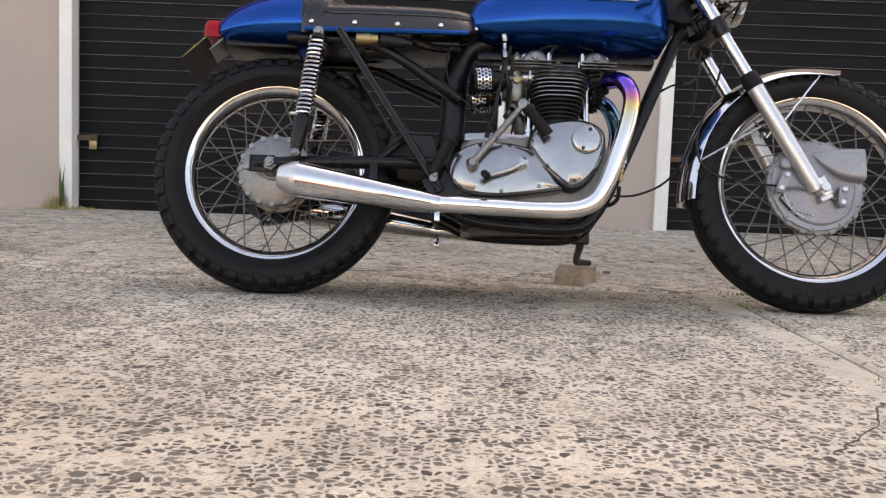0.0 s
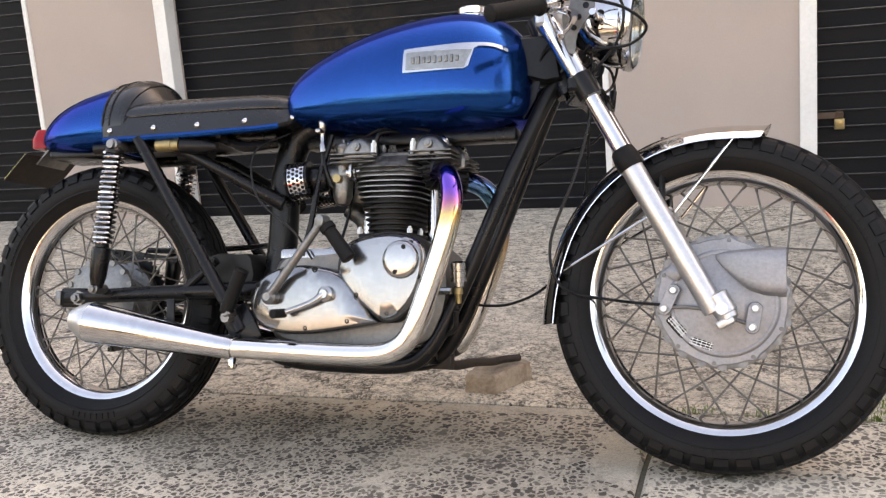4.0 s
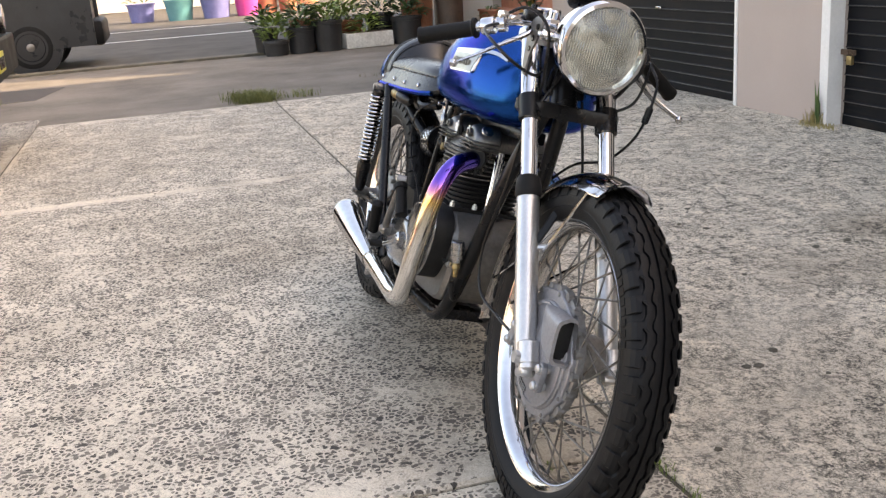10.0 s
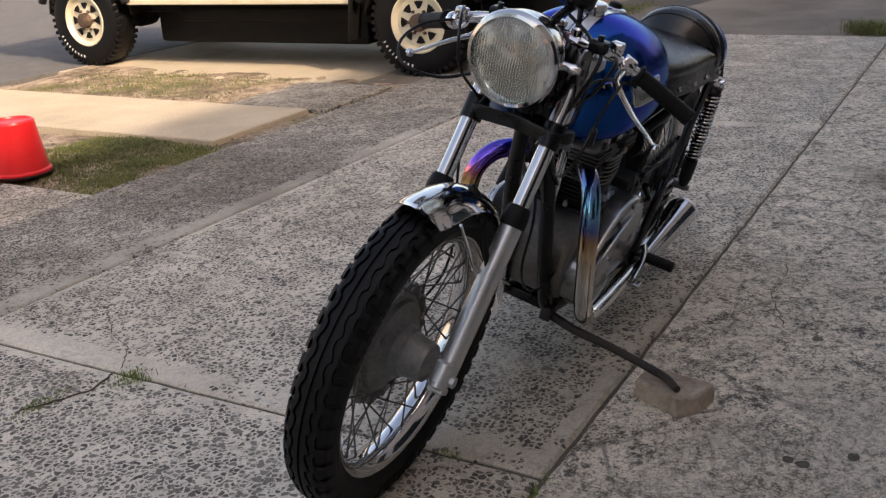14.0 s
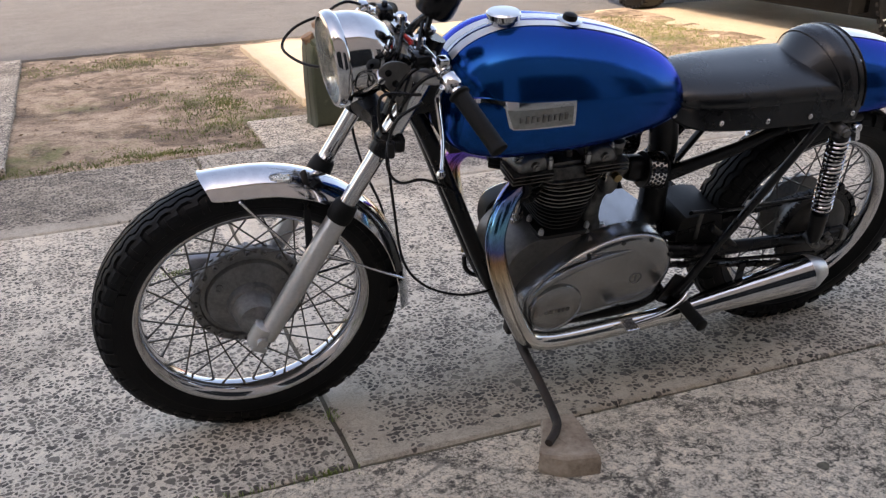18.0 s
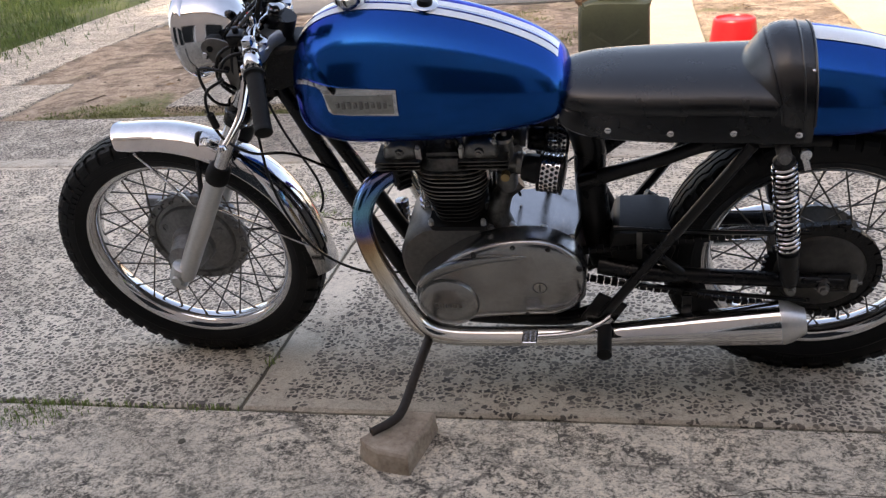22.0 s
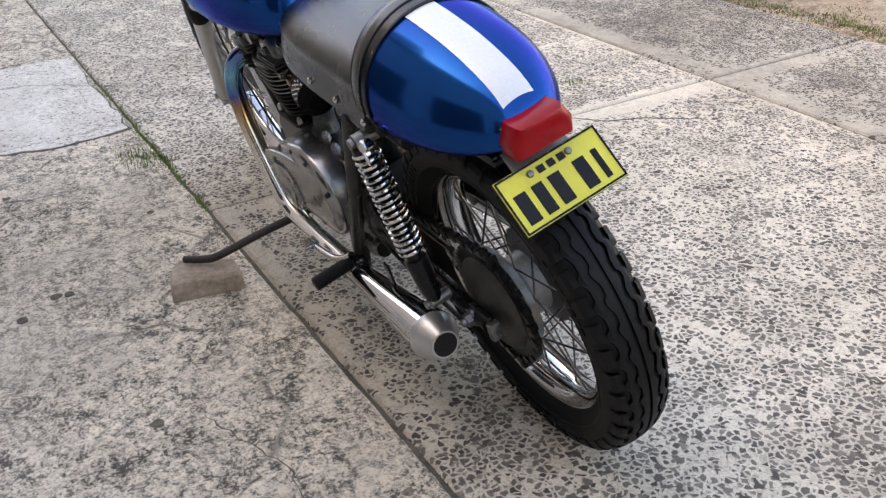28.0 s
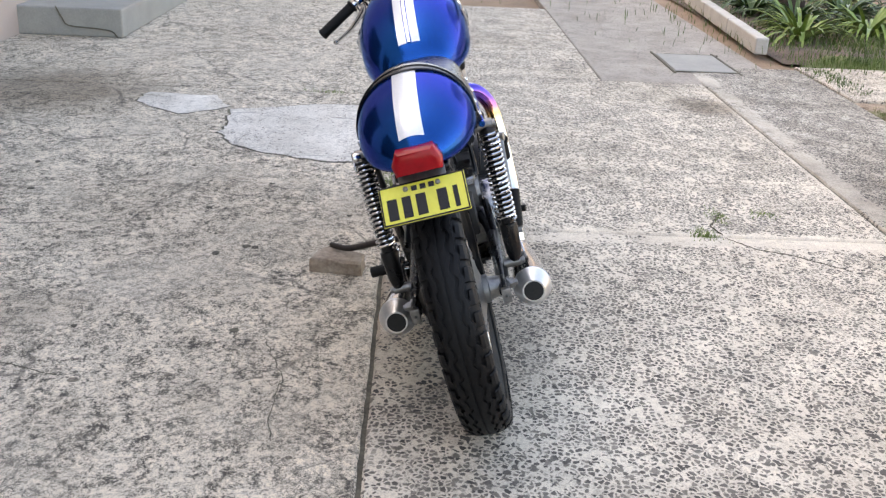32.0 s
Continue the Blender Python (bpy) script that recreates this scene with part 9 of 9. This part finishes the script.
    for y in (F, R):
        tube(bm, [(-0.7, y, H), (0.7, y, H)], 0.05, 10, 1)
        lathe(bm, [(-0.13, 0.04), (-0.08, 0.13), (0.08, 0.13), (0.13, 0.04)], (0.15, y, H), (1, 0, 0), 14)
    part("chassis", bm, M_TRIM, t)
    # black blocks added below the chassis to hide and darken the ground there
    bm = B()
    box(bm, (0.0, -0.05, 0.37), (1.05, 2.1, 0.40), None, 0.03)
    box(bm, (0.0, 1.66, 0.45), (0.90, 1.35, 0.42), None, 0.05)
    part("underbody_shade_block", bm, M_TRIM, t)
    bm = B()
    box(bm, (0, 2.37, 0.96), (1.20, 0.06, 0.24), None, 0.01)
    part("grille", bm, M_TRIM, t)
    for s in (-1, 1):
        bm = B()
        box(bm, (s * 0.62, 2.385, 0.965), (0.30, 0.06, 0.19), None, 0.02)
        part("headlight", bm, M_LAMP, t, "clear headlight")
        bm = B()
        box(bm, (s * 0.800, 2.30, 0.965), (0.066, 0.16, 0.19), None, 0.015)
        part("corner_lamp", bm, M_LAMP, t)
    bm = B()
    plate_of(bm, [(-0.92, 2.10), (-0.92, 2.40), (-0.72, 2.66), (0.72, 2.66), (0.92, 2.40), (0.92, 2.10)], [(0.545, 0.95), (0.57, 1.0), (0.78, 1.0), (0.80, 0.98)], "z", 1, False)
    bar = part("bull_bar", bm, M_TRIM, t, "black steel bull bar", smooth=False)
    for pts in ([(-0.62, 2.60, 0.79), (-0.60, 2.57, 1.05), (-0.40, 2.57, 1.12), (0.40, 2.57, 1.12), (0.60, 2.57, 1.05), (0.62, 2.60, 0.79)],):
        bm = B()
        tube(bm, pts, 0.028, 10, 5)
        part("hoop", bm, M_TRIM, bar)
    for x in (-0.3, 0.3):
        bm = B()
        lathe(bm, [(0, 0.09), (0.07, 0.085), (0.075, 0)], (x, 2.59, 0.92), (0, 1, 0), 20)
        part("spot_lamp", bm, M_POLISH, bar)
    for s in (-1, 1):
        bm = B()
        box(bm, (s * 0.806, 2.548, 0.70), (0.14, 0.016, 0.050), Matrix.Rotation(s * -0.915, 4, "Z"), 0.004)
        part("indicator", bm, M_AMBER, bar, "dull amber indicator lamp")
    bm = B()
    box(bm, (0.46, 2.671, 0.67), (0.36, 0.012, 0.12), None, 0.002)
    np_ = part("number_plate", bm, M_PLATE, bar, "yellow number plate with dark bars", smooth=False)
    bm = B()
    for k in range(6):
        box(bm, (0.34 + 0.048 * k, 2.6785, 0.665), (0.026, 0.004, 0.070))
    part("dark_bar", bm, M_BLACK, np_, smooth=False)
    return t


off_roader()


def far_car():
    t = thing("parked_car", pose(-12.4, -3.60, -0.035, 0, 0, 0), "dark grey van with black bumpers, parked across the street", "car")
    for s in (-1, 1):
        bm = B()
        arch_side(bm, s * 0.82, 0.08, -2.3, 2.10, 0.30, 1.15, [(1.25, 0.34), (-1.35, 0.34)], 0.41)
        part("body_side", bm, M_SILVER, t, "dark grey van body", smooth=False)
        for yc in (1.25, -1.35):
            car_wheel(t, s * 0.74, yc, 0.335, 0.335, s, M_TRIM, 6, False)
        bm = B()
        box(bm, (s * 0.862, -0.05, 0.80), (0.012, 0.008, 0.65))
        part("door_gap", bm, M_TRIM, t, smooth=False)
    bm = B()
    box(bm, (0, -0.1, 0.80), (1.56, 4.3, 0.70), None, 0.08)
    part("body", bm, M_SILVER, t)
    bm = B()
    plate_of(bm, [(1.75, 1.12), (0.95, 1.75), (-2.1, 1.80), (-2.3, 1.15)], [(-0.76, 0.95), (-0.72, 1.0), (0.72, 1.0), (0.76, 0.95)], "x", 3)
    part("cabin", bm, M_CARGLASS, t, "dark glazed cabin")
    for s in (-1, 1):
        bm = B()
        box(bm, (0, s * 2.16 - 0.05, 0.46), (1.66, 0.22, 0.34), None, 0.06)
        part("bumper", bm, M_TRIM, t)
    return t


far_car()
bm = B()
plate_of(bm, [(-8.9, -2.75), (-8.75, -1.75), (-7.6, -1.95), (-7.55, -2.85)], [(-0.010, 1.0), (-0.0015, 0.99)], "z", 1, False)
part("old_slab", bm, plain("dark_brown_concrete", (0.045, 0.036, 0.028), (0.085, 0.07, 0.056), 0.8, 0, 90, 4, 0.3), pavement, "dark brown slab", smooth=False)
# parking lines on the side street
bm = B()
for x in (-17.2, -21.0):
    box(bm, (x, -0.9, -0.034), (0.09, 5.0, 0.004))
part("parking_line", bm, M_WHITE, road, "worn white line", smooth=False)
bm = B()
box(bm, (-10.75, 0.0, -0.005), (0.25, 7.2, 0.06), None, 0.01)
part("gutter_edge", bm, M_JOINT, road, "dark drain channel", smooth=False)
